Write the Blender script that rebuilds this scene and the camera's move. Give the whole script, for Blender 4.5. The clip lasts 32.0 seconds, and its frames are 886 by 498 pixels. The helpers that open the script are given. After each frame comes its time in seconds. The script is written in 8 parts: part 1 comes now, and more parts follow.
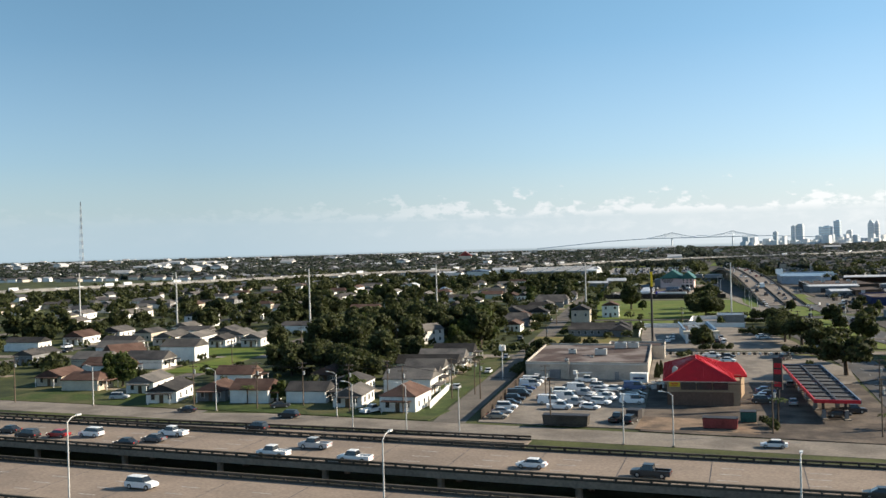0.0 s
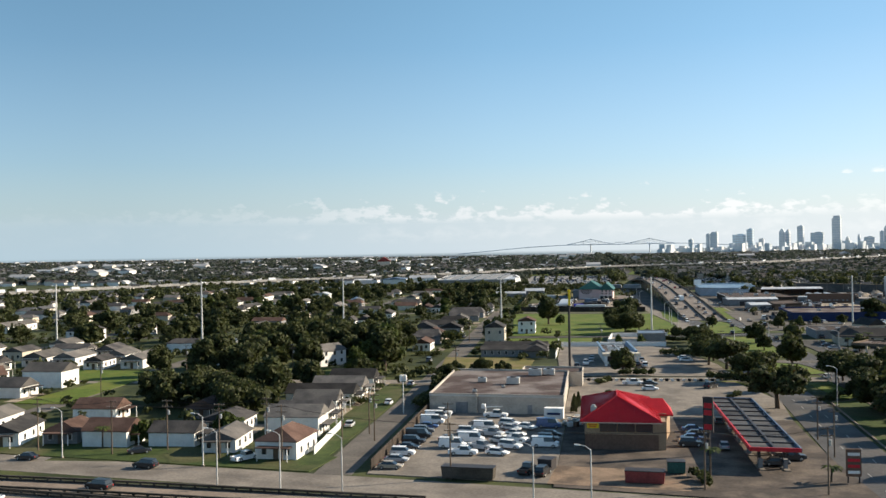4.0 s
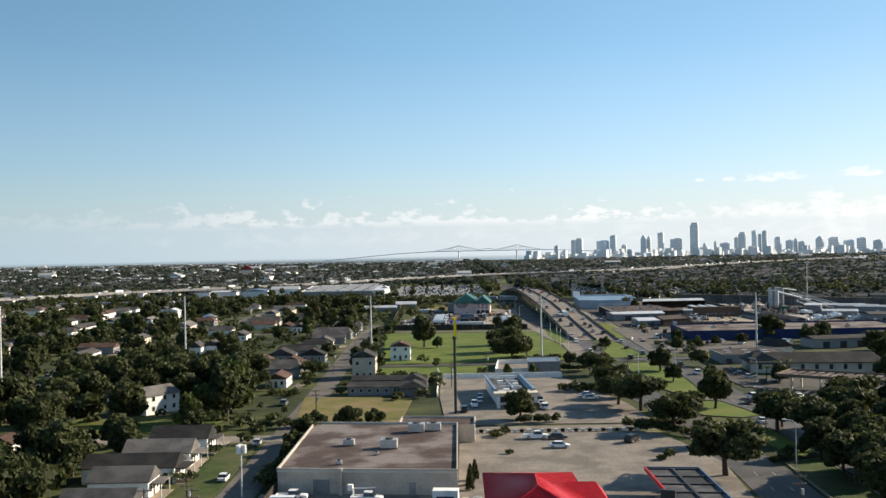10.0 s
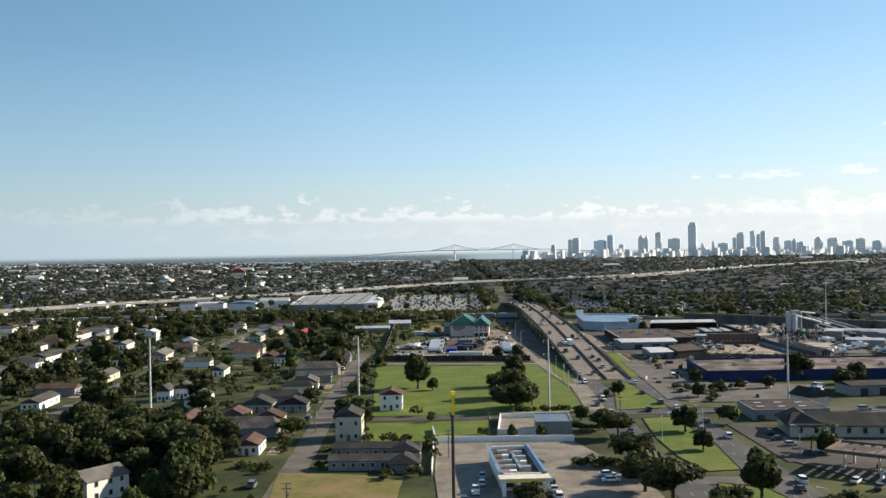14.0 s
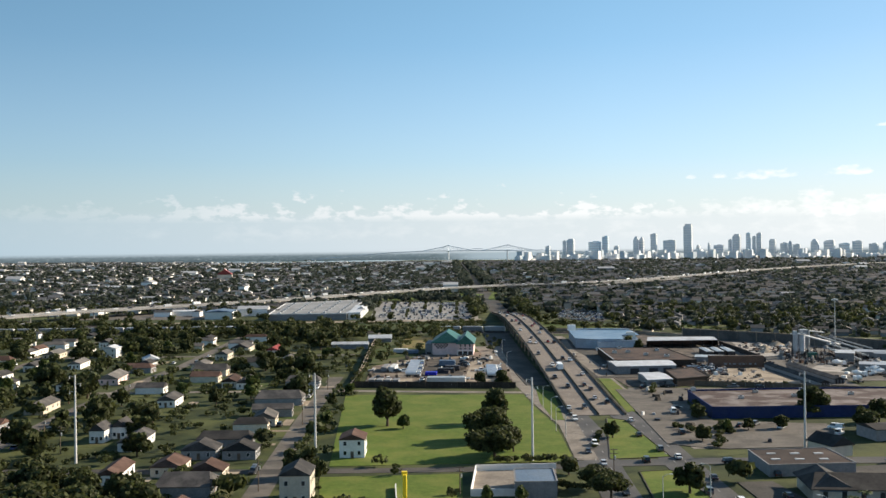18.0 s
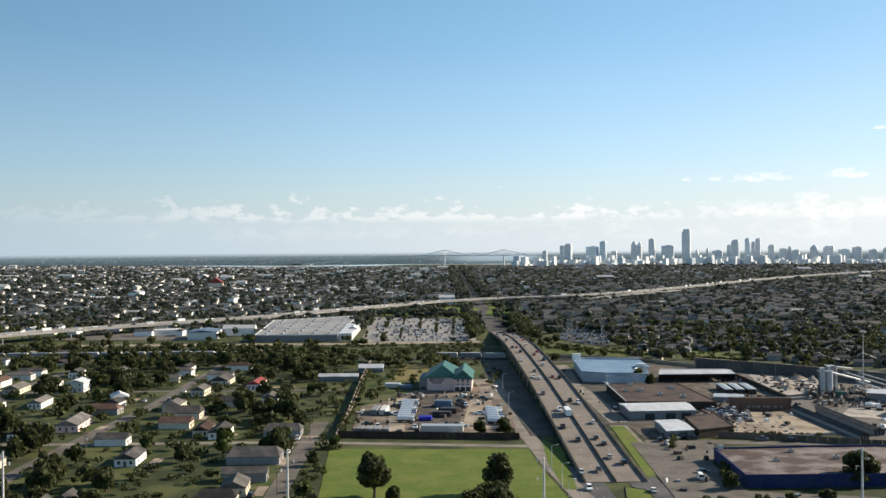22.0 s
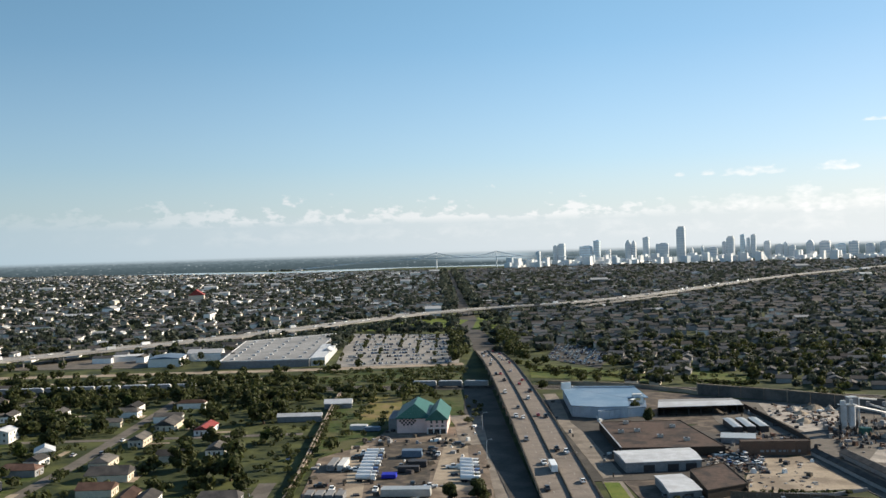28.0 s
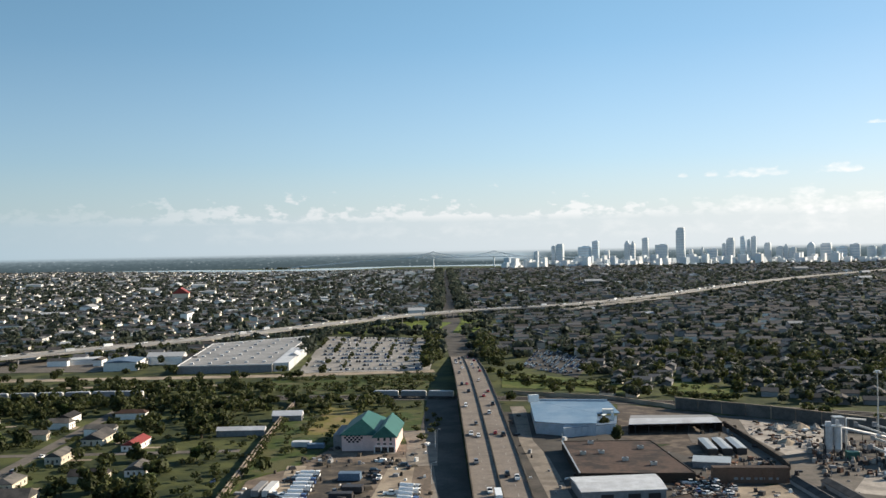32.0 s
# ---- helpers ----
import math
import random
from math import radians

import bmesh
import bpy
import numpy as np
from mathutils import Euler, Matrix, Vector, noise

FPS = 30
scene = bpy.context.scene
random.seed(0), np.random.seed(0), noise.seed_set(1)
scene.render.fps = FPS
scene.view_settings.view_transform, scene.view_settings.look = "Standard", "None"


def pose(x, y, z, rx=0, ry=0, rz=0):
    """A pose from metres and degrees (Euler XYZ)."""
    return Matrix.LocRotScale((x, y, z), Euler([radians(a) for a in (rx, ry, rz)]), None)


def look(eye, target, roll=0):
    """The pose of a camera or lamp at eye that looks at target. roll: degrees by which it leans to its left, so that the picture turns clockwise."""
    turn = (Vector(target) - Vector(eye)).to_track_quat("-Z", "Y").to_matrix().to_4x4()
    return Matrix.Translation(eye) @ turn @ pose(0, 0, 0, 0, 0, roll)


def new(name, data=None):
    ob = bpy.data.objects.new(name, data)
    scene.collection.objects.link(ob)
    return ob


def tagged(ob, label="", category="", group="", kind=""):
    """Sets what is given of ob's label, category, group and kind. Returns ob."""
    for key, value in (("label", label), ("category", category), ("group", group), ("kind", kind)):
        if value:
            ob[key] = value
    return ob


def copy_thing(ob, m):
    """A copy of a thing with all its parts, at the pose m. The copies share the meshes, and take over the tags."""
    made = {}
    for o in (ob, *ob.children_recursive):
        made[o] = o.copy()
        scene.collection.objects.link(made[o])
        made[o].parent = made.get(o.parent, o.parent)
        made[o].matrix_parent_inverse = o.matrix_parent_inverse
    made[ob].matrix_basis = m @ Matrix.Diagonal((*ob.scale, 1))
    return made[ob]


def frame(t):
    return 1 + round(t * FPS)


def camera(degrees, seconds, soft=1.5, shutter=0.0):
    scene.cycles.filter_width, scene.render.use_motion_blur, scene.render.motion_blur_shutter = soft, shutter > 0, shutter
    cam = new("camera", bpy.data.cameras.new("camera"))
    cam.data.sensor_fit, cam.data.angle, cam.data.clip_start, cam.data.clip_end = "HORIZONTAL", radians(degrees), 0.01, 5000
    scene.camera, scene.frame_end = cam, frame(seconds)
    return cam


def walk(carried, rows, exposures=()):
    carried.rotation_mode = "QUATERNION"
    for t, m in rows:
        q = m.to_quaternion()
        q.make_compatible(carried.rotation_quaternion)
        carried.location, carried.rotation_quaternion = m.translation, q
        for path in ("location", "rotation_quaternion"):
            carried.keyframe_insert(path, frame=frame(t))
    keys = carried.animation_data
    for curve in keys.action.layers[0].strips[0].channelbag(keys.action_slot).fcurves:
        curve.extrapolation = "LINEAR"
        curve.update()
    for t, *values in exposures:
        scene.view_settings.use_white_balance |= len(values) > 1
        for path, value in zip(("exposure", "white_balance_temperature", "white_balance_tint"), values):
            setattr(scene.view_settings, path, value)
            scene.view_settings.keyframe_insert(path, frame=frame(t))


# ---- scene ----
cam = camera(48.5, 32.0)
PATH = [
    (0, (77.308, -244.079, 37.3), (76.552, -242.227, 37.294), -1.5),
    (0.5, (76.791, -239.856, 38.216), (76.035, -238.004, 38.213), -1.1),
    (1, (76.08, -235.775, 39.027), (75.327, -233.922, 39.025), -1.0),
    (1.5, (75.473, -231.821, 39.513), (74.723, -229.967, 39.511), -1.0),
    (2, (74.952, -227.974, 39.849), (74.204, -226.119, 39.847), -0.9),
    (2.5, (74.285, -224.506, 40.092), (73.543, -222.649, 40.088), -0.7),
    (3, (73.717, -221.325, 40.286), (73.017, -219.451, 40.283), -0.8),
    (3.5, (73.186, -218.209, 40.373), (72.533, -216.318, 40.371), -0.8),
    (4, (72.541, -214.775, 40.496), (71.935, -212.869, 40.495), -1.0),
    (4.5, (71.725, -210.734, 40.607), (71.161, -208.815, 40.606), -1.1),
    (6.5, (66.361, -193.446, 41.017), (65.921, -191.495, 41.019), -1.2),
    (7, (64.833, -188.663, 41.076), (64.409, -186.708, 41.078), -1.0),
    (7.5, (63.304, -183.543, 41.045), (62.917, -181.581, 41.048), -1.1),
    (8, (61.749, -178.288, 40.987), (61.402, -176.319, 40.99), -1.2),
    (8.5, (60.395, -173.053, 41.119), (60.049, -171.083, 41.122), -1.1),
    (9, (59.113, -167.789, 41.569), (58.767, -165.819, 41.571), -0.9),
    (9.5, (57.996, -162.358, 42.659), (57.65, -160.389, 42.663), -1.0),
    (10, (56.991, -156.917, 44.002), (56.646, -154.947, 44.008), -1.1),
    (11, (54.483, -146.094, 48.041), (54.14, -144.123, 48.043), -0.7),
    (12, (52.746, -136.174, 51.619), (52.406, -134.203, 51.619), -0.8),
    (13, (51.061, -125.875, 55.306), (50.723, -123.904, 55.306), -0.8),
    (14, (49.852, -115.29, 59.018), (49.515, -113.318, 59.016), -0.9),
    (15, (49.91, -103.59, 62.652), (49.577, -101.618, 62.648), -0.9),
    (15.5, (50.319, -97.643, 63.407), (49.989, -95.671, 63.406), -1.1),
    (17.5, (50.546, -75.182, 66.198), (50.22, -73.209, 66.192), -0.6),
    (18, (50.369, -69.352, 67.103), (50.042, -67.379, 67.098), -0.6),
    (19, (49.14, -57.469, 70.378), (48.816, -55.495, 70.374), -0.6),
    (20, (47.228, -45.249, 74.055), (46.905, -43.275, 74.052), -0.5),
    (21, (45.091, -33.611, 77.863), (44.771, -31.637, 77.86), -0.5),
    (22, (42.696, -22.427, 81.321), (42.377, -20.453, 81.319), -0.4),
    (23, (40.565, -11.466, 84.809), (40.249, -9.491, 84.809), -0.6),
    (24, (38.482, -0.295, 87.854), (38.167, 1.68, 87.855), -0.8),
    (25, (38.017, 10.997, 90.539), (37.706, 12.973, 90.543), -1.1),
    (25.5, (38.543, 16.458, 91.238), (38.233, 18.433, 91.242), -1.1),
    (27.5, (43.758, 37.483, 92.875), (43.451, 39.46, 92.874), -1.7),
    (28, (45.72, 42.849, 93.042), (45.412, 44.825, 93.04), -1.6),
    (29, (50.436, 53.973, 93.251), (50.127, 55.949, 93.247), -1.7),
    (30, (55.302, 65.241, 93.502), (54.992, 67.217, 93.497), -1.7),
    (31, (59.927, 76.781, 93.578), (59.617, 78.757, 93.571), -1.5),
    (31.5, (61.676, 82.49, 93.614), (61.364, 84.466, 93.609), -1.3),
    (32, (62.948, 88.172, 93.669), (62.635, 90.148, 93.665), -1.1),
]
walk(cam, [(t, look(eye, target, roll)) for t, eye, target, roll in PATH], [(0, 0.80), (20, 0.80), (25, 0.74), (32, 0.70)])

# ---- light ----
SUN_AZ = (0.86, 0.50)
SUN_EL = radians(25)
sun = new("sun", bpy.data.lights.new("sun", "SUN"))
sun.data.energy, sun.data.angle, sun.data.color = 5.0, radians(0.55), (1.0, 0.87, 0.69)
scene.view_settings.exposure = 0.80
sun_dir = Vector((SUN_AZ[0], SUN_AZ[1], math.tan(SUN_EL) * math.hypot(*SUN_AZ)))
sun.matrix_world = look(sun_dir * 100, (0, 0, 0))

world = bpy.data.worlds.new("sky")
scene.world = world
world.use_nodes = True
W, WL = world.node_tree.nodes, world.node_tree.links
W.clear()


def wmath(op, a, b=None, clamp=False):
    n = W.new("ShaderNodeMath")
    n.operation, n.use_clamp = op, clamp
    for i, x in enumerate((a, b)):
        if x is None:
            continue
        if isinstance(x, (int, float)):
            n.inputs[i].default_value = x
        else:
            WL.new(x, n.inputs[i])
    return n.outputs[0]


def wramp(x, stops):
    n = W.new("ShaderNodeValToRGB")
    els = n.color_ramp.elements
    while len(els) < len(stops):
        els.new(0.5)
    for e, (p, c) in zip(els, stops):
        e.position, e.color = p, (c if isinstance(c, tuple) else (c, c, c, 1))
    WL.new(x, n.inputs[0])
    return n.outputs[0]


def wmix(f, a, b):
    n = W.new("ShaderNodeMix")
    n.data_type = "RGBA"
    for s, x in ((n.inputs[0], f), (n.inputs[6], a), (n.inputs[7], b)):
        if isinstance(x, (tuple, float, int)):
            s.default_value = x
        else:
            WL.new(x, s)
    return n.outputs[2]


sky = W.new("ShaderNodeTexSky")
sky.sky_type, sky.sun_disc = "NISHITA", False
sky.sun_elevation, sky.sun_rotation = SUN_EL, math.atan2(SUN_AZ[0], SUN_AZ[1])
sky.altitude, sky.air_density, sky.dust_density, sky.ozone_density = 20, 1.0, 0.4, 3.0
coord = W.new("ShaderNodeTexCoord")
sep = W.new("ShaderNodeSeparateXYZ")
WL.new(coord.outputs["Generated"], sep.inputs[0])
dx, dy, dz = sep.outputs
# a row of small flat-based puffs, heaps of cumulus on the sunny side and a few loose clouds above them
stretch = W.new("ShaderNodeVectorMath")
stretch.operation = "MULTIPLY"
stretch.inputs[1].default_value = (30, 30, 62)
WL.new(coord.outputs["Generated"], stretch.inputs[0])


def wnoise(scale, detail, rough):
    n = W.new("ShaderNodeTexNoise")
    n.inputs["Scale"].default_value, n.inputs["Detail"].default_value, n.inputs["Roughness"].default_value = scale, detail, rough
    WL.new(stretch.outputs[0], n.inputs["Vector"])
    return n.outputs[0]


puff = wnoise(1.9, 7, 0.55)
soft = wnoise(0.8, 4, 0.6)
wisp = wnoise(3.4, 8, 0.6)
top = wmath("ADD", 0.0275, wmath("MULTIPLY", wmath("MAXIMUM", wmath("SUBTRACT", wmath("ADD", wmath("MULTIPLY", puff, 0.65), wmath("MULTIPLY", soft, 0.35)), 0.425), 0.0), 0.150))
row = wmath("MULTIPLY", wmath("MULTIPLY", wmath("SUBTRACT", top, dz), 95.0, True), wmath("MULTIPLY", wmath("SUBTRACT", dz, 0.0250), 150.0, True))
row = wmath("MULTIPLY", row, wramp(wmath("ADD", dx, 0.6), [(0.0, 0.1), (0.14, 0.35), (0.24, 0.9), (0.60, 0.9), (0.68, 0.45)]))
veil = wmath("MULTIPLY", wmath("SUBTRACT", wmath("ADD", wmath("MULTIPLY", puff, 0.5), wmath("MULTIPLY", soft, 0.5)), 0.47), 5.0, True)
veil = wmath("MULTIPLY", wmath("MULTIPLY", veil, wramp(dz, [(0.004, 0.0), (0.012, 0.45), (0.022, 0.40), (0.028, 0.0)])), wramp(wmath("ADD", dx, 0.6), [(0.08, 0.2), (0.25, 1.0)]))
HEAPS = ((0.140, 0.033, 0.034, 0.012), (0.196, 0.033, 0.020, 0.022), (0.222, 0.030, 0.020, 0.013), (0.256, 0.033, 0.030, 0.015), (0.32, 0.034, 0.045, 0.016), (0.152, 0.0645, 0.030, 0.0085), (0.226, 0.066, 0.021, 0.0075), (0.110, 0.0655, 0.009, 0.0050), (0.083, 0.0650, 0.006, 0.0035), (0.33, 0.072, 0.035, 0.008), (0.262, 0.108, 0.016, 0.003))
heap = None
for ax, az, rx, rz in HEAPS:
    u = wmath("DIVIDE", wmath("SUBTRACT", dx, ax), rx)
    v = wmath("DIVIDE", wmath("SUBTRACT", dz, az), rz)
    v = wmath("MAXIMUM", v, wmath("MULTIPLY", v, -2.6))
    q_ = wmath("SUBTRACT", 1.0, wmath("ADD", wmath("MULTIPLY", u, u), wmath("MULTIPLY", v, v)))
    heap = q_ if heap is None else wmath("MAXIMUM", heap, q_)
heap = wmath("ADD", wmath("MAXIMUM", heap, -1.0), wmath("MULTIPLY", wmath("SUBTRACT", wmath("ADD", wmath("MULTIPLY", puff, 0.55), wmath("MULTIPLY", wisp, 0.45)), 0.53), 5.0))
heap = wmath("MULTIPLY", wmath("MULTIPLY", heap, 0.75, True), wmath("ADD", 0.55, wmath("MULTIPLY", wisp, 0.7)))
dens = wmath("ADD", wmath("MAXIMUM", row, heap), veil, True)
haze = wramp(dz, [(0.0, 0.97), (0.026, 0.88), (0.040, 0.56), (0.085, 0.20), (0.20, 0.0)])
mist = wramp(wmath("ADD", dx, 0.6), [(0.02, (0.280, 0.360, 0.412, 1)), (0.45, (0.415, 0.462, 0.492, 1)), (0.88, (0.510, 0.540, 0.555, 1))])
gain = W.new("ShaderNodeVectorMath")
gain.operation = "MULTIPLY"
gain.inputs[1].default_value = (0.0730, 0.0815, 0.0824)
WL.new(sky.outputs[0], gain.inputs[0])
dim = W.new("ShaderNodeVectorMath")
dim.operation = "MULTIPLY"
WL.new(gain.outputs[0], dim.inputs[0])
WL.new(wramp(wmath("ADD", dx, 0.6), [(0.0, 0.88), (0.35, 1.04), (0.6, (1.07, 1.05, 1.05, 1)), (0.88, (1.02, 0.95, 0.95, 1))]), dim.inputs[1])
tint = W.new("ShaderNodeVectorMath")
tint.operation = "MULTIPLY"
WL.new(dim.outputs[0], tint.inputs[0])
WL.new(wramp(dz, [(0.04, (0.97, 0.95, 1.06, 1)), (0.09, (0.97, 0.985, 1.08, 1)), (0.17, (1.0, 1.03, 1.04, 1)), (0.28, (1.01, 1.09, 1.01, 1))]), tint.inputs[1])
c = wmix(haze, tint.outputs[0], mist)
c = wmix(wmath("MULTIPLY", dens, 0.95), c, wramp(wmath("ADD", dx, 0.6), [(0.1, (0.42, 0.46, 0.48, 1)), (0.45, (0.54, 0.555, 0.56, 1)), (0.80, (0.66, 0.655, 0.645, 1))]))
# the land beyond sight, below the horizon: dark woods, pale specks of roofs and a bend of the river
plane = W.new("ShaderNodeCombineXYZ")
WL.new(wmath("MULTIPLY", dx, 190.0), plane.inputs[0])
WL.new(wmath("MULTIPLY", dz, 520.0), plane.inputs[1])
fnz = W.new("ShaderNodeTexNoise")
fnz.inputs["Scale"].default_value, fnz.inputs["Detail"].default_value, fnz.inputs["Roughness"].default_value = 1.0, 6, 0.75
WL.new(plane.outputs[0], fnz.inputs["Vector"])
town = W.new("ShaderNodeTexVoronoi")
town.inputs["Scale"].default_value = 1.5
WL.new(plane.outputs[0], town.inputs["Vector"])
town_sep = W.new("ShaderNodeSeparateColor")
WL.new(town.outputs["Color"], town_sep.inputs[0])
# the land pales towards the horizon, haze put into its colour
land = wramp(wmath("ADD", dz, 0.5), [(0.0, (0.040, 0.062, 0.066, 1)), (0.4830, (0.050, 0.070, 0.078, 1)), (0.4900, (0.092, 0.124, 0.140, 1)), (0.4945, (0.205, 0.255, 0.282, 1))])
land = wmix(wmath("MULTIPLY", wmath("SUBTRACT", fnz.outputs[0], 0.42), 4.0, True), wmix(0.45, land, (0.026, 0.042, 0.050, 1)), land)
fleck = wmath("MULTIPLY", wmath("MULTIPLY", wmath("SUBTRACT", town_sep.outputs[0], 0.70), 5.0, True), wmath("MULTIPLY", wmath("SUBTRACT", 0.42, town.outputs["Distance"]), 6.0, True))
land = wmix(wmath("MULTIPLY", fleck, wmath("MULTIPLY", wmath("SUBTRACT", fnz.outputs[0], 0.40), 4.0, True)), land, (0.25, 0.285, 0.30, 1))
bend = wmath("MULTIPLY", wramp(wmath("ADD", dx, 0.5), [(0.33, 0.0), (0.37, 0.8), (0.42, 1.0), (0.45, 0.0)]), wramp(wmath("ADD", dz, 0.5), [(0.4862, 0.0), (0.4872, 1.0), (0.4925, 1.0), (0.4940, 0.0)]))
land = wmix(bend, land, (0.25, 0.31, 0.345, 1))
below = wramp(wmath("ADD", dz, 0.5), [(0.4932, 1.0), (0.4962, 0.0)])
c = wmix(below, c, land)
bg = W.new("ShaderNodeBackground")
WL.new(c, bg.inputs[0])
wo = W.new("ShaderNodeOutputWorld")
WL.new(bg.outputs[0], wo.inputs[0])

# ---- materials ----
MATS = {}


def mat(name, col, rough=0.85, col2=None, size=2.0, col3=None, size3=25.0, bump=0.0, metal=0.0, vary=0.0, island=0.0, spec=0.2, grain=0.12, emit=None):
    """Surface with grain at the given size in metres, patches at size3, and a shift per object or per island."""
    m = bpy.data.materials.new(name)
    m.use_nodes = True
    n, l = m.node_tree.nodes, m.node_tree.links
    b = n["Principled BSDF"]
    b.inputs["Roughness"].default_value, b.inputs["Metallic"].default_value = rough, metal
    b.inputs["Specular IOR Level"].default_value = spec
    geo = n.new("ShaderNodeNewGeometry")

    def noise_at(s, detail=4):
        t = n.new("ShaderNodeTexNoise")
        t.inputs["Scale"].default_value, t.inputs["Detail"].default_value = 1.0 / s, detail
        l.new(geo.outputs["Position"], t.inputs["Vector"])
        return t.outputs[0]

    def mix(f, a, c2, kind="MIX"):
        x = n.new("ShaderNodeMix")
        x.data_type, x.blend_type = "RGBA", kind
        for s, v in ((x.inputs[0], f), (x.inputs[6], a), (x.inputs[7], c2)):
            if isinstance(v, (tuple, float, int)):
                s.default_value = v if not isinstance(v, tuple) or len(v) == 4 else (*v, 1)
            else:
                l.new(v, s)
        return x.outputs[2]

    def ramp(f, a, z):
        x = n.new("ShaderNodeMapRange")
        x.inputs[1].default_value, x.inputs[2].default_value = a, z
        l.new(f, x.inputs[0])
        return x.outputs[0]

    fine = noise_at(size)
    c = mix(ramp(fine, 0.35, 0.65), col, col2 or tuple(v * (1 - grain) for v in col))
    if col3:
        c = mix(ramp(noise_at(size3, 5), 0.45, 0.62), c, col3)
    grit = noise_at(size * 0.17, 2)
    c = mix(0.22, c, ramp(grit, 0.30, 0.70), "SOFT_LIGHT")
    if vary or island:
        rnd = n.new("ShaderNodeObjectInfo").outputs["Random"] if vary else geo.outputs["Random Per Island"]
        k = n.new("ShaderNodeMapRange")
        k.inputs[3].default_value, k.inputs[4].default_value = 1 - (vary or island), 1 + (vary or island)
        l.new(rnd, k.inputs[0])
        hsv = n.new("ShaderNodeHueSaturation")
        l.new(k.outputs[0], hsv.inputs["Value"])
        l.new(c, hsv.inputs["Color"])
        c = hsv.outputs[0]
    l.new(c, b.inputs["Base Color"])
    if bump:
        bp = n.new("ShaderNodeBump")
        bp.inputs["Strength"].default_value, bp.inputs["Distance"].default_value = 0.6, bump
        l.new(fine, bp.inputs["Height"])
        l.new(bp.outputs[0], b.inputs["Normal"])
    if emit:
        b.inputs["Emission Color"].default_value, b.inputs["Emission Strength"].default_value = (*emit[0], 1), emit[1]
    MATS[name] = m
    return m


GRASS = mat("grass", (0.054, 0.078, 0.018), 0.95, (0.032, 0.050, 0.012), 3.0, (0.088, 0.085, 0.036), 14, 0.05)
LAWN = mat("mown_grass", (0.100, 0.140, 0.020), 0.95, (0.072, 0.108, 0.014), 2.0, (0.125, 0.145, 0.028), 12, 0.03)
DRYGRASS = mat("dry_grass", (0.165, 0.140, 0.042), 0.95, (0.12, 0.115, 0.034), 2.5, (0.20, 0.15, 0.07), 12, 0.04)
GROUND = mat("ground_cover", (0.040, 0.050, 0.017), 0.95, (0.023, 0.031, 0.011), 4.0, (0.078, 0.086, 0.028), 24, 0.05)
ASPHALT = mat("asphalt", (0.066, 0.060, 0.053), 0.9, (0.052, 0.048, 0.043), 4.0, (0.09, 0.08, 0.07), 18)
CONCRETE = mat("concrete_paving", (0.250, 0.216, 0.178), 0.9, (0.205, 0.178, 0.148), 3.0, (0.155, 0.134, 0.112), 9)
DECK = mat("bridge_concrete", (0.275, 0.217, 0.170), 0.9, (0.24, 0.19, 0.15), 3.0, (0.205, 0.163, 0.13), 14)
DECK_B = mat("overpass_concrete", (0.225, 0.190, 0.160), 0.9, (0.195, 0.166, 0.140), 3.0, (0.165, 0.140, 0.119), 12)
BARRIER = mat("weathered_barrier", (0.075, 0.064, 0.05), 0.9, (0.04, 0.035, 0.028), 1.5, (0.10, 0.085, 0.07), 9)
SAND = mat("pale_gravel", (0.36, 0.295, 0.222), 0.95, (0.29, 0.24, 0.18), 3.0, (0.20, 0.16, 0.12), 13)
DIRT = mat("bare_dirt", (0.150, 0.118, 0.092), 0.95, (0.105, 0.083, 0.066), 2.0, (0.21, 0.165, 0.125), 9)
PAINT = mat("road_paint", (0.42, 0.40, 0.37), 0.8, (0.30, 0.28, 0.26), 0.8)
WATER = mat("river_water", (0.26, 0.30, 0.31), 0.14, size=30, spec=0.5)
VIADUCT = mat("grey_viaduct_concrete", (0.34, 0.325, 0.305), 0.9, (0.29, 0.277, 0.26), 4.0, (0.24, 0.23, 0.215), 16)
STAINED = mat("stained_paving", (0.086, 0.069, 0.056), 0.9, (0.060, 0.049, 0.041), 2.5, (0.145, 0.115, 0.090), 7)
WORN = mat("worn_grey_road", (0.150, 0.132, 0.112), 0.9, (0.125, 0.11, 0.094), 3.0, (0.095, 0.084, 0.072), 10)
TALLGRASS = mat("tall_green_grass", (0.084, 0.112, 0.020), 0.95, (0.046, 0.066, 0.014), 3.5, (0.105, 0.112, 0.03), 15, 0.1)
WHITE = mat("white_siding", (0.80, 0.78, 0.74), 0.75, (0.70, 0.68, 0.64), 1.5, vary=0.10)
CREAM = mat("cream_stucco", (0.62, 0.55, 0.44), 0.85, (0.52, 0.46, 0.37), 1.5, vary=0.14)
GREYWALL = mat("grey_siding", (0.25, 0.25, 0.25), 0.8, (0.20, 0.20, 0.205), 1.5, vary=0.2)
PINK = mat("pink_stucco", (0.72, 0.53, 0.49), 0.85, (0.64, 0.47, 0.44), 1.5)
BRICK = mat("brown_brick", (0.17, 0.105, 0.075), 0.9, (0.13, 0.08, 0.058), 0.5)
SHINGLE_L = mat("pale_grey_shingle", (0.112, 0.104, 0.096), 0.92, (0.088, 0.082, 0.076), 1.2, (0.15, 0.136, 0.122), 5, vary=0.3)
TANDIRT = mat("tan_dirt", (0.27, 0.19, 0.13), 0.95, (0.22, 0.155, 0.105), 1.5, (0.12, 0.088, 0.064), 5)
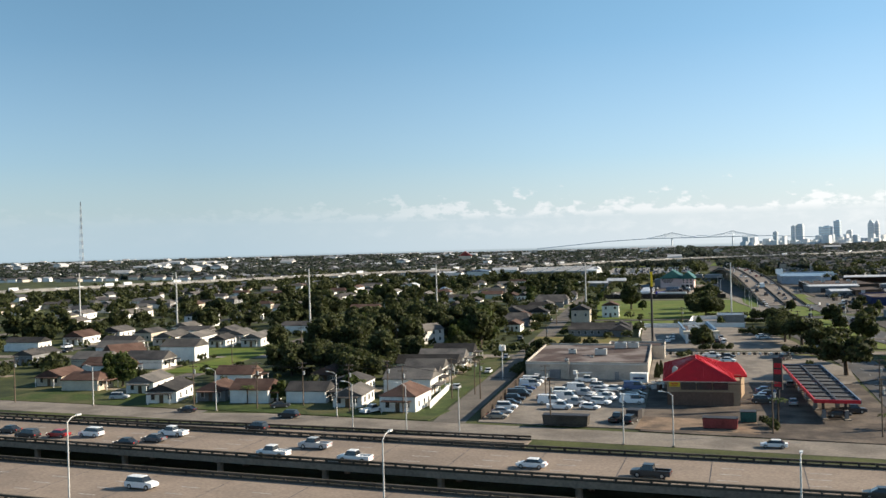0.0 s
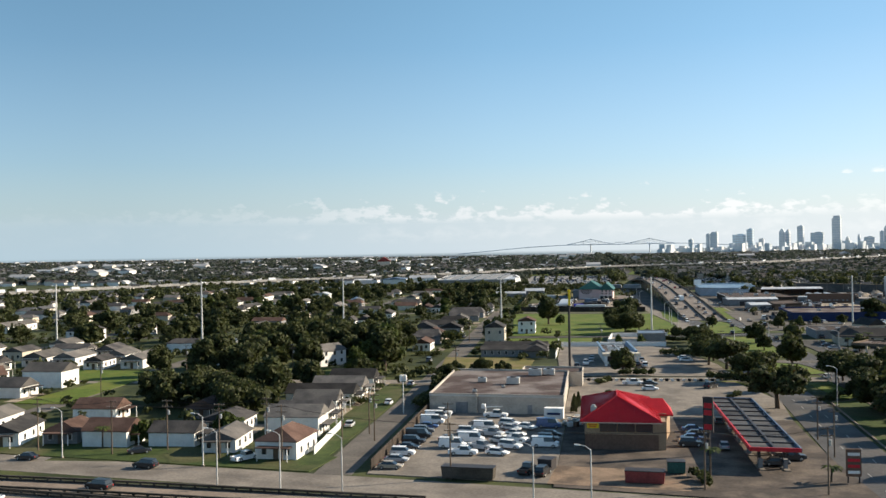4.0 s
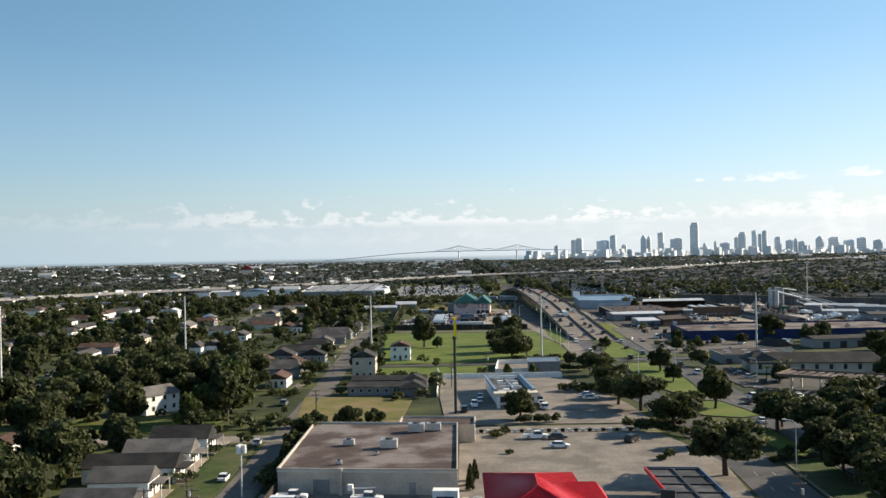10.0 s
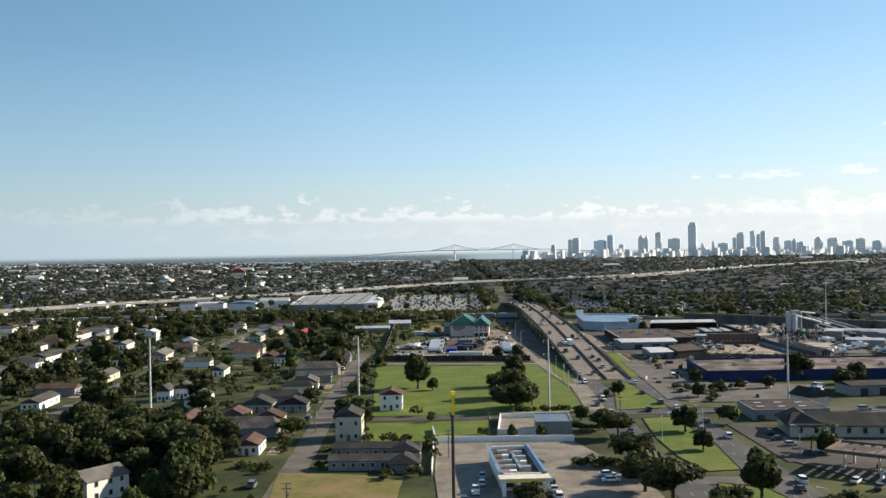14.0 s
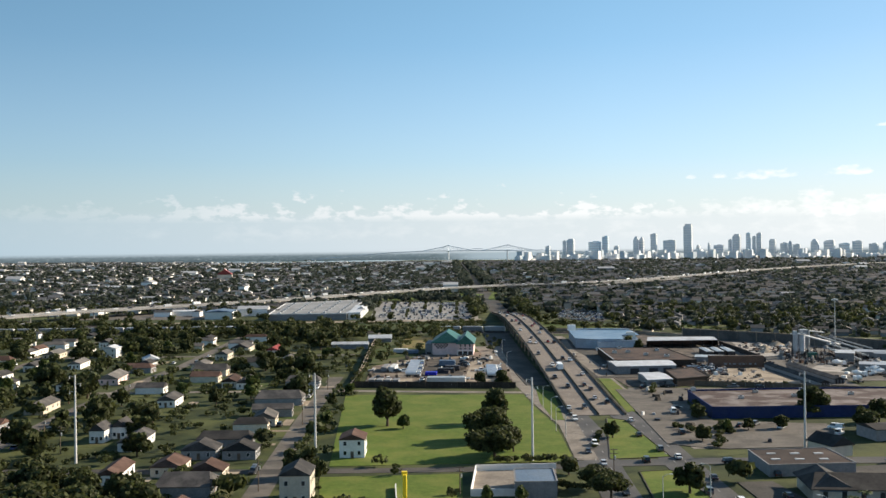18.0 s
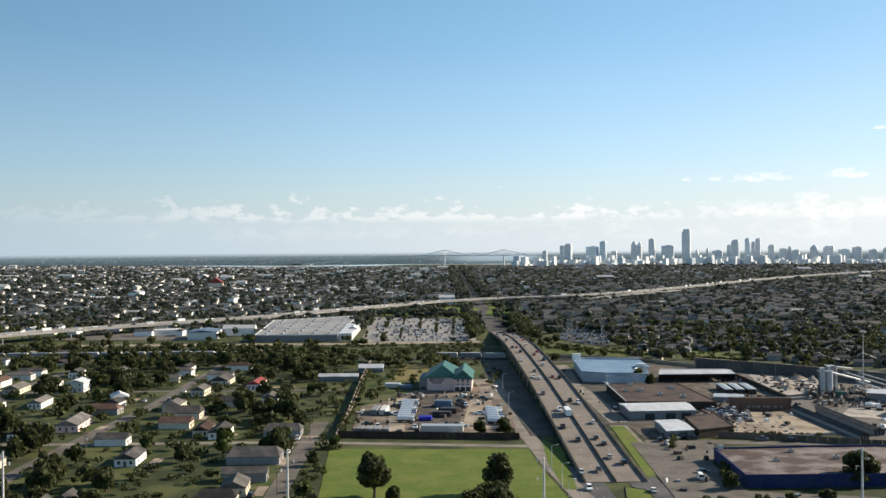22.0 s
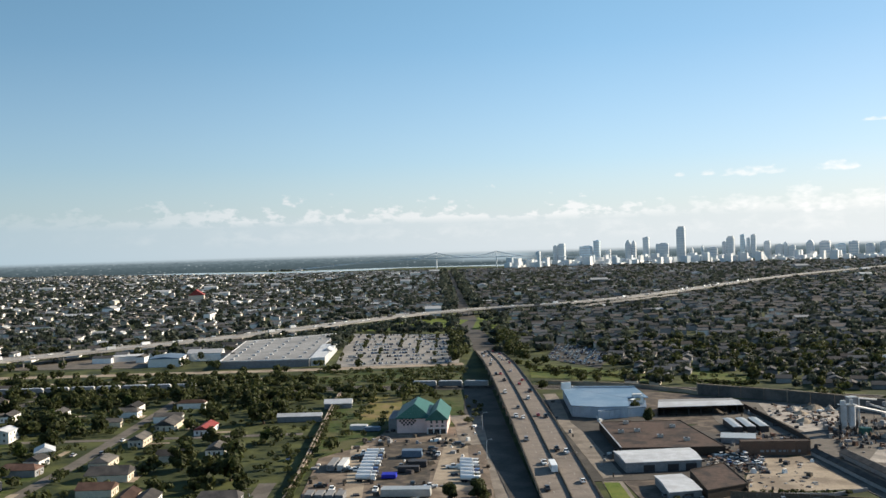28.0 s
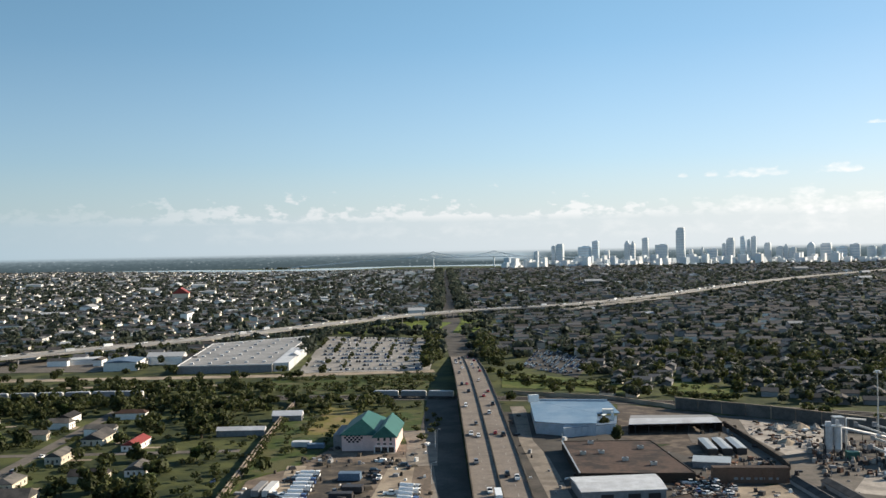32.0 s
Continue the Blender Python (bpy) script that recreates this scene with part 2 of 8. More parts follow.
SHINGLE = mat("grey_shingle", (0.052, 0.049, 0.048), 0.92, (0.037, 0.035, 0.034), 1.2, (0.078, 0.071, 0.066), 5, vary=0.45)
SHINGLE_B = mat("brown_shingle", (0.082, 0.047, 0.036), 0.92, (0.06, 0.036, 0.028), 1.2, (0.105, 0.065, 0.05), 5, vary=0.4)
REDMETAL = mat("red_metal_roof", (0.50, 0.022, 0.030), 0.45, (0.42, 0.018, 0.025), 1.5)
GREENMETAL = mat("green_metal_roof", (0.035, 0.115, 0.098), 0.5, (0.028, 0.095, 0.08), 2)
PALEBLUE = mat("pale_blue_wall", (0.42, 0.49, 0.56), 0.7, (0.36, 0.42, 0.48), 3)
WHITEMETAL = mat("white_metal_roof", (0.56, 0.57, 0.58), 0.5, (0.48, 0.49, 0.50), 3, (0.42, 0.42, 0.42), 12)
BLUEMETAL = mat("pale_blue_metal", (0.11, 0.16, 0.23), 0.55, (0.09, 0.135, 0.195), 3, (0.14, 0.18, 0.23), 14)
BLUEPAINT = mat("blue_painted_wall", (0.022, 0.036, 0.115), 0.8, (0.017, 0.028, 0.090), 2, (0.030, 0.042, 0.10), 9)
TARP = mat("blue_tarpaulin", (0.02, 0.03, 0.40), 0.6, (0.015, 0.022, 0.30), 0.8, bump=0.05)
BROWNROOF = mat("rusty_brown_roof", (0.098, 0.066, 0.052), 0.93, (0.070, 0.048, 0.039), 2.0, (0.040, 0.032, 0.029), 8)
OILDIRT = mat("oily_dark_dirt", (0.070, 0.060, 0.050), 0.95, (0.045, 0.040, 0.035), 1.5, (0.13, 0.105, 0.080), 6)
BLUEROOF = mat("light_blue_roof", (0.15, 0.24, 0.34), 0.55, (0.125, 0.205, 0.295), 3, (0.19, 0.27, 0.36), 14)
AVENUE = mat("worn_avenue", (0.072, 0.066, 0.061), 0.72, (0.056, 0.052, 0.048), 3.5, (0.098, 0.089, 0.080), 14, spec=0.3)
ROOFTAR = mat("tar_roof", (0.088, 0.060, 0.052), 0.93, (0.066, 0.046, 0.040), 2.5, (0.20, 0.17, 0.155), 9)
SHOPWALL = mat("weathered_cream_wall", (0.50, 0.455, 0.39), 0.85, (0.43, 0.39, 0.335), 1.8, (0.37, 0.33, 0.285), 7)
DARKTAR = mat("dark_tar_roof", (0.050, 0.035, 0.029), 0.93, (0.036, 0.026, 0.022), 3.0, (0.085, 0.063, 0.053), 10)
GALV = mat("galvanised_steel", (0.52, 0.52, 0.50), 0.45, metal=0.6, size=1.0)
STEEL = mat("pale_steel_pole", (0.62, 0.61, 0.58), 0.5, (0.52, 0.51, 0.49), 2.0)
DARKSTEEL = mat("dark_steel", (0.05, 0.045, 0.045), 0.5, size=1.0)
TIMBER = mat("weathered_timber", (0.17, 0.125, 0.09), 0.9, (0.12, 0.09, 0.065), 0.6, vary=0.2)
GLASS = mat("window_glass", (0.03, 0.035, 0.04), 0.12, size=2.0, spec=0.6)
YELLOW = mat("yellow_sign", (0.85, 0.62, 0.03), 0.5, size=2)
REDPAINT = mat("red_paint", (0.55, 0.03, 0.04), 0.5, size=2)
BLACK = mat("black_rubber", (0.02, 0.02, 0.02), 0.8, size=0.5)
DARKTIMBER = mat("dark_timber", (0.055, 0.043, 0.034), 0.9, (0.04, 0.031, 0.025), 0.6, vary=0.25)
TANWALL = mat("tan_stucco", (0.36, 0.255, 0.165), 0.85, (0.31, 0.22, 0.145), 1.5)
REDROOF = mat("faded_red_roof", (0.26, 0.055, 0.05), 0.7, (0.20, 0.045, 0.04), 2.0)
CANTOP = mat("dark_canopy_sheet", (0.070, 0.070, 0.072), 0.75, (0.048, 0.048, 0.050), 1.2, (0.11, 0.105, 0.10), 6, vary=0.4)
CRUSHED = mat("crushed_pale_stone", (0.43, 0.385, 0.335), 0.95, (0.34, 0.305, 0.265), 2.5, (0.24, 0.215, 0.19), 11)
CARPARK = mat("pale_grey_car_park", (0.30, 0.28, 0.255), 0.9, (0.25, 0.235, 0.215), 5, (0.20, 0.19, 0.175), 26)
RUSTY = mat("rusty_scrap", (0.17, 0.082, 0.050), 0.85, (0.085, 0.055, 0.042), 0.8, (0.05, 0.045, 0.042), 3, island=0.5)
MOUND = mat("bare_brown_spoil", (0.115, 0.088, 0.066), 0.95, (0.075, 0.060, 0.048), 1.5, (0.17, 0.14, 0.11), 5, bump=0.1)
BARK = mat("tree_bark", (0.10, 0.075, 0.055), 0.95, (0.07, 0.052, 0.04), 0.4)


def leaf(name, a, b, var):
    m = mat(name, a, 0.7, b, 1.6, island=var, spec=0.25)
    n, l = m.node_tree.nodes, m.node_tree.links
    b = n["Principled BSDF"]
    t = n.new("ShaderNodeBsdfTranslucent")
    l.new(b.inputs["Base Color"].links[0].from_socket, t.inputs[0])
    x = n.new("ShaderNodeMixShader")
    x.inputs[0].default_value = 0.38
    l.new(b.outputs[0], x.inputs[1])
    l.new(t.outputs[0], x.inputs[2])
    l.new(x.outputs[0], n["Material Output"].inputs[0])
    return m


LEAF = leaf("oak_leaves", (0.064, 0.073, 0.024), (0.040, 0.048, 0.016), 0.5)
LEAF_B = leaf("light_leaves", (0.074, 0.095, 0.024), (0.048, 0.066, 0.016), 0.45)
# leaves of far trees, greyed and blued: distance haze put into the colour
LEAF_HAZED = leaf("far_leaves_hazed", (0.060, 0.072, 0.050), (0.042, 0.052, 0.040), 0.45)


# ---- mesh builders ----
class Geo:
    """Collects boxes, prisms, tubes and roofs as one mesh."""

    def __init__(self):
        self.v, self.f, self.m = [], [], []

    def add(self, vs, fs, mi=0):
        o = len(self.v)
        self.v += [tuple(p) for p in vs]
        self.f += [tuple(i + o for i in f) for f in fs]
        self.m += [mi] * len(fs)
        return self

    def box(self, x, y, z, sx, sy, sz, rz=0.0, mi=0, top=1.0):
        """Centre of the base, sizes, turn in degrees; top: how much narrower the top is."""
        c, s = math.cos(radians(rz)), math.sin(radians(rz))
        vs = []
        for k, zz in ((1.0, z), (top, z + sz)):
            for a, b in ((-1, -1), (1, -1), (1, 1), (-1, 1)):
                px, py = a * sx / 2 * k, b * sy / 2 * k
                vs.append((x + px * c - py * s, y + px * s + py * c, zz))
        return self.add(vs, [(3, 2, 1, 0), (4, 5, 6, 7), (0, 1, 5, 4), (1, 2, 6, 5), (2, 3, 7, 6), (3, 0, 4, 7)], mi)

    def prism(self, poly, z0, z1, mi=0, top_mi=None):
        n = len(poly)
        area = sum(poly[i][0] * poly[(i + 1) % n][1] - poly[(i + 1) % n][0] * poly[i][1] for i in range(n))
        if area < 0:
            poly = poly[::-1]
        o = len(self.v)
        self.add([(x, y, z0) for x, y in poly] + [(x, y, z1) for x, y in poly], [(i, (i + 1) % n, n + (i + 1) % n, n + i) for i in range(n)], mi)
        self.f += [tuple(o + n + i for i in range(n)), tuple(o + n - 1 - i for i in range(n))]
        self.m += [mi if top_mi is None else top_mi, mi]
        return self

    def tube(self, p, q, r0, r1=None, n=8, mi=0):
        p, q = Vector(p), Vector(q)
        r1 = r0 if r1 is None else r1
        a = (q - p).normalized()
        u = a.orthogonal().normalized()
        w = a.cross(u)
        vs = []
        for c, r in ((p, r0), (q, r1)):
            vs += [c + (u * math.cos(2 * math.pi * i / n) + w * math.sin(2 * math.pi * i / n)) * r for i in range(n)]
        return self.add(vs, [(i, (i + 1) % n, n + (i + 1) % n, n + i) for i in range(n)] + [tuple(range(n))[::-1], tuple(range(n, 2 * n))], mi)

    def strip(self, pts, half, z0, z1, mi=0):
        """A slab along a line of (x, y) or (x, y, z) points; z of the points is added."""
        L = []
        for i, p in enumerate(pts):
            a, b = Vector(pts[max(i - 1, 0)][:2]), Vector(pts[min(i + 1, len(pts) - 1)][:2])
            d = (b - a).normalized()
            n = Vector((-d.y, d.x))
            h = half[i] if isinstance(half, (list, tuple)) else half
            zz = p[2] if len(p) > 2 else 0.0
            c = Vector(p[:2])
            L.append((c + n * h, c - n * h, zz))
        vs = []
        for l, r, zz in L:
            vs += [(l.x, l.y, zz + z0), (r.x, r.y, zz + z0), (r.x, r.y, zz + z1), (l.x, l.y, zz + z1)]
        fs = []
        for i in range(len(L) - 1):
            a, b = 4 * i, 4 * i + 4
            fs += [(a, b, b + 1, a + 1), (a + 1, b + 1, b + 2, a + 2), (a + 2, b + 2, b + 3, a + 3), (a + 3, b + 3, b, a)]
        e = 4 * (len(L) - 1)
        fs += [(0, 1, 2, 3), (e + 3, e + 2, e + 1, e)]
        return self.add(vs, fs, mi)

    def gable(self, x, y, z, sx, sy, h, rz=0.0, mi=0, over=0.4, thick=0.18, hip=0.0):
        """Roof with its ridge along local y. hip: how far the ridge ends draw in, as a share of half its length."""
        c, s = math.cos(radians(rz)), math.sin(radians(rz))
        a, b = sx / 2 + over, sy / 2 + over
        zo = z - over * h / (sx / 2)
        k = b * (1 - hip)
        P = [(-a, -b, zo), (a, -b, zo), (a, b, zo), (-a, b, zo), (0, -k, z + h), (0, k, z + h)]
        P += [(px, py, pz - thick) for px, py, pz in P[:4]]
        vs = [(x + px * c - py * s, y + px * s + py * c, pz) for px, py, pz in P]
        return self.add(vs, [(1, 2, 5, 4), (3, 0, 4, 5), (0, 1, 4), (2, 3, 5), (6, 7, 1, 0), (7, 8, 2, 1), (8, 9, 3, 2), (9, 6, 0, 3), (9, 8, 7, 6)], mi)

    def mesh(self, name, mats, smooth=False):
        me = bpy.data.meshes.new(name)
        me.from_pydata(self.v, [], self.f)
        for m in mats:
            me.materials.append(m)
        if len(mats) > 1:
            me.polygons.foreach_set("material_index", self.m)
        if smooth:
            me.polygons.foreach_set("use_smooth", [True] * len(self.f))
        me.update()
        return me

    def ob(self, name, mats, parent=None, label="", smooth=False):
        o = new(name, self.mesh(name, mats if isinstance(mats, (list, tuple)) else [mats], smooth))
        if parent:
            o.parent = parent
        return tagged(o, label)


def part(name, geo, material, parent, label="", smooth=False):
    return geo.ob(name, material, parent, label, smooth)


def thing(name, label, category, x=0, y=0, z=0, rz=0, group="", kind=""):
    e = new(name)
    e.empty_display_size = 0.5
    e.matrix_basis = pose(x, y, z, 0, 0, rz)
    return tagged(e, label, category, group, kind)


def lerp(pts, y):
    """x on a line of (x, y) points at a given y."""
    for (x0, y0), (x1, y1) in zip(pts, pts[1:]):
        if y0 <= y <= y1:
            return x0 + (x1 - x0) * (y - y0) / (y1 - y0)
    return pts[0][0] if y < pts[0][1] else pts[-1][0]


# ---- ground, roads and lots ----
g = Geo()
N = 24
gx = [-16000 + 32000 * i / N for i in range(N + 1)]
gy = [-2000 + 18000 * i / N for i in range(N + 1)]
g.add([(x, y, 0) for y in gy for x in gx], [(j * (N + 1) + i, j * (N + 1) + i + 1, (j + 1) * (N + 1) + i + 1, (j + 1) * (N + 1) + i) for j in range(N) for i in range(N)])
tagged(g.ob("ground", GROUND), "flat ground with rough grass and bare soil", "ground", kind="structure")

TURN = 10.0          # the streets run this many degrees off the y axis
S1 = [(-1, -52), (-15, 30), (-21, 63), (-40, 165), (-50, 216), (-70, 319), (-84, 400), (-88, 424)]
S2 = [(-98, -50), (-110, 15), (-120, 55), (-150, 205), (-172, 322), (-181, 388), (-189, 457), (-214, 599), (-222, 640)]
S3 = [(-188, -48), (-208, 60), (-238, 210), (-274, 391), (-306, 560), (-322, 640)]
S4 = [(-276, -46), (-290, 60), (-325, 230), (-360, 420), (-392, 590)]
ROADS = {
    "service": ([(-420, -40), (-128, -56), (0, -58), (90, -60), (260, -66)], 6.0, CONCRETE, "pale concrete service road beside the elevated motorway"),
    # darker paving of the first street stands for the shade over it
    "street_one": (S1, 3.6, WORN, "narrow worn concrete residential street"),
    "street_two": (S2, 3.4, WORN, "narrow pale concrete residential street"),
    "street_three": (S3, 3.4, WORN, "narrow pale concrete residential street"),
    "street_four": (S4, 3.4, WORN, "narrow pale concrete residential street"),
    "cross_one": ([(-380, 8), (-230, 33), (-26, 68), (20, 82), (104, 97), (240, 118)], 4.2, CONCRETE, "pale concrete cross street behind a flat-roofed shop"),
    "cross_two": ([(-400, 160), (-250, 185), (-115, 205), (-50, 213), (8, 223), (42, 232)], 3.2, ASPHALT, "narrow asphalt cross street below a grass field"),
    "cross_three": ([(-400, 320), (-260, 345), (-84, 376), (14, 380)], 2.6, CONCRETE, "narrow pale path along a field"),
    "cross_four": ([(-420, 470), (-290, 495), (-190, 512), (-105, 528)], 3.0, WORN, "narrow pale cross street among houses"),
    "avenue_west": ([(112, -260), (98, -80), (91, -20), (84, 45), (69, 125), (57, 172), (50, 225), (43, 290), (33, 345)], 5.4, AVENUE, "grey asphalt avenue carriageway"),
    "avenue_east": ([(136, -260), (122, -80), (113, -10), (104, 60), (88, 150), (76, 218), (65, 285), (52, 345)], 5.6, AVENUE, "grey asphalt avenue carriageway"),
    "frontage_east": ([(82, 262), (66, 330), (54, 400), (44, 470), (33, 540), (20, 620), (14, 660)], 4.0, CONCRETE, "pale concrete frontage road beside the overpass ramp"),
    "frontage_west": ([(44, 240), (36, 300), (24, 345), (10, 405), (-6, 500), (-22, 590), (-32, 660)], 3.6, CONCRETE, "pale concrete frontage road beside the overpass ramp"),
    "crossing": ([(40, 234), (58, 238), (80, 243), (140, 252), (260, 275)], 4.4, AVENUE, "asphalt side road crossing the avenue"),
    "crossing_south": ([(70, 137), (80, 138), (94, 139)], 4.0, WORN, "worn turning lane through the grass median"),
    "avenue_far": ([(-51, 905), (-66, 985), (-90, 1120), (-115, 1270), (-145, 1450)], 11.0, ASPHALT, "wide asphalt avenue past the overpass"),
    "avenue_beyond": ([(-145, 1450), (-330, 2600), (-560, 4100)], 9.0, ASPHALT, "straight avenue running on into the distance"),
    "rail_track_road": ([(-420, 706), (-260, 733), (-120, 752), (-62, 758)], 4.0, SAND, "pale gravel track beside the railway"),
    "store_road": ([(-470, 745), (-300, 772), (-174, 792), (-62, 822)], 8.0, SAND, "worn concrete road behind a large store"),
    "silo_road": ([(60, 395), (100, 398), (150, 402), (260, 420)], 4.0, WORN, "worn grey concrete side road between warehouses"),
}
ZR = 0.04
for i, (k, (pts, half, m, lab)) in enumerate(ROADS.items()):
    g = Geo()
    g.strip(pts, half, -0.2, ZR + 0.006 * i)
    tagged(g.ob("road_" + k, m), lab, "road", kind="structure")

LOTS = {
    "works_ground": ([(60, 402), (96, 409), (103, 458), (126, 482), (146, 498), (104, 562), (98, 560), (46, 492), (52, 440)], STAINED, "dark stained works yard"),
    "shed_ground": ([(70, 556), (104, 556), (126, 600), (122, 640), (72, 672)], STAINED, "dark stained ground round an open shed"),
    "van_lot": ([(5, -50), (-8, 15), (28.4, 19), (29.4, 15), (39.2, -50)], CONCRETE, "pale concrete car park with oil stains"),
    "fuel_forecourt": ([(39.5, -52), (29.6, 15.5), (80, 21), (85.5, -20), (92, -54)], STAINED, "dark stained concrete forecourt"),
    "back_forecourt": ([(28.6, 15.6), (20.9, 66), (21, 77), (66, 84), (78, 50), (80, 21.1)], CONCRETE, "worn pale concrete back forecourt"),
    "diner_apron": ([(38, -50), (37, -36), (60, -36), (62, -50)], TANDIRT, "bare tan dirt apron before a restaurant"),
    "restaurant_lot": ([(14, 88), (4, 135), (-3, 177), (38, 183), (48, 160), (60, 125), (66, 96)], CONCRETE, "pale concrete car park round a restaurant"),
    "impound_yard": ([(-66, 393), (-80, 470), (-66, 500), (-62, 545), (-16, 548), (7, 399)], DIRT, "brown dirt and gravel yard"),
    "sand_lot": ([(98, 414.6), (101, 440), (110, 474), (129.4, 479.3), (140.5, 424)], SAND, "bare pale sand lot"),
    "shed_lane": ([(129, 484), (136, 486), (160, 474), (168, 400), (146, 400), (140.8, 422)], WORN, "grey lane between narrow sheds"),
    "yard_strip_west": ([(-72, 498), (-63.5, 498.6), (-42.4, 396.5), (-49.3, 396)], SAND, "trodden pale strip through a yard"),
    "yard_strip_east": ([(-29, 517), (-19, 518), (-4, 414.6), (-20, 413)], SAND, "trodden pale strip through a yard"),
    "yard_oil": ([(-62, 506), (-33, 508), (-22, 424), (-42, 422)], OILDIRT, "oily dark dirt in the middle of a yard"),
    "shop_car_park": ([(86, 216), (96, 218), (104, 190), (112, 165), (96, 160)], ASPHALT, "asphalt car park before a shop"),
    "silo_yard": ([(104, 560), (104, 640), (140, 630), (240, 560), (260, 440), (150, 430), (140, 490)], WORN, "grey gravel yard of a concrete plant"),
    "gravel_heap_yard": ([(133, 577), (134, 622), (176, 600), (168, 552), (142, 534)], CRUSHED, "pale sandy ground of a concrete plant"),
    "gravel_patch": ([(154, 470), (168, 503), (204, 492), (196, 452)], CRUSHED, "pale sandy ground beside a silo"),
    "car_auction_lot": ([(2, 850), (46, 786), (58, 890), (6, 985)], ASPHALT, "asphalt lot full of parked cars"),
    "store_car_park": ([(-164, 806), (-66, 826), (-100, 1085), (-226, 1108)], CARPARK, "large pale car park before a store"),
    "warehouse_apron": ([(34, 430), (100, 440), (106, 520), (20, 640), (6, 640)], ASPHALT, "stained dark asphalt apron"),
    "depot_lot": ([(-470, 800), (-330, 812), (-330, 870), (-450, 900)], WORN, "worn depot yard below the viaduct"),
    "warehouse_street": ([(70, 268), (84, 262), (90, 262), (130, 272), (130, 312), (90, 314), (83, 354), (88, 398), (62, 394), (54, 392)], WORN, "worn pale concrete forecourt before the warehouses"),
    "shop_yard": ([(96, 163), (118, 190), (113, 236), (150, 250), (180, 200), (150, 140), (118, 130)], ASPHALT, "dark asphalt yard round a shop"),
    "underpass_lane": ([(12, 402), (23, 402), (6, 500), (-9, 590), (-26, 692), (-44, 692), (-30, 590), (-8, 500)], ASPHALT, "dark asphalt lane beside the overpass"),
    "hall_apron": ([(-20, 500), (-7, 503), (-20, 584), (-38, 580), (-30, 552)], CONCRETE, "pale concrete apron beside a hall"),
    "works_lane": ([(46, 436), (54, 440), (40, 520), (30, 560), (20, 650), (12, 648), (24, 556)], CONCRETE, "pale concrete lane along the overpass"),
    "compound": ([(14, 195), (37, 199), (35, 226), (11, 220)], CONCRETE, "pale concrete walled compound"),
}
for i, (k, (poly, m, lab)) in enumerate(LOTS.items()):
    tagged(Geo().prism(poly, -0.2, 0.16 + 0.005 * i).ob("pavement_" + k, m), lab, "pavement", kind="structure")
LAWN_A = [(59.5, 226), (69, 229), (78.5, 193), (82.5, 150), (74, 147), (67.5, 164), (62.5, 192)]
LAWN_B = [(75, 135), (86, 131), (90.5, 118), (93.5, 108), (88, 104), (79, 107), (75, 119)]
LAWNS = {
    "big_field": ([(-67, 364), (13, 373), (19, 345), (31, 300), (39, 246), (34, 236), (20, 234), (-34, 222)], LAWN),
    "small_field": ([(-33, 208), (8, 217), (12, 190), (-4, 180), (-24, 178)], LAWN),
    "house_lawns": ([(-8, -38), (-19, 28), (-25, 58), (-33, 58), (-27, 28), (-17, -38)], GRASS),
    "dry_plot": ([(-38, 134), (-4, 134), (2, 88), (-24, 80)], DRYGRASS),
    "median_north": ([(51, 242), (70, 248), (57, 312), (50, 316)], LAWN),
    "median_south": (LAWN_A, LAWN),
    "median_corner": (LAWN_B, LAWN),
    "median_tip": ([(86, 84), (92, 90), (98, 62), (93, 57)], LAWN),
    "corner_lawn": ([(58, 84), (66, 86), (72, 74), (62, 72)], LAWN),
    "median_east": ([(98, -24), (90, 50), (98, 56), (107, -18)], GRASS),
    "verge_west": ([(-130, -50), (-6, -51), (-6, -38), (-80, -33), (-130, -30)], GRASS),
    "ramp_verge": ([(22, 350), (17, 395), (26, 380), (34, 310), (30, 310)], LAWN),
    "ramp_verge_east": ([(58, 330), (66, 340), (52, 430), (46, 430)], LAWN),
    "yard_green": ([(-70, 396), (-112, 620), (-88, 625), (-64, 555), (-68, 500), (-82, 470)], GRASS),
    "yard_back": ([(-88, 560), (-20, 552), (-24, 640), (-100, 630)], GRASS),
    "yard_bare": ([(-97, 652), (-77, 647), (-64, 580), (-66, 569), (-86, 567)], DRYGRASS),
    "rail_verge": ([(-140, 700), (-48, 716), (-58, 800), (-180, 765)], GRASS),
    "rail_verge_east": ([(-2, 735), (13, 733), (78, 708), (80, 750), (15, 803), (-8, 800)], TALLGRASS),
    "rail_verge_end": ([(102, 706), (134, 668), (146, 730), (114, 782)], TALLGRASS),
    "west_plots": ([(-165, 74), (-121, 77), (-113, 40), (-107, 8), (-122, 6), (-126, 50), (-158, 55)], LAWN),
    "lone_house_plot": ([(-92, 66), (-50, 74), (-46, 95), (-66, 97), (-88, 92)], TALLGRASS),
    "motorway_gap": ([(-420, -120), (420, -112), (420, -103), (-420, -110)], GRASS),
    "interchange_green": ([(-260, 1130), (-120, 1180), (-118, 1290), (-170, 1330)], LAWN),
    "interchange_east": ([(-96, 1150), (-70, 1130), (-80, 1330), (-112, 1340)], LAWN),
}
for i, (k, (poly, m)) in enumerate(LAWNS.items()):
    tagged(Geo().prism(poly, -0.2, 0.115 + 0.004 * i).ob("grass_" + k, m), "grass plot, sunlit and uneven", "grass", kind="structure")
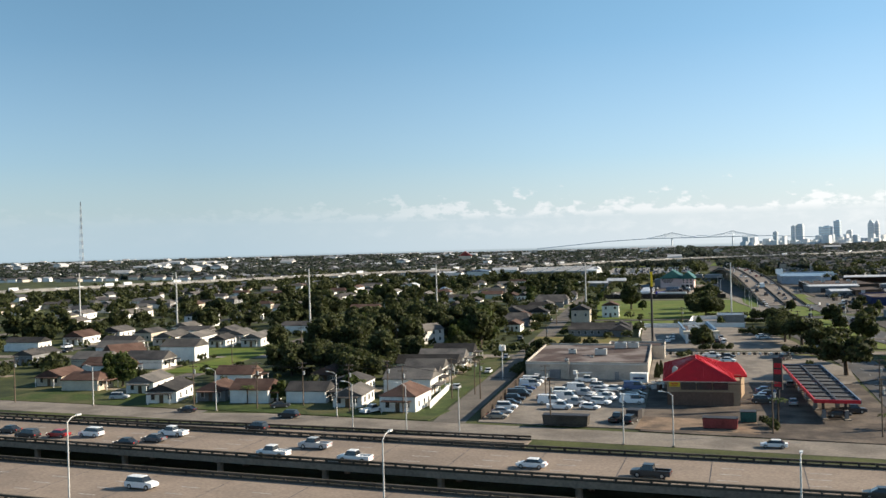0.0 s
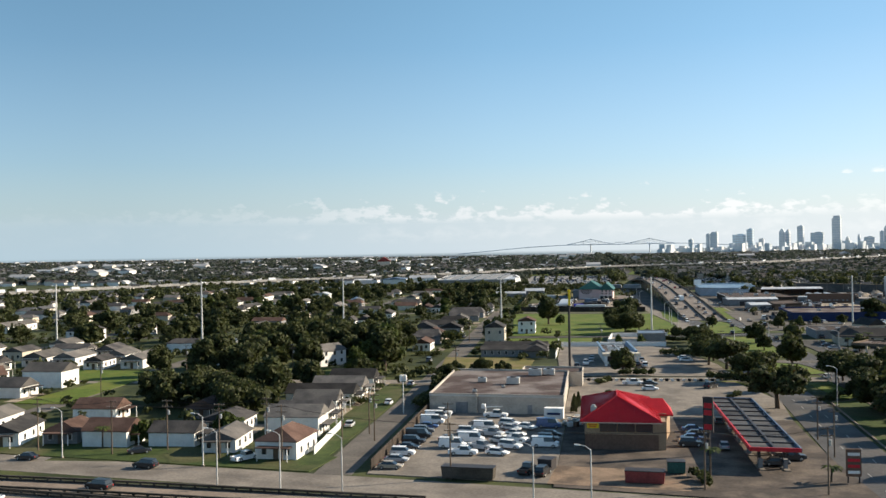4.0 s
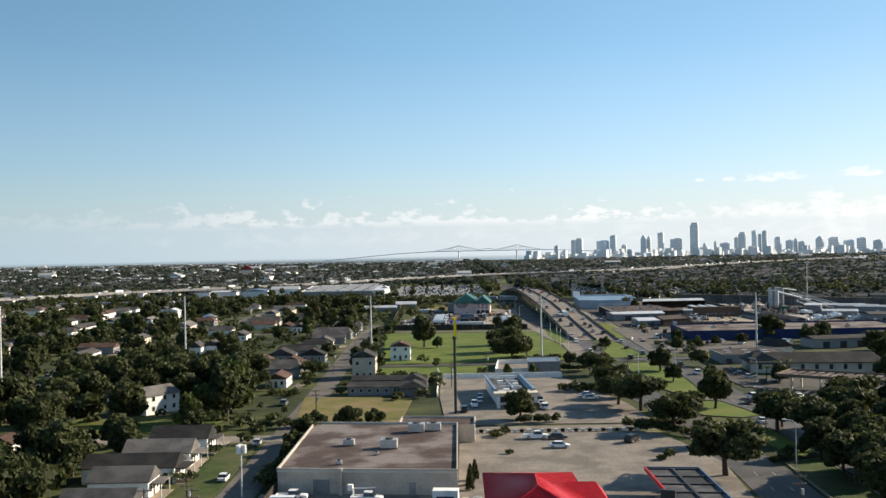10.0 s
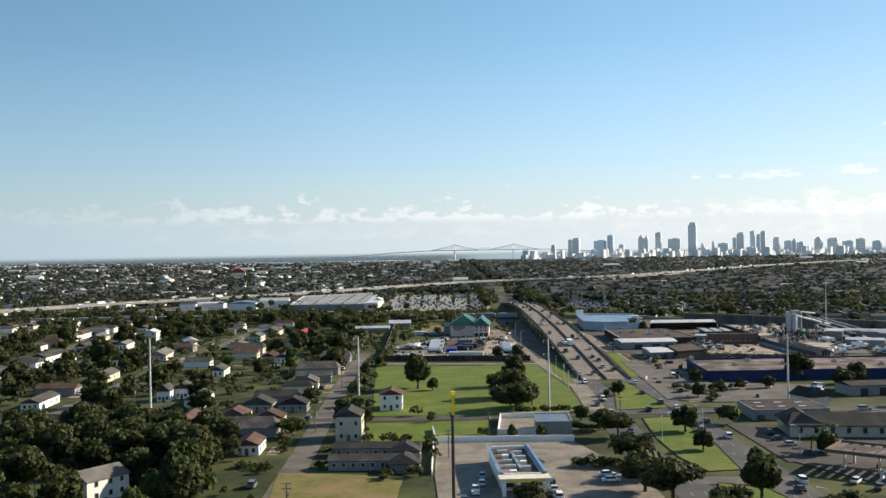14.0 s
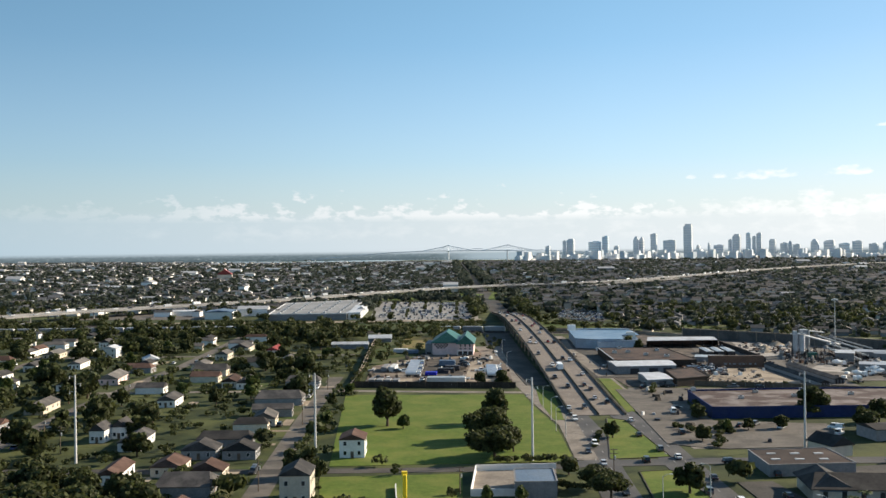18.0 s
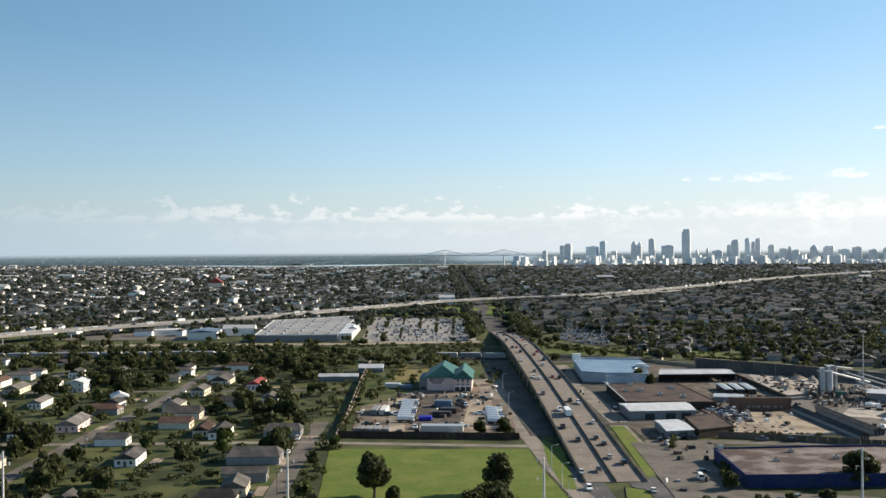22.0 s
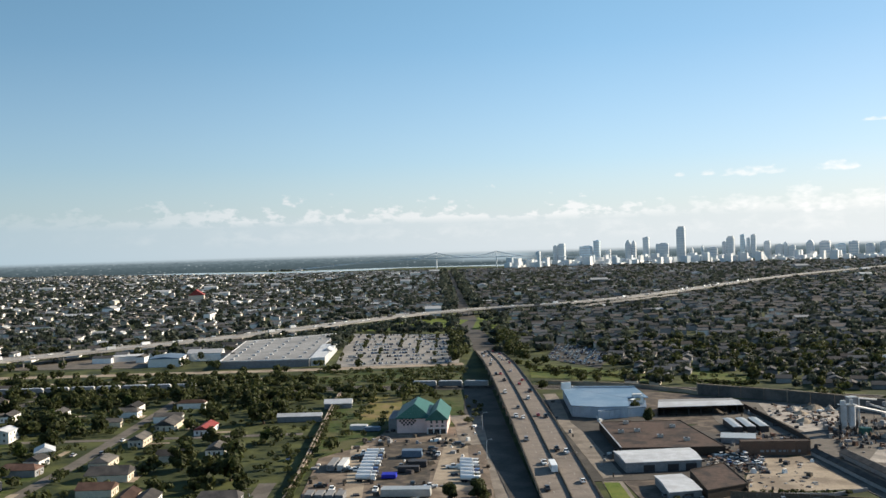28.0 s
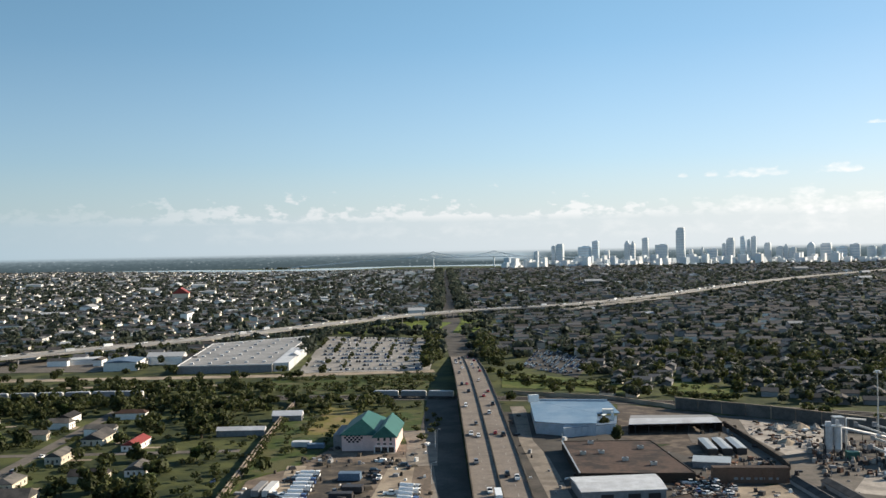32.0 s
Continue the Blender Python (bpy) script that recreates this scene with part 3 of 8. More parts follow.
tagged(Geo().prism([(-3200, 4925), (-2287, 4571), (-1269, 4150), (-1012, 4456), (-917, 4764), (-644, 4802), (-360, 4704), (-234, 5060), (-227, 5195), (-404, 5955), (-669, 6900), (-951, 6900), (-724, 5142), (-1108, 4854), (-1464, 4560), (-2601, 5100), (-3464, 5450)], -0.2, 0.3).ob("water_river", WATER), "wide pale river reflecting the sky", "river", kind="structure")

# ---- elevated motorway under the camera's start ----
def viaduct(key, pts, half, z, label, step=24.0, colr=0.55, rail=0.85, top=None, side=None, edge=None):
    """A deck on pier bents with side barriers on posts; pts of (x, y, z)."""
    g = Geo()
    g.strip(pts, half, -0.35, 0.0)
    deck = g.ob("road_" + key, top or DECK)
    tagged(deck, label, "viaduct", kind="structure")
    for s in (-1, 1):
        side_pts = []
        for i, p in enumerate(pts):
            a, b = Vector(pts[max(i - 1, 0)][:2]), Vector(pts[min(i + 1, len(pts) - 1)][:2])
            d = (b - a).normalized()
            side_pts.append((p[0] - d.y * s * (half - 0.2), p[1] + d.x * s * (half - 0.2), p[2]))
        part("girder", Geo().strip(side_pts, 0.16, -1.0, -0.35), side or DECK, deck)
        part("kerb", Geo().strip(side_pts, 0.26, 0.0, 0.30), edge or BARRIER, deck)
        part("rail", Geo().strip(side_pts, 0.2, 0.52, rail), edge or BARRIER, deck)
        pg = Geo()
        for a, b in zip(side_pts, side_pts[1:]):
            L = math.dist(a, b)
            n = max(int(L / 2.4), 1)
            for k in range(n):
                t = k / n
                pg.box(a[0] + (b[0] - a[0]) * t, a[1] + (b[1] - a[1]) * t, a[2] + (b[2] - a[2]) * t + 0.3, 0.34, 0.34, 0.24)
        tagged(part("rail_posts", pg, edge or BARRIER, deck), kind="stuff")
    total = 0
    for a, b in zip(pts, pts[1:]):
        L = math.dist(a[:2], b[:2])
        rz = math.degrees(math.atan2(b[1] - a[1], b[0] - a[0]))
        n = max(int(L / step), 1)
        for k in range(n):
            t = (k + 0.5) / n
            x, y, zz = (a[i] + (b[i] - a[i]) * t for i in range(3))
            if zz < 2.6:
                continue
            g = Geo().box(x, y, zz - 1.35, 1.3, half * 1.8, 1.0, rz)
            for o in (-0.8, 0.0, 0.8):
                ox, oy = -math.sin(radians(rz)) * o * half, math.cos(radians(rz)) * o * half
                g.tube((x + ox, y + oy, -0.2), (x + ox, y + oy, zz - 1.35), colr, n=10)
            part("pier", g, side or DECK, deck)
            total += 1
    return deck


ZD = 3.6
viaduct("motorway_far", [(-420, -96, ZD), (-90, -98.5, ZD), (30, -99.5, ZD), (120, -98.5, ZD), (420, -91, ZD)], 9.2, ZD, "tan concrete elevated motorway carriageway with dark rails", 20)
viaduct("motorway_near", [(-420, -131.5, ZD), (-60, -131, ZD), (60, -131, ZD), (420, -125, ZD)], 10.3, ZD, "tan concrete elevated motorway carriageway with dark rails", 20)
viaduct("motorway_ramp", [(-420, -81, ZD), (-240, -83.5, 3.2), (-98, -82.4, 2.0), (-75, -80.7, 1.7), (-37, -76, 1.2), (-5, -72.6, 0.65), (22, -69.4, 0.12)], 3.7, ZD, "narrow concrete slip ramp beside the motorway")
viaduct("interstate", [(-700, 60, 7), (-650, 250, 7), (-605, 430, 7), (-545, 625, 7), (-464, 815, 7), (-404, 906, 7), (-332, 1010, 7), (-256, 1165, 7.5), (-183, 1310, 8), (-108, 1405, 8), (-1, 1485, 8), (82, 1595, 8), (183, 1785, 8), (368, 2190, 8), (560, 2560, 7), (900, 3100, 6)], 13.5, 7, "long pale elevated interstate viaduct crossing the city", 30, 0.7, 0.85, VIADUCT, VIADUCT, VIADUCT)
viaduct("interstate_ramp", [(-20, 1425, 3.0), (30, 1475, 5.0), (95, 1560, 7.0), (170, 1680, 7.5)], 5.0, 7, "curved pale concrete ramp joining the viaduct", 30, 0.55, 0.85, VIADUCT, VIADUCT, VIADUCT)


def deck_x(y):
    return 35.5 - 0.168 * (y - 390)


DECKZ = [(300, 0.1), (330, 0.3), (420, 4.0), (520, 7.5), (620, 9.0), (710, 9.0), (770, 7.6), (830, 4.6), (880, 1.9), (918, 0.15)]


def deck_z(y):
    return lerp([(z, yy) for yy, z in DECKZ], y)


viaduct("overpass", [(deck_x(y), y, deck_z(y)) for y in (322, 345, 380, 420, 470, 520, 570, 620, 670, 710, 740, 770, 800, 830, 855, 880, 900, 918)], 10.8, 9, "long tan concrete road overpass rising over the railway", 18, 0.5, 0.85, DECK_B)
g = Geo().strip([(deck_x(y), y, deck_z(y)) for y in (322, 345, 380, 420, 470, 520, 570, 620, 670, 710, 740, 770, 800, 830, 855, 880, 900, 918)], 0.2, 0.0, 0.8)
tagged(g.ob("trim_overpass_median", BARRIER), "dark concrete median barrier along the overpass", "barrier", kind="structure")

# ---- the shop, the restaurants and the yards along the avenue ----
def window(parent, x, y, z, w, h, rz=0, d=0.12, frame=None, name="window", glass=None, plain=False):
    """A framed pane on a wall face; x, y: its middle, rz: the wall's outward turn (0 faces -y)."""
    c, s = math.cos(radians(rz)), math.sin(radians(rz))
    g = Geo().box(x, y, z, w + 0.16, d, h + 0.16, rz)
    if plain:
        return part(name, g.box(x + s * 0.05, y - c * 0.05, z + 0.08, w, d, h, rz, 1), [frame or WHITE, glass or GLASS], parent)
    fr = part(name, g, frame or WHITE, parent)
    part("pane", Geo().box(x + s * 0.05, y - c * 0.05, z + 0.08, w, d, h, rz), glass or GLASS, fr)
    return fr


def rooftop_unit(x, y, z, rz, s=1.0):
    t = thing("rooftop_air_conditioner", "pale metal air-conditioning unit on a flat roof", "air conditioner", x, y, z, rz, "rooftop units")
    part("housing", Geo().box(0, 0, 0.2, 2.2 * s, 1.6 * s, 1.1 * s), GALV, t)
    part("base_rail", Geo().box(0, 0, 0, 2.3 * s, 1.2 * s, 0.2), DARKSTEEL, t)
    part("fan_cowl", Geo().tube((0, 0, 0.2 + 1.1 * s), (0, 0, 0.45 + 1.1 * s), 0.55 * s, n=14), DARKSTEEL, t)
    return t


def inset(poly, d):
    cx, cy = sum(p[0] for p in poly) / len(poly), sum(p[1] for p in poly) / len(poly)
    out = []
    for x, y in poly:
        L = math.hypot(x - cx, y - cy)
        out.append((x - (x - cx) / L * d, y - (y - cy) / L * d))
    return out


def flat_building(name, label, category, poly, h, wall, roof, parapet=0.7, group="", coping=0.2):
    """A flat-roofed hall: outer walls, a recessed roof and a parapet coping."""
    t = thing(name, label, category, group=group)
    part("wall", Geo().prism(poly, -0.1, h - parapet), wall, t)
    part("roof", Geo().prism(inset(poly, 0.5), h - parapet, h - parapet + 0.12), roof, t)
    n = len(poly)
    for i in range(n):
        a, b = poly[i], poly[(i + 1) % n]
        part("parapet", Geo().strip([a, b], coping, h - parapet + 0.003, h), wall, t)
    return t


SHOP = [(-5, 16), (28.2, 18), (20.5, 66), (-13, 64.5)]
shop = flat_building("flat_roofed_shop", "long low white shop with a stained brown tar roof", "shop", SHOP, 4.85, SHOPWALL, ROOFTAR, 0.6, coping=0.13)
part("door", Geo().box(3.2, 16.35, 0.15, 3.0, 0.3, 2.6, 3.5), GREYWALL, shop, "grey roller door")
part("door", Geo().box(20, 17.35, 0.15, 1.1, 0.3, 2.2, 3.5), GREYWALL, shop)
part("buttress", Geo().box(6.9, 16.2, 0.1, 0.6, 0.6, 4.9, 3.5), SHOPWALL, shop)
part("coping", Geo().strip([(-5, 15.75), (28.2, 17.75)], 0.12, 4.2, 4.5), GALV, shop)
ANNEX = [(7, 65.9), (24.4, 66.8), (23.4, 74.5), (6, 73.4)]
annex = part("rear_annex", Geo().prism(ANNEX, 0, 4.3), SHOPWALL, shop)
part("annex_roof", Geo().prism(inset(ANNEX, 0.4), 4.3, 4.42), ROOFTAR, annex)
for i in (1, 2, 3):
    part("parapet", Geo().strip([ANNEX[i], ANNEX[(i + 1) % 4]], 0.14, 4.3, 4.9), SHOPWALL, annex)
for x, y in ((30.5, 26), (31, 22), (30.8, 30)):
    cy = thing("cypress", "narrow dark green cypress beside the shop wall", "shrub", x - 1.2, y, 0, 0, "cypresses")
    part("trunk", Geo().tube((0, 0, -0.1), (0, 0, 1), 0.12, n=6), BARK, cy)
    g = Geo()
    qc = random.Random(int(y))
    for k in range(420):
        z = 0.3 + 3.6 * k / 420
        a, r = qc.uniform(0, 6.28), 0.8 * (1 - (z / 4.3) ** 1.6) * qc.uniform(0.6, 1.1)
        g.box(math.cos(a) * r, math.sin(a) * r, z, 0.22, 0.05, 0.3, qc.uniform(0, 360))
    part("crown", g, LEAF, cy)
for k in range(14):
    cr = thing("crate_pile", "pale boxes and junk piled beside the shop", "crate", 30.3 + (k % 3) * 1.7 + (k % 2) * 0.4, 3.5 + (k // 3) * 2.4, 0.18, k * 31, "junk crates")
    part("box", Geo().box(0, 0, 0, 1.1 + 0.3 * (k % 2), 0.9, 0.7 + 0.25 * (k % 3)), (SAND, WHITE, BRICK, GALV)[k % 4], cr)
    part("lid", Geo().box(0.05, 0, 0.7 + 0.25 * (k % 3), 1.15, 0.95, 0.06), (CREAM, GALV)[k % 2], cr)
for x, y, s in ((2, 40, 1.0), (11, 38, 1.5), (13, 56, 1.6), (16.5, 58, 1.4), (5, 22, 0.5), (10, 31, 0.4)):
    rooftop_unit(x, y, 4.37, 6, s)

# red-roofed restaurant
DX, DY = 45.0, -5.0
diner = thing("red_roofed_restaurant", "tan and brick restaurant under a bright red metal hip roof", "restaurant", DX, DY, 0, 0)


def at_diner(pts):
    return [(p[0] - DX, p[1] - DY, *p[2:]) for p in pts]


FOOT = at_diner([(39.6, -20.3), (53.8, -18.6), (48.2, 11.9), (34.5, 10.2)])
part("lower_wall", Geo().prism(FOOT, -0.1, 3.3), BRICK, diner)
part("upper_wall", Geo().prism(inset(FOOT, 0.15), 3.3, 6.1), TANWALL, diner)
for i in (0, 1, 3):
    part("string_course", Geo().strip([FOOT[i], FOOT[(i + 1) % 4]], 0.1, 3.2, 3.36), TANWALL, diner)
FL, FR, BR, BL = (Vector(p) for p in at_diner([(38.8, -21.1, 5.9), (54.6, -19.3, 5.9), (49.0, 12.7, 5.9), (33.7, 10.9, 5.9)]))
R1, R2 = (Vector(p) for p in at_diner([(45.4, -15.4, 10.2), (44.3, -7.6, 10.2)]))
DROP = Vector((0, 0, -0.3))
roof = part("roof", Geo().add([FL, FR, BR, BL, R1, R2, FL + DROP, FR + DROP, BR + DROP, BL + DROP], [(0, 1, 4), (1, 2, 5, 4), (2, 3, 5), (3, 0, 4, 5), (6, 7, 1, 0), (7, 8, 2, 1), (8, 9, 3, 2), (9, 6, 0, 3), (9, 8, 7, 6)]), REDMETAL, diner)
# standing seams up the front hip and the east slope
for a, b, n, tops in ((FL, FR, 36, (R1,)), (FR, BR, 64, (R1, R2)), (BL, FL, 64, (R2, R1))):
    d = (b - a)
    share = [((t - a).dot(d)) / d.length_squared for t in tops]
    for i in range(1, n):
        u = i / n
        foot = a + d * u
        if u <= share[0]:
            head = a + (tops[0] - a) * (u / share[0])
        elif u >= share[-1]:
            head = b + (tops[-1] - b) * ((1 - u) / (1 - share[-1]))
        else:
            head = tops[0] + (tops[-1] - tops[0]) * ((u - share[0]) / (share[-1] - share[0]))
        part("roof_seam", Geo().tube(foot + Vector((0, 0, 0.02)), head + Vector((0, 0, 0.02)), 0.05, n=4), REDMETAL, roof)
for a, b in ((FL, R1), (FR, R1), (R1, R2)):
    part("ridge_cap", Geo().tube(a, b, 0.11, n=5), REDPAINT, roof)
wing = part("rear_wing", Geo().box(7.6, 1.6, 0, 3.6, 8.0, 5.6), TANWALL, diner)
part("wing_roof", Geo().gable(6.0, 1.6, 5.7, 8.0, 7.4, 2.4, 98, 0, 0.5, 0.3, 0.45), REDMETAL, wing)
SILL = (Vector(FOOT[1]) - Vector(FOOT[0])).normalized()
OUT = Vector((SILL.y, -SILL.x))
for u in (4.6, 8.1, 11.6):
    c0 = Vector(FOOT[0]) + SILL * u + OUT * 0.02
    window(diner, c0.x, c0.y, 3.7, 3.1, 1.75, 6.8, frame=DARKSTEEL)
c0 = Vector(FOOT[0]) + SILL * 1.6 + OUT * 0.1
part("sign_panel", Geo().box(c0.x, c0.y, 4.4, 2.3, 0.15, 1.1, 6.8), YELLOW, diner, "faded yellow sign panel with plain bars")
part("sign_bar", Geo().box(c0.x, c0.y - 0.1, 4.95, 1.7, 0.06, 0.2, 6.8), REDPAINT, diner)
part("sign_bar", Geo().box(c0.x, c0.y - 0.1, 4.6, 1.3, 0.06, 0.16, 6.8), REDPAINT, diner)
part("side_porch", Geo().box(9.0, -11.0, 0, 1.8, 4.4, 5.8, 8), TANWALL, diner)
part("vent_hood", Geo().box(-4.0, -12.6, 6.4, 1.1, 1.0, 1.9).box(-4.0, -12.6, 8.3, 0.6, 0.6, 0.35), GALV, diner)
part("roof_box", Geo().box(-3.4, -13.8, 6.3, 1.8, 0.7, 0.9, 6.8), CREAM, diner)
part("gutter", Geo().strip([FL.xy, FR.xy], 0.08, 5.5, 5.66), CREAM, diner)

# filling-station canopy: an open deck of panels on columns
CAN = [(71.1, -33.0), (79.6, -32.4), (71.0, 25.0), (61.5, 24.6)]
canopy = thing("fuel_canopy", "long red-edged fuel station canopy with a panelled grey top", "canopy")
for i in range(4):
    a, b = CAN[i], CAN[(i + 1) % 4]
    # grey-blue on the east and north boards stands for their shade
    part("fascia", Geo().strip([a, b], 0.14, 3.8, 4.5), REDPAINT if i in (0, 3) else BLUEMETAL, canopy, "red fascia" if i in (0, 3) else "fascia with its shade painted grey-blue")


def can_at(u, v):
    a, b, c_, d = (Vector(p) for p in CAN)
    p = (a + (b - a) * u) * (1 - v) + (d + (c_ - d) * u) * v
    return p.x, p.y


part("ceiling_sheet", Geo().prism(inset(CAN, 0.2), 3.85, 3.95), WHITEMETAL, canopy)
for v in range(10):
    for u in range(2):
        c4 = [can_at(0.04 + u * 0.48 + a * 0.44, 0.015 + v * 0.098 + b * 0.088) for a, b in ((0, 0), (1, 0), (1, 1), (0, 1))]
        part("roof_panel", Geo().prism(c4, 4.02, 4.10), CANTOP, canopy)
for v in range(11):
    part("beam", Geo().strip([can_at(0.02, 0.01 + v * 0.098), can_at(0.98, 0.01 + v * 0.098)], 0.20, 3.95, 4.34), DARKSTEEL, canopy)
part("beam", Geo().strip([can_at(0.5, 0.01), can_at(0.5, 0.99)], 0.24, 3.95, 4.38), DARKSTEEL, canopy)
for v in (0.08, 0.29, 0.5, 0.71, 0.92):
    for u in (0.25, 0.75):
        x, y = can_at(u, v)
        part("column", Geo().box(x, y, 0, 0.5, 0.5, 3.85, 10), DARKSTEEL, canopy)
        pump = thing("fuel_pump", "grey fuel pump on a concrete island under the canopy", "fuel pump", x + 0.2, y - 1.6, 0.16, 10, "fuel pumps")
        part("island", Geo().box(0, 0.3, 0, 1.2, 4.6, 0.18), CONCRETE, pump)
        part("cabinet", Geo().box(0, 0, 0.18, 0.7, 1.0, 1.6), GREYWALL, pump)
        part("display", Geo().box(0, 0, 1.2, 0.74, 0.7, 0.4), GLASS, pump)

for (x, y, h, lab) in ((63.4, -21, 17.0, "tall dark price board with red panels on a post"),):
    t = thing("price_board", lab, "sign", x, y, 0.16, -14)
    part("post", Geo().box(0, 0, 0, 0.5, 0.4, 5.2), DARKSTEEL, t)
    part("board", Geo().box(0, 0, 4.4, 1.9, 0.5, 6.4), DARKSTEEL, t)
    part("header", Geo().box(0, 0, 10.8, 2.0, 0.6, 0.4), DARKSTEEL, t)
    for k in range(4):
        part("panel", Geo().box(0, -0.29, 5.0 + k * 1.35, 1.5, 0.08, 1.0), DARKSTEEL if k == 1 else REDPAINT, t)
t = thing("price_board", "small brown price board with pale bars by the road", "sign", 87.5, -38, 0.1, 8)
for k in (-0.9, 0.9):
    part("post", Geo().box(k, 0, 0, 0.2, 0.2, 2.0), DARKSTEEL, t)
part("board", Geo().box(0, 0, 1.2, 2.4, 0.4, 4.6), BRICK, t)
for k in range(4):
    part("bar", Geo().box(0, -0.24, 1.7 + k * 1.0, 1.9, 0.06, 0.5), WHITE if k in (0, 3) else REDPAINT, t)

# tall sign pole with a bare yellow box
t = thing("sign_pole", "very tall dark steel pole with a narrow yellow sign", "sign pole", 13.6, 106.2, 0.1, 10)
part("pole", Geo().tube((0, 0, 0), (0, 0, 21), 0.42, 0.36, 12), DARKSTEEL, t)
part("collar", Geo().tube((0, 0, 20.2), (0, 0, 21), 0.6, 0.6, 12), DARKSTEEL, t)
part("sign_box", Geo().box(0.15, 0, 21, 0.7, 2.6, 4.7), YELLOW, t)
part("cap", Geo().box(0.1, 0, 25.6, 1.0, 0.9, 0.5), YELLOW, t)

# drive-in restaurant with a pale box frame
t = thing("drive_in_restaurant", "low pale drive-in restaurant with slanted blue-white parapets and a framed front", "restaurant", 24.9, 136.0, 0.15, 12.6)
part("wall", Geo().box(0, 2, 0, 10.4, 33, 3.3), WHITE, t)
part("roof", Geo().box(0, 2, 3.3, 9.6, 32.4, 0.12), ROOFTAR, t)
for s in (-1, 1):
    part("parapet", Geo().add([(s * 5.3, -14.6, 3.2), (s * 5.3, 18.6, 3.2), (s * 5.9, 18.6, 4.6), (s * 5.9, -14.6, 4.6), (s * 4.5, -14.6, 3.2), (s * 4.5, 18.6, 3.2), (s * 5.1, 18.6, 4.6), (s * 5.1, -14.6, 4.6)], [(0, 1, 2, 3), (7, 6, 5, 4), (3, 2, 6, 7), (0, 3, 7, 4), (1, 5, 6, 2), (0, 4, 5, 1)]), BLUEROOF, t, "slanted blue-white metal parapet")
    part("parapet", Geo().box(0, 2 + s * 16.3, 3.2, 9.0, 0.6, 1.0), WHITE, t)
for x in (-5.2, -1.8, 1.8, 5.2):
    part("pylon", Geo().box(x, -19.6, 0, 0.9, 0.9, 4.1), WHITE, t)
part("porch_roof", Geo().box(0, -17.2, 3.5, 12.4, 5.4, 0.5), CREAM, t)
part("porch_fascia", Geo().box(0, -20.0, 3.3, 12.6, 0.3, 0.9), CREAM, t)
part("sign_band", Geo().box(0, -20.2, 3.55, 8, 0.1, 0.4), YELLOW, t)
for k in range(9):
    part("roof_unit", Geo().box(-1.9 + (k % 2) * 3.6, -11 + k * 3.0, 3.42, 1.7 + 0.5 * (k % 3), 1.5, 0.8 + 0.3 * (k % 2)), GALV if k % 3 else WHITE, t)
part("duct", Geo().box(0.4, 2, 3.42, 0.7, 20, 0.6), GALV, t)
for k in (-3.4, 0, 3.4):
    window(t, k, -14.56, 0.8, 2.4, 1.9)

# white-walled compound and block behind it
t = thing("boundary_wall", "long white-painted masonry boundary wall", "wall")
part("panel", Geo().strip([(-4, 178), (38, 184.5)], 0.15, 0, 1.9), WHITE, t)
part("panel", Geo().strip([(-4, 178), (3, 136)], 0.15, 0, 1.6), WHITE, t)
part("panel", Geo().strip([(-4, 180.5), (-8, 198)], 0.15, 0, 1.4), WHITE, t)
t = flat_building("block_hut", "small pale grey block building with a flat blue-grey roof", "building", [(26, 191), (37, 193), (35, 208), (24.3, 206)], 4.6, GREYWALL, BLUEMETAL, 0.35)
for a, b in (((14, 192), (26, 193.6)), ((14, 192), (11.5, 221)), ((11.5, 221), (35, 226))):
    w = thing("compound_wall", "white-painted low compound wall", "wall", group="compound walls")
    part("panel", Geo().strip([a, b], 0.15, 0, 2.0), WHITE, w)

# pink hall with a green hipped roof and chequered gable
GX, GY = -44.5, 538
hall = thing("green_roofed_hall", "two-storey pink stucco hall with a green metal roof and chequered front", "hall", GX, GY, 0.1, 6)
part("wall", Geo().box(-4, 13, 0, 17, 40, 8.2), PINK, hall)
part("wing_wall", Geo().box(8, 6, 0, 10, 35, 8.0), PINK, hall)
part("side_wall", Geo().box(-15, 13, 0, 5, 26, 6.0), GREYWALL, hall)
part("side_roof", Geo().box(-15, 13, 6.0, 5.2, 26.2, 0.2), GREYWALL, hall)
part("roof", Geo().gable(-4, 13, 8.2, 17, 40, 5.4, 0, 0, 0.9, 0.3, 0.42), GREENMETAL, hall)
part("wing_roof", Geo().gable(8, 6.5, 8.0, 10, 36, 4.4, 0, 0, 0.8, 0.3, 0.03), GREENMETAL, hall)
for i in range(-9, 10):
    f = 1 - abs(i) / 10
    part("roof_seam", Geo().tube((-4 + i * 0.93, -7.9, 7.7), (-4 + i * 0.93, -7.9 + 8.7 * f, 7.7 + 5.9 * f), 0.06, n=4), GREENMETAL, hall)
part("gable_end", Geo().add([(3.2, -11.56, 8.0), (12.8, -11.56, 8.0), (8, -11.56, 11.8)], [(0, 1, 2)]), PINK, hall)
part("band", Geo().box(8, -11.6, 3.0, 10.1, 0.2, 0.35), WHITE, hall)
part("step", Geo().box(8, -13, 0, 10, 3, 0.3), CONCRETE, hall)
for i in range(9):
    for k in range(4):
        if (i + k) % 2 == 0 and not (k == 0 and i in (0, 8)):
            part("dark_tile", Geo().box(-10.8 + i * 0.95, -7.06, 3.9 + k * 0.95, 0.95, 0.1, 0.9), BLACK, hall)
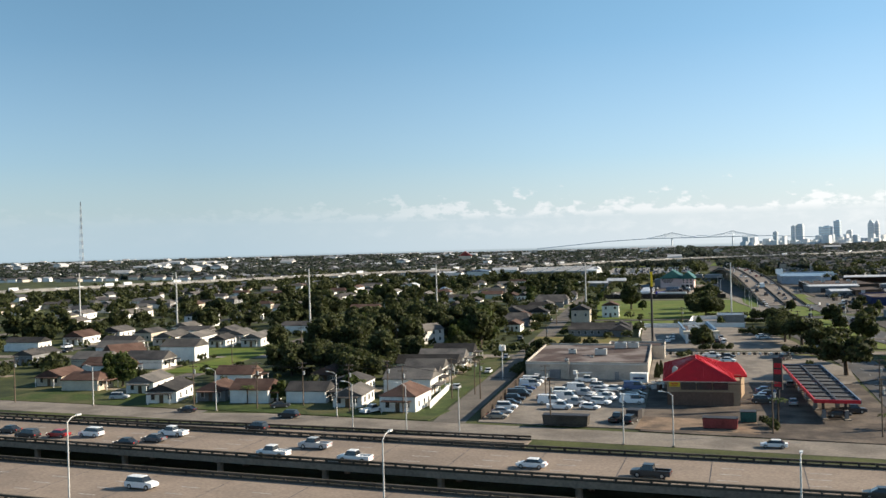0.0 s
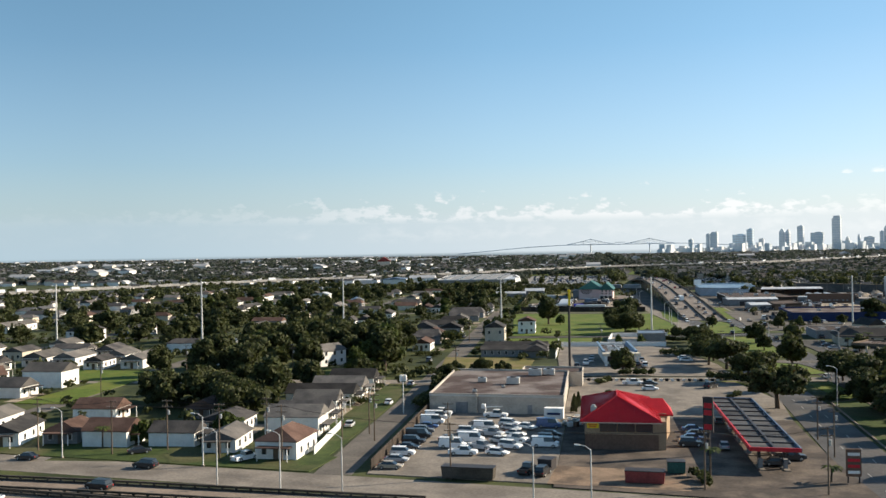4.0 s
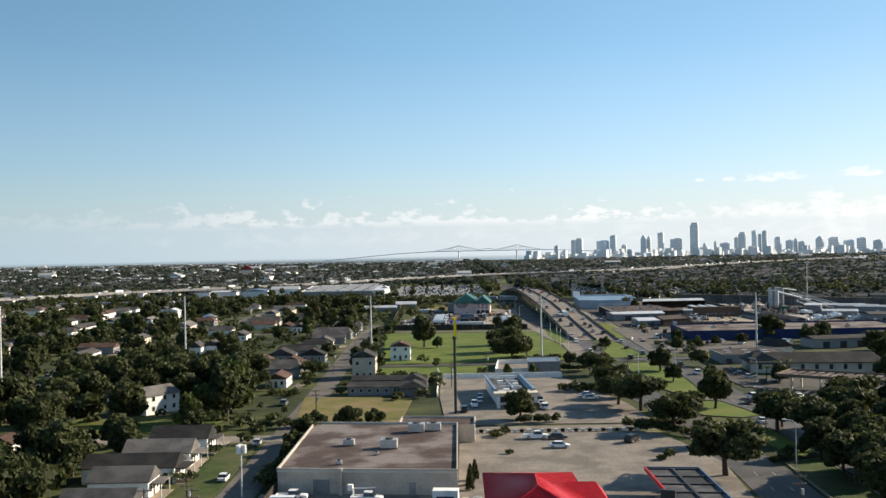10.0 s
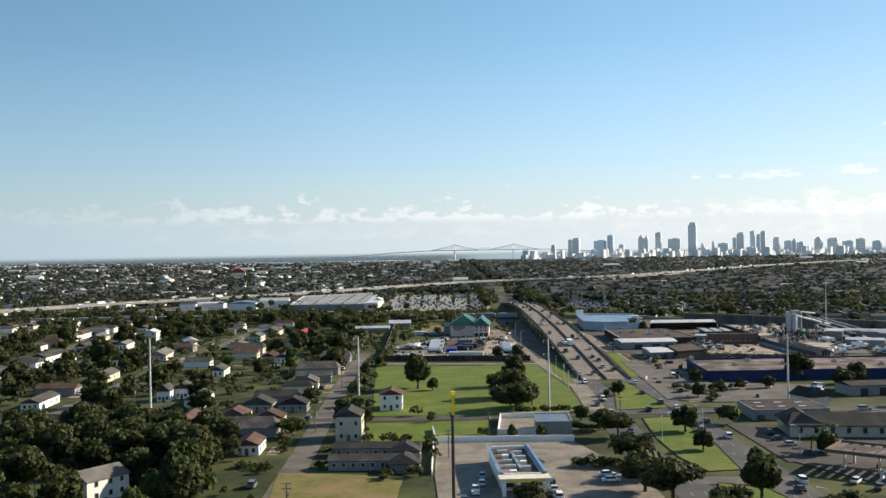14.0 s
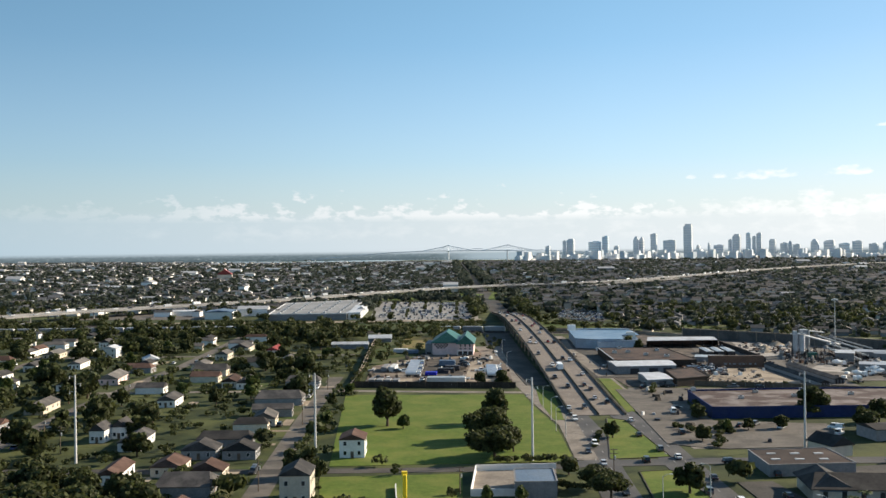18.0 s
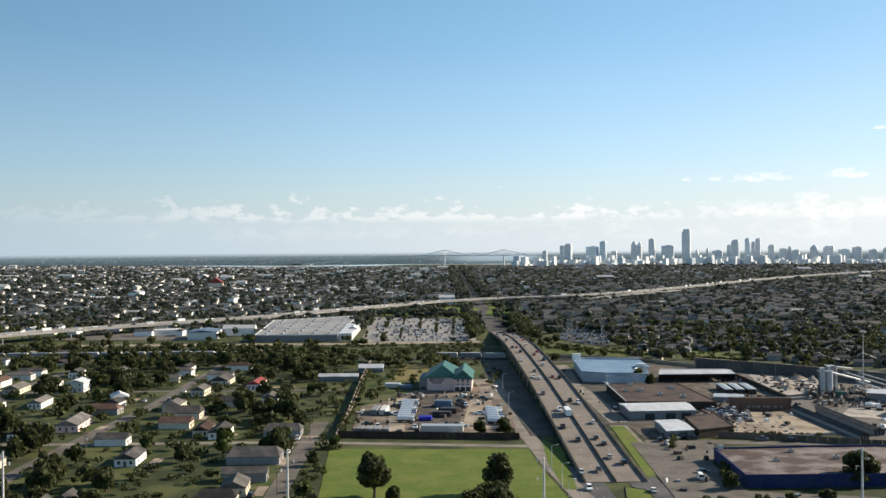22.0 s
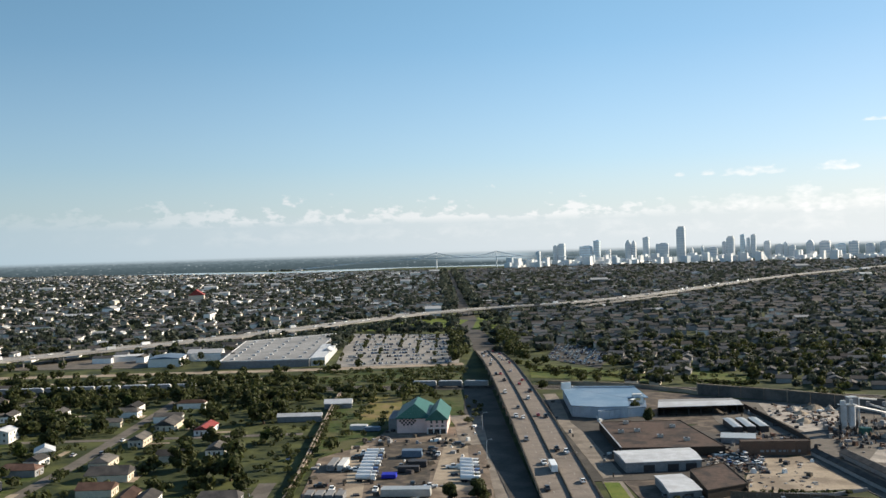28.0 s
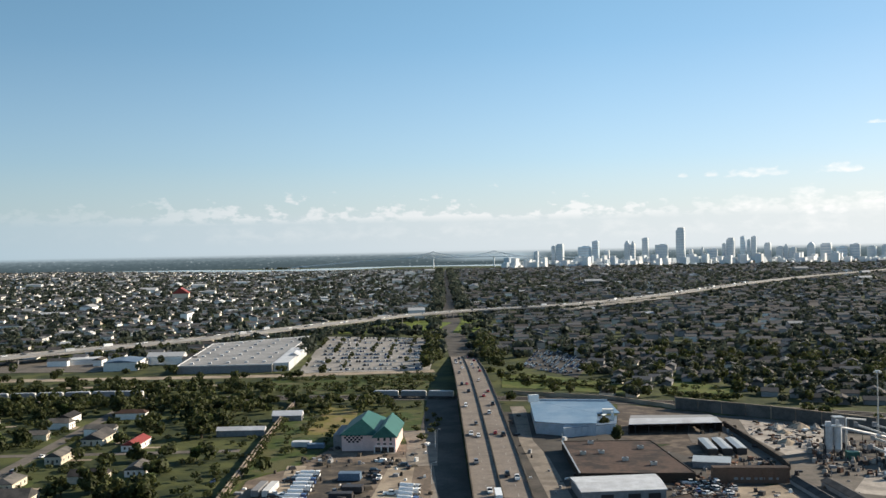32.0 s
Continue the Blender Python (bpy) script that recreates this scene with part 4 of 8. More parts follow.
for i in range(3):
    window(hall, 5.2 + i * 2.8, -11.56, 5.4, 1.0, 1.4)
    window(hall, 5.2 + i * 2.8, -11.56, 3.7, 1.3, 0.8)
for i in range(3):
    part("ground_opening", Geo().box(4.9 + i * 3.1, -11.58, 0.1, 2.6, 0.12, 2.5), GLASS, hall)
for i in range(4):
    part("column", Geo().box(3.3 + i * 3.1, -11.7, 0, 0.45, 0.45, 3.0), WHITE, hall)
for i in range(8):
    window(hall, 13.06, -8 + i * 4.2, 5.2, 1.2, 1.5, 90)

# warehouses on the sunny side
def ridge_roof(poly, z, rise, thick=0.2):
    """Shallow gable over a four-cornered plan (front left, front right, back right, back left); its ridge runs between the side edges' middles."""
    q = [Vector((*p, z)) for p in poly]
    up = Vector((0, 0, rise))
    m0, m1 = (q[0] + q[3]) / 2 + up, (q[1] + q[2]) / 2 + up
    low = [p - Vector((0, 0, thick)) for p in q]
    return Geo().add(q + [m0, m1] + low, [(0, 1, 5, 4), (2, 3, 4, 5), (3, 0, 4), (1, 2, 5), (6, 7, 1, 0), (7, 8, 2, 1), (8, 9, 3, 2), (9, 6, 0, 3), (9, 8, 7, 6)])


def on_edge(poly, i, u, off=0.0):
    """Point and turn at the share u along edge i of a plan, moved outwards by off."""
    a, b = Vector(poly[i]), Vector(poly[(i + 1) % len(poly)])
    d = (b - a).normalized()
    pt = a + (b - a) * u + Vector((d.y, -d.x)) * off
    return pt.x, pt.y, math.degrees(math.atan2(d.y, d.x))


w = flat_building("blue_fronted_warehouse", "long warehouse with a stained roof and deep blue walls", "warehouse", [(84.3, 363.6), (90, 319.5), (196, 338), (190, 384), (122, 373)], 4.6, BLUEPAINT, ROOFTAR, 0.8)
part("sign_stub", Geo().box(86.5, 362, 4.4, 2.0, 1.2, 1.6, 10), WHITEMETAL, w)
for x, y in ((104, 345), (126, 352), (150, 360), (168, 350), (112, 362)):
    rooftop_unit(x, y, 3.92, 10, 0.9)
for lab, poly, h, doors in (("white-roofed metal shed with dark roller doors", [(55, 445.3), (86, 452.6), (83, 476.6), (50.3, 468.5)], 4.3, (0.30, 0.62, 0.86)), ("smaller white-roofed lean-to shed", [(69, 401.8), (81.2, 406.4), (75.8, 431.4), (65.2, 428.0)], 3.4, (0.6,))):
    w = thing("white_metal_shed", lab, "shed")
    part("wall", Geo().prism(inset(poly, 0.5), 0, h), GREYWALL, w)
    part("roof", ridge_roof(poly, h + 0.1, 0.7), WHITEMETAL, w)
    for u in doors:
        x, y, rz = on_edge(inset(poly, 0.5), 0, u, 0.06)
        part("door", Geo().box(x, y, 0, 4.6 if h > 4 else 3.4, 0.15, h * 0.72, rz), DARKSTEEL, w)
BROWN = [(54, 475.8), (98.4, 480), (84.5, 543.5), (44.7, 538.5)]
w = flat_building("brown_roofed_factory", "low factory with a rusty brown roof and dark walls", "factory", BROWN, 4.3, DARKTIMBER, BROWNROOF, 0.35, coping=0.16)
part("side_coping", Geo().strip([BROWN[3], BROWN[0]], 0.3, 4.3, 4.5), GALV, w)
for u, v in ((0.14, 0.55), (0.30, 0.90), (0.33, 0.58), (0.78, 0.72), (0.72, 0.22), (0.5, 0.35)):
    p0, p1 = Vector(BROWN[0]).lerp(Vector(BROWN[1]), u), Vector(BROWN[3]).lerp(Vector(BROWN[2]), u)
    pt = p0.lerp(p1, v)
    rooftop_unit(pt.x, pt.y, 4.07, 8, 1.15)
DARK2 = [(82.7, 404.2), (98.4, 415.5), (94, 449.6), (79.4, 436)]
w = flat_building("brown_roofed_factory", "low rust-stained workshop beside the white sheds", "factory", DARK2, 4.0, DARKTIMBER, BROWNROOF, 0.4)
for u in (0.25, 0.6):
    x, y, rz = on_edge(DARK2, 1, u, 0.05)
    part("door", Geo().box(x, y, 0, 3.6, 0.15, 2.8, rz), DARKSTEEL, w)
w = thing("pale_blue_warehouse", "pale blue metal warehouse with a light roof and white fin", "warehouse", 0, 0, 0, 0)
part("wall", Geo().prism([(30.5, 577), (45, 571.5), (60, 573), (60, 600), (66, 640), (23.5, 640)], 0, 6.2), PALEBLUE, w)
part("roof", Geo().prism([(30, 576), (45, 570.8), (60.6, 572.4), (60.6, 600), (27, 640.5), (23, 640.5)], 6.2, 6.5), BLUEROOF, w, "light blue metal roof")
part("rear_roof", Geo().prism([(60.6, 600), (72, 603), (66.6, 640.8), (27, 640.5)], 6.2, 6.54), BLUEROOF, w)
part("front_bay", Geo().prism([(44.3, 566.5), (69.6, 580), (70, 603), (60, 602), (45, 590)], 0, 4.9), PALEBLUE, w)
part("bay_roof", Geo().prism([(44, 566), (70, 579.6), (70.6, 603), (60.2, 602.4), (60.2, 575)], 4.9, 5.1), BLUEMETAL, w)
for i in range(9):
    u = (i + 0.5) / 9
    part("wall_panel", Geo().box(44.3 + 25.3 * u + 0.04, 566.5 + 13.5 * u - 0.1, 0.2, 2.7, 0.12, 4.4, 28), PALEBLUE, w)
part("rear_wall", Geo().strip([(24, 640), (66, 640)], 0.4, 6.5, 7.6), PALEBLUE, w, "pale rear parapet")
part("raised_sign", Geo().box(25.4, 637, 6.5, 6, 1.6, 4.0, 30), WHITE, w)
part("end_fin", Geo().box(68.2, 590, 5.1, 1.0, 5, 4.2, 10, top=0.5), WHITE, w)
part("end_box", Geo().box(66, 604, 6.5, 5.5, 3.0, 1.8, 10), WHITE, w)
OPEN = [(75.8, 578), (121, 586), (117.6, 606), (77.6, 602)]
w = thing("open_sided_shed", "long dark open shed with a bright white front slope", "shed")
q4 = [Vector(p) for p in OPEN]
m0, m1 = q4[0].lerp(q4[3], 0.42), q4[1].lerp(q4[2], 0.42)
part("front_slope", Geo().add([(*q4[0], 5.0), (*q4[1], 5.0), (*m1, 6.2), (*m0, 6.2), (*q4[0], 4.8), (*q4[1], 4.8), (*m1, 6.0), (*m0, 6.0)], [(0, 1, 2, 3), (7, 6, 5, 4), (4, 5, 1, 0), (5, 6, 2, 1), (7, 4, 0, 3)]), WHITEMETAL, w, "bright white metal slope")
part("rear_slope", Geo().add([(*m0, 6.2), (*m1, 6.2), (*q4[2], 5.4), (*q4[3], 5.4), (*m0, 6.0), (*m1, 6.0), (*q4[2], 5.2), (*q4[3], 5.2)], [(0, 1, 2, 3), (7, 6, 5, 4), (5, 6, 2, 1), (6, 7, 3, 2), (7, 4, 0, 3)]), GREYWALL, w)
part("back_wall", Geo().strip([q4[3], q4[2]], 0.3, 0, 5.2), BRICK, w)
for k in (0, 1):
    part("side_wall", Geo().strip([q4[k], q4[3 - k]], 0.2, 0, 4.7), DARKTIMBER, w)
for i in range(7):
    pt = q4[0].lerp(q4[1], (i + 0.5) / 7)
    part("post", Geo().box(pt.x, pt.y + 0.6, 0, 0.4, 0.4, 4.8), DARKSTEEL, w)
LETTER = [(105, 480.6), (134, 482.6), (133.6, 486.6), (104.7, 484.6)]
w = thing("brick_yard_wall", "tall dark brick yard building with faded lettering bars", "building")
part("wall", Geo().prism(LETTER, 0, 6.0), BRICK, w)
part("roof", Geo().prism(LETTER, 6.0, 6.2), DARKTAR, w)
for i in range(7):
    x, y, rz = on_edge(LETTER, 0, (i + 0.25) / 6.5, 0.08)
    part("pier", Geo().box(x, y, 0, 0.5, 0.3, 6.0, rz), BRICK, w)
for u, ln in ((0.30, 1.6), (0.38, 1.0), (0.46, 1.8), (0.56, 1.2), (0.64, 2.0), (0.75, 1.4), (0.84, 1.0)):
    x, y, rz = on_edge(LETTER, 0, u, 0.05)
    part("lettering_bar", Geo().box(x, y, 1.5, ln, 0.06, 0.9, rz), GREYWALL, w)
for i in range(3):
    sh = thing("trailer_roof_shed", "row of narrow pale metal roofs", "shed", 109.6 + i * 6.3, 543 + i * 1.2, 0, 5.2, "narrow sheds")
    part("body", Geo().box(0, 0, 0, 4.2, 24, 3.2), DARKSTEEL, sh)
    part("roof", Geo().gable(0, 0, 3.2, 4.2, 24, 0.35, 0, 0, 0.15, 0.12), GALV, sh)
sh = thing("trailer_roof_shed", "low flat grey roof behind the brick warehouse", "shed", 108, 512, 0, -8)
part("body", Geo().box(0, 0, 0, 15, 12, 2.6), GREYWALL, sh)
part("roof", Geo().box(0, 0, 2.6, 15.6, 12.6, 0.2), GALV, sh)
BWALL = [(-77, 428), (-92, 506), (-106, 580), (-119, 653)]
bw = thing("boundary_wall", "long pale concrete block wall beside a yard", "wall")
for p0, p1 in zip(BWALL, BWALL[1:]):
    part("panel", Geo().strip([p0, p1], 0.2, 0, 2.6), CONCRETE, bw)
    part("coping", Geo().strip([p0, p1], 0.35, 2.6, 2.75), SAND, bw)
# works yard boundary walls
yb = thing("works_wall", "dark concrete wall round a gravel yard", "wall", 0, 0)
for a, b in zip([(124, 602), (131, 560), (137, 520)], [(131, 560), (137, 520), (138, 505)]):
    part("panel", Geo().strip([a, b], 0.4, 0, 2.8), DARKTIMBER, yb)

# concrete plant
t = thing("silo_plant", "pair of pale cylindrical silos on a steel frame", "silo", 160.5, 530, 0.1, 5)
t.scale = (0.80, 0.80, 0.80)
for x in (-2.4, 2.4):
    part("silo", Geo().tube((x, 0, 5), (x, 0, 17), 2.2, n=18).tube((x, 0, 3), (x, 0, 5), 0.5, 2.2, 18), WHITEMETAL, t, smooth=False)
for x in (-4.4, 0, 4.4):
    for y in (-2, 2):
        part("leg", Geo().box(x, y, 0, 0.35, 0.35, 7), DARKSTEEL, t)
part("conveyor", Geo().tube((3, 2, 16.5), (34, 14, 8), 0.8, n=6), WHITEMETAL, t)
part("hopper", Geo().box(9, -3, 0, 6, 5, 4.2), GREENMETAL, t)
part("platform", Geo().box(0, 0, 17.2, 10, 5.4, 0.25), GALV, t)
for k in range(9):
    part("railing_post", Geo().box(-4.8 + k * 1.2, -2.6, 17.45, 0.08, 0.08, 1.1), GALV, t)
part("railing", Geo().box(0, -2.6, 18.5, 10, 0.1, 0.1), GALV, t)
part("filter_box", Geo().box(-2.4, 0, 17.45, 2.6, 2.6, 2.2).box(2.4, 0, 17.45, 1.6, 1.6, 3.0), WHITEMETAL, t)
part("ladder", Geo().box(-4.8, -1.6, 0, 0.5, 0.12, 18), DARKSTEEL, t)
batch = thing("batching_tower", "tall grey batching tower with a hooded feed pipe", "plant tower", 166, 545, 0.1, 8)
part("shaft", Geo().box(0, 0, 4, 4.2, 4.2, 11), GREYWALL, batch)
part("cone", Geo().box(0, 0, 2.4, 2.0, 2.0, 1.6), DARKSTEEL, batch)
for x in (-1.9, 1.9):
    for y in (-1.9, 1.9):
        part("leg", Geo().box(x, y, 0, 0.3, 0.3, 4.2), DARKSTEEL, batch)
part("feed_pipe", Geo().tube((3.2, -1, 0.5), (3.2, -1, 14.6), 0.45, n=8).tube((3.2, -1, 14.6), (13, 2, 13.2), 0.45, n=8), WHITE, batch)
part("cap", Geo().box(0, 0, 15, 4.6, 4.6, 0.3), GALV, batch)
for x, y, rz, ln, h0, h1 in ((186, 541, -12, 26, 12, 4), (188, 530, -24, 22, 8, 2), (182, 515, -34, 20, 7, 1.5), (196, 556, 4, 24, 10, 3)):
    cv = thing("belt_conveyor", "sloping pale belt conveyor on steel trestles", "conveyor", x, y, 0.1, rz, "conveyors")
    part("belt", Geo().tube((-ln / 2, 0, h0), (ln / 2, 0, h1), 0.55, n=4), GALV, cv)
    for v in (-0.4, 0.0, 0.4):
        hh = h0 + (h1 - h0) * (v + 0.5)
        part("trestle", Geo().tube((ln * v, -1.1, 0), (ln * v, 0, hh), 0.14, n=4).tube((ln * v, 1.1, 0), (ln * v, 0, hh), 0.14, n=4), DARKSTEEL, cv)
    part("head_drum", Geo().box(-ln / 2, 0, h0 - 0.9, 1.8, 1.8, 2.0), GREYWALL, cv)
mastl = thing("light_mast", "very tall pale steel lighting mast with a ring of lamps", "light mast", 190, 572, 0.1)
part("pole", Geo().tube((0, 0, 0), (0, 0, 32), 0.45, 0.2, 10), GALV, mastl)
part("lamp_ring", Geo().tube((0, 0, 31.6), (0, 0, 32.2), 1.3, 1.3, 12), GALV, mastl)
for k in range(6):
    part("lamp", Geo().box(1.5 * math.cos(k * 1.047), 1.5 * math.sin(k * 1.047), 31.2, 0.7, 0.5, 0.6, k * 60), WHITE, mastl)
# spoil heaps, rubble and scrap
for x, y, r, h, m in ((148, 597, 4.5, 2.6, CRUSHED), (158, 602, 5.0, 3.2, MOUND), (167, 596, 4.0, 3.4, CRUSHED), (141, 566, 3.5, 1.6, MOUND), (152, 508, 4.0, 1.8, MOUND), (176, 500, 6.0, 3.0, CRUSHED), (184, 488, 5.5, 2.6, MOUND), (196, 500, 6.5, 3.4, CRUSHED), (98, 486, 3.4, 1.4, MOUND), (94, 462, 3.0, 1.1, MOUND), (101, 448, 2.6, 0.9, MOUND), (146, 476, 3.0, 1.4, MOUND)):
    hp = thing("spoil_mound", "pale crushed stone mound on bare ground" if m is CRUSHED else "brown mound of bare soil", "mound", x, y, 0.1, (x * 37) % 360, "spoil mounds")
    rq = random.Random(int(x * 7 + y))
    rings, vs, fs = 6, [(0, 0, h)], []
    for j in range(1, rings + 1):
        for i in range(14):
            f = j / rings
            rr2 = r * f * rq.uniform(0.82, 1.18)
            vs.append((rr2 * math.cos(i * 0.4488), rr2 * math.sin(i * 0.4488) * 0.8, h * (1 - f) ** 1.1 * rq.uniform(0.8, 1.15) - (0.15 if j == rings else 0)))
    for i in range(14):
        fs.append((0, 1 + i, 1 + (i + 1) % 14))
        for j in range(rings - 1):
            q0, q1 = 1 + j * 14 + i, 1 + j * 14 + (i + 1) % 14
            fs.append((q0, q0 + 14, q1 + 14, q1))
    part("mound", Geo().add(vs, fs), m, hp, smooth=False)
rk = random.Random(52)
g = Geo()
for (x0, x1, y0, y1, n, tall) in ((150, 204, 494, 566, 330, 2.6), (134, 170, 560, 612, 170, 0.9), (88, 112, 446, 490, 220, 1.5), (100, 128, 414, 470, 50, 0.5), (104, 134, 487, 528, 120, 1.8), (52, 72, 470, 560, 70, 1.2)):
    for k in range(n):
        x, y, a = rk.uniform(x0, x1), rk.uniform(y0, y1), rk.uniform(0.4, 2.6)
        g.box(x, y, 0.1, a, a * rk.uniform(0.3, 1.2), rk.uniform(0.2, tall), rk.uniform(0, 180), rk.choice((0, 0, 1, 1, 2, 3)), rk.uniform(0.45, 1.0))
tagged(new("scrap_and_rubble", g.mesh("scrap_and_rubble", [DARKSTEEL, RUSTY, GREYWALL, CRUSHED])), "rusty scrap, rubble and machine parts strewn about", "scrap", kind="stuff")
sw = thing("sand_lot_wall", "low dark wall along a bare sand lot", "wall")
for p0, p1, h in (((97.2, 446), (97.6, 412), 2.8), ((98, 411.6), (127, 412.4), 1.3), ((127, 412.4), (141, 421), 1.3)):
    part("panel", Geo().strip([p0, p1], 0.25, 0, h), DARKTIMBER if h > 2 else GREYWALL, sw)
for x, y, sx, sy, h in ((205, 530, 26, 6, 4), (212, 520, 24, 5, 4), (219, 510, 22, 5, 4), (184, 520, 10, 16, 5), (190, 470, 20, 8, 4)):
    s = thing("yard_shed", "low pale metal yard shed", "shed", x, y, 0.1, -14, "yard sheds")
    part("body", Geo().box(0, 0, 0, sx, sy, h), GREYWALL, s)
    part("roof", Geo().gable(0, 0, h, sy, sx, 0.9, 90, 0, 0.3, 0.15), WHITEMETAL, s)

# shops and stations across the avenue
s = thing("long_shop", "long cream single-storey shop with a dark shingle roof", "shop", 124, 203, 0.15, 3)
part("wall", Geo().box(0, 0, 0, 44, 13, 4.0), CREAM, s)
part("roof", Geo().gable(0, 0, 4.0, 13, 44, 2.6, 90, 0, 0.7, 0.25, 0.12), SHINGLE, s)
part("cross_wing", Geo().box(-17, 3, 0, 10, 16, 4.0), CREAM, s)
part("wing_roof", Geo().gable(-17, 3, 4.0, 10, 18, 2.6, 0, 0, 0.7, 0.25, 0.3), SHINGLE, s)
for k in range(9):
    window(s, -19 + k * 4.7, -6.53, 1.2, 1.3, 1.8)
part("sign_band", Geo().box(-17, -6.58, 3.0, 7, 0.1, 0.6), BLUEMETAL, s)
s = flat_building("dark_roofed_shop", "low grey shop with skylights on a dark roof", "shop", [(96, 224), (121, 230), (117, 251), (93, 245)], 3.6, GREYWALL, DARKTAR, 0.3)
for k in range(6):
    part("skylight", Geo().box(99 + (k % 3) * 7, 232 + (k // 3) * 8 + (k % 3), 3.42, 2.6, 1.2, 0.2, 12), WHITEMETAL, s)
s = thing("gabled_hut", "small cream hut with a shallow gable roof", "hut", 120, 259, 0, 30)
part("wall", Geo().box(0, 0, 0, 8, 11, 4), CREAM, s)
part("roof", Geo().gable(0, 0, 4, 8, 11, 2.4, 0, 0, 0.5, 0.2), SHINGLE, s)
c2 = thing("fuel_canopy", "brown-edged fuel canopy with a slatted top on pale posts", "canopy", 122, 150, 0.1, -28)
part("fascia", Geo().box(0, -7, 4.6, 34, 0.4, 0.9).box(0, 7, 4.6, 34, 0.4, 0.9).box(-17, 0, 4.6, 0.4, 14, 0.9).box(17, 0, 4.6, 0.4, 14, 0.9), TIMBER, c2)
for k in range(12):
    part("slat", Geo().box(-15.5 + k * 2.8, 0, 4.8, 1.6, 13.4, 0.25), ROOFTAR, c2)
for x in (-13, -4.5, 4.5, 13):
    for y in (-4.5, 4.5):
        part("post", Geo().box(x, y, 0, 0.5, 0.5, 4.7), CREAM, c2)

# big store by the interstate
st = thing("big_store", "huge pale flat-roofed store with rows of roof units", "store")
BIG = [(-258, 800), (-187, 814), (-228, 1050), (-300, 975)]
part("wall", Geo().prism(BIG, 0, 5.6), GREYWALL, st)
part("roof", Geo().prism(inset(BIG, 0.8), 5.6, 5.75), mat("grey_membrane_roof", (0.30, 0.297, 0.29), 0.85, (0.25, 0.248, 0.244), 6, (0.21, 0.21, 0.208), 30), st)
for i in range(4):
    part("parapet", Geo().strip([BIG[i], BIG[(i + 1) % 4]], 0.3, 5.6, 6.4), WHITEMETAL, st)
part("entrance_front", Geo().prism([(-187, 818), (-176, 822), (-196, 935), (-209, 932)], 0, 6.6), WHITEMETAL, st)
part("entrance_gable", Geo().gable(-189, 880, 6.6, 8, 22, 2.4, 10, 0, 0.2, 0.4), WHITEMETAL, st)
for i in range(5):
    for k in range(7):
        u, v = 0.12 + 0.19 * i, 0.08 + 0.14 * k
        x = (BIG[0][0] + (BIG[1][0] - BIG[0][0]) * u) * (1 - v) + (BIG[3][0] + (BIG[2][0] - BIG[3][0]) * u) * v
        y = (BIG[0][1] + (BIG[1][1] - BIG[0][1]) * u) * (1 - v) + (BIG[3][1] + (BIG[2][1] - BIG[3][1]) * u) * v
        part("roof_unit", Geo().box(x, y, 5.75, 2.6, 2.6, 1.2, 10), WHITEMETAL, st)
w = thing("white_shed", "white metal shed below the viaduct", "shed", -318, 835, 0, 14)
part("wall", Geo().box(0, 0, 0, 26, 34, 7), WHITE, w)
part("roof", Geo().gable(0, 0, 7, 26, 34, 1.6, 0, 0, 0.4, 0.2), BLUEMETAL, w)
w = thing("white_shed", "long low white store shed", "shed", -372, 862, 0, -58)
part("wall", Geo().box(0, 0, 0, 9, 34, 5), WHITE, w)
part("roof", Geo().gable(0, 0, 5, 9, 34, 1.2, 0, 0, 0.3, 0.2), WHITEMETAL, w)

# ---- railway ----
RAIL = [(-520, 628), (-402, 646), (-260, 674), (-120, 688), (-45, 690), (20, 688), (100, 676), (215, 636), (420, 560)]
tagged(Geo().strip(RAIL, 9, -0.2, 0.25).ob("ground_ballast", mat("rail_ballast", (0.16, 0.14, 0.12), 0.95, (0.12, 0.105, 0.09), 1.5, (0.2, 0.18, 0.15), 12)), "grey-brown railway ballast", "railway", kind="structure")
for o in (-5, 0, 5):
    for s in (-0.75, 0.75):
        tagged(Geo().strip([(x, y + o + s) for x, y in RAIL], 0.09, 0.25, 0.45).ob("trim_rail", DARKSTEEL), "rusty steel rail on ballast", "rail", kind="structure")


def on_line(pts, d):
    """Place and turn at the distance d along a line."""
    for a, b in zip(pts, pts[1:]):
        L = math.dist(a, b)
        if d <= L:
            return a[0] + (b[0] - a[0]) * d / L, a[1] + (b[1] - a[1]) * d / L, math.degrees(math.atan2(b[1] - a[1], b[0] - a[0]))
        d -= L
    return None


def hopper():
    t = thing("hopper_wagon", "pale grey covered hopper wagon standing on the railway", "railway wagon", group="freight wagons")
    g = Geo().box(0, 0, 1.3, 15.4, 3.1, 3.0)
    part("body", g, GREYWALL, t)
    part("roof", Geo().box(0, 0, 4.3, 15.0, 2.6, 0.35, top=0.9), WHITEMETAL, t)
    for k in range(3):
        part("hopper", Geo().box(-4.6 + k * 4.6, 0, 0.75, 3.6, 2.0, 0.6), DARKSTEEL, t)
    for s in (-1, 1):
        part("bogie", Geo().box(s * 6, 0, 0.15, 2.6, 2.2, 0.85), DARKSTEEL, t)
        part("end_platform", Geo().box(s * 7.9, 0, 1.1, 0.9, 2.8, 0.25), DARKSTEEL, t)
        part("end_panel", Geo().box(s * 7.75, 0, 1.35, 0.12, 2.9, 2.9), STEEL, t)
    return t


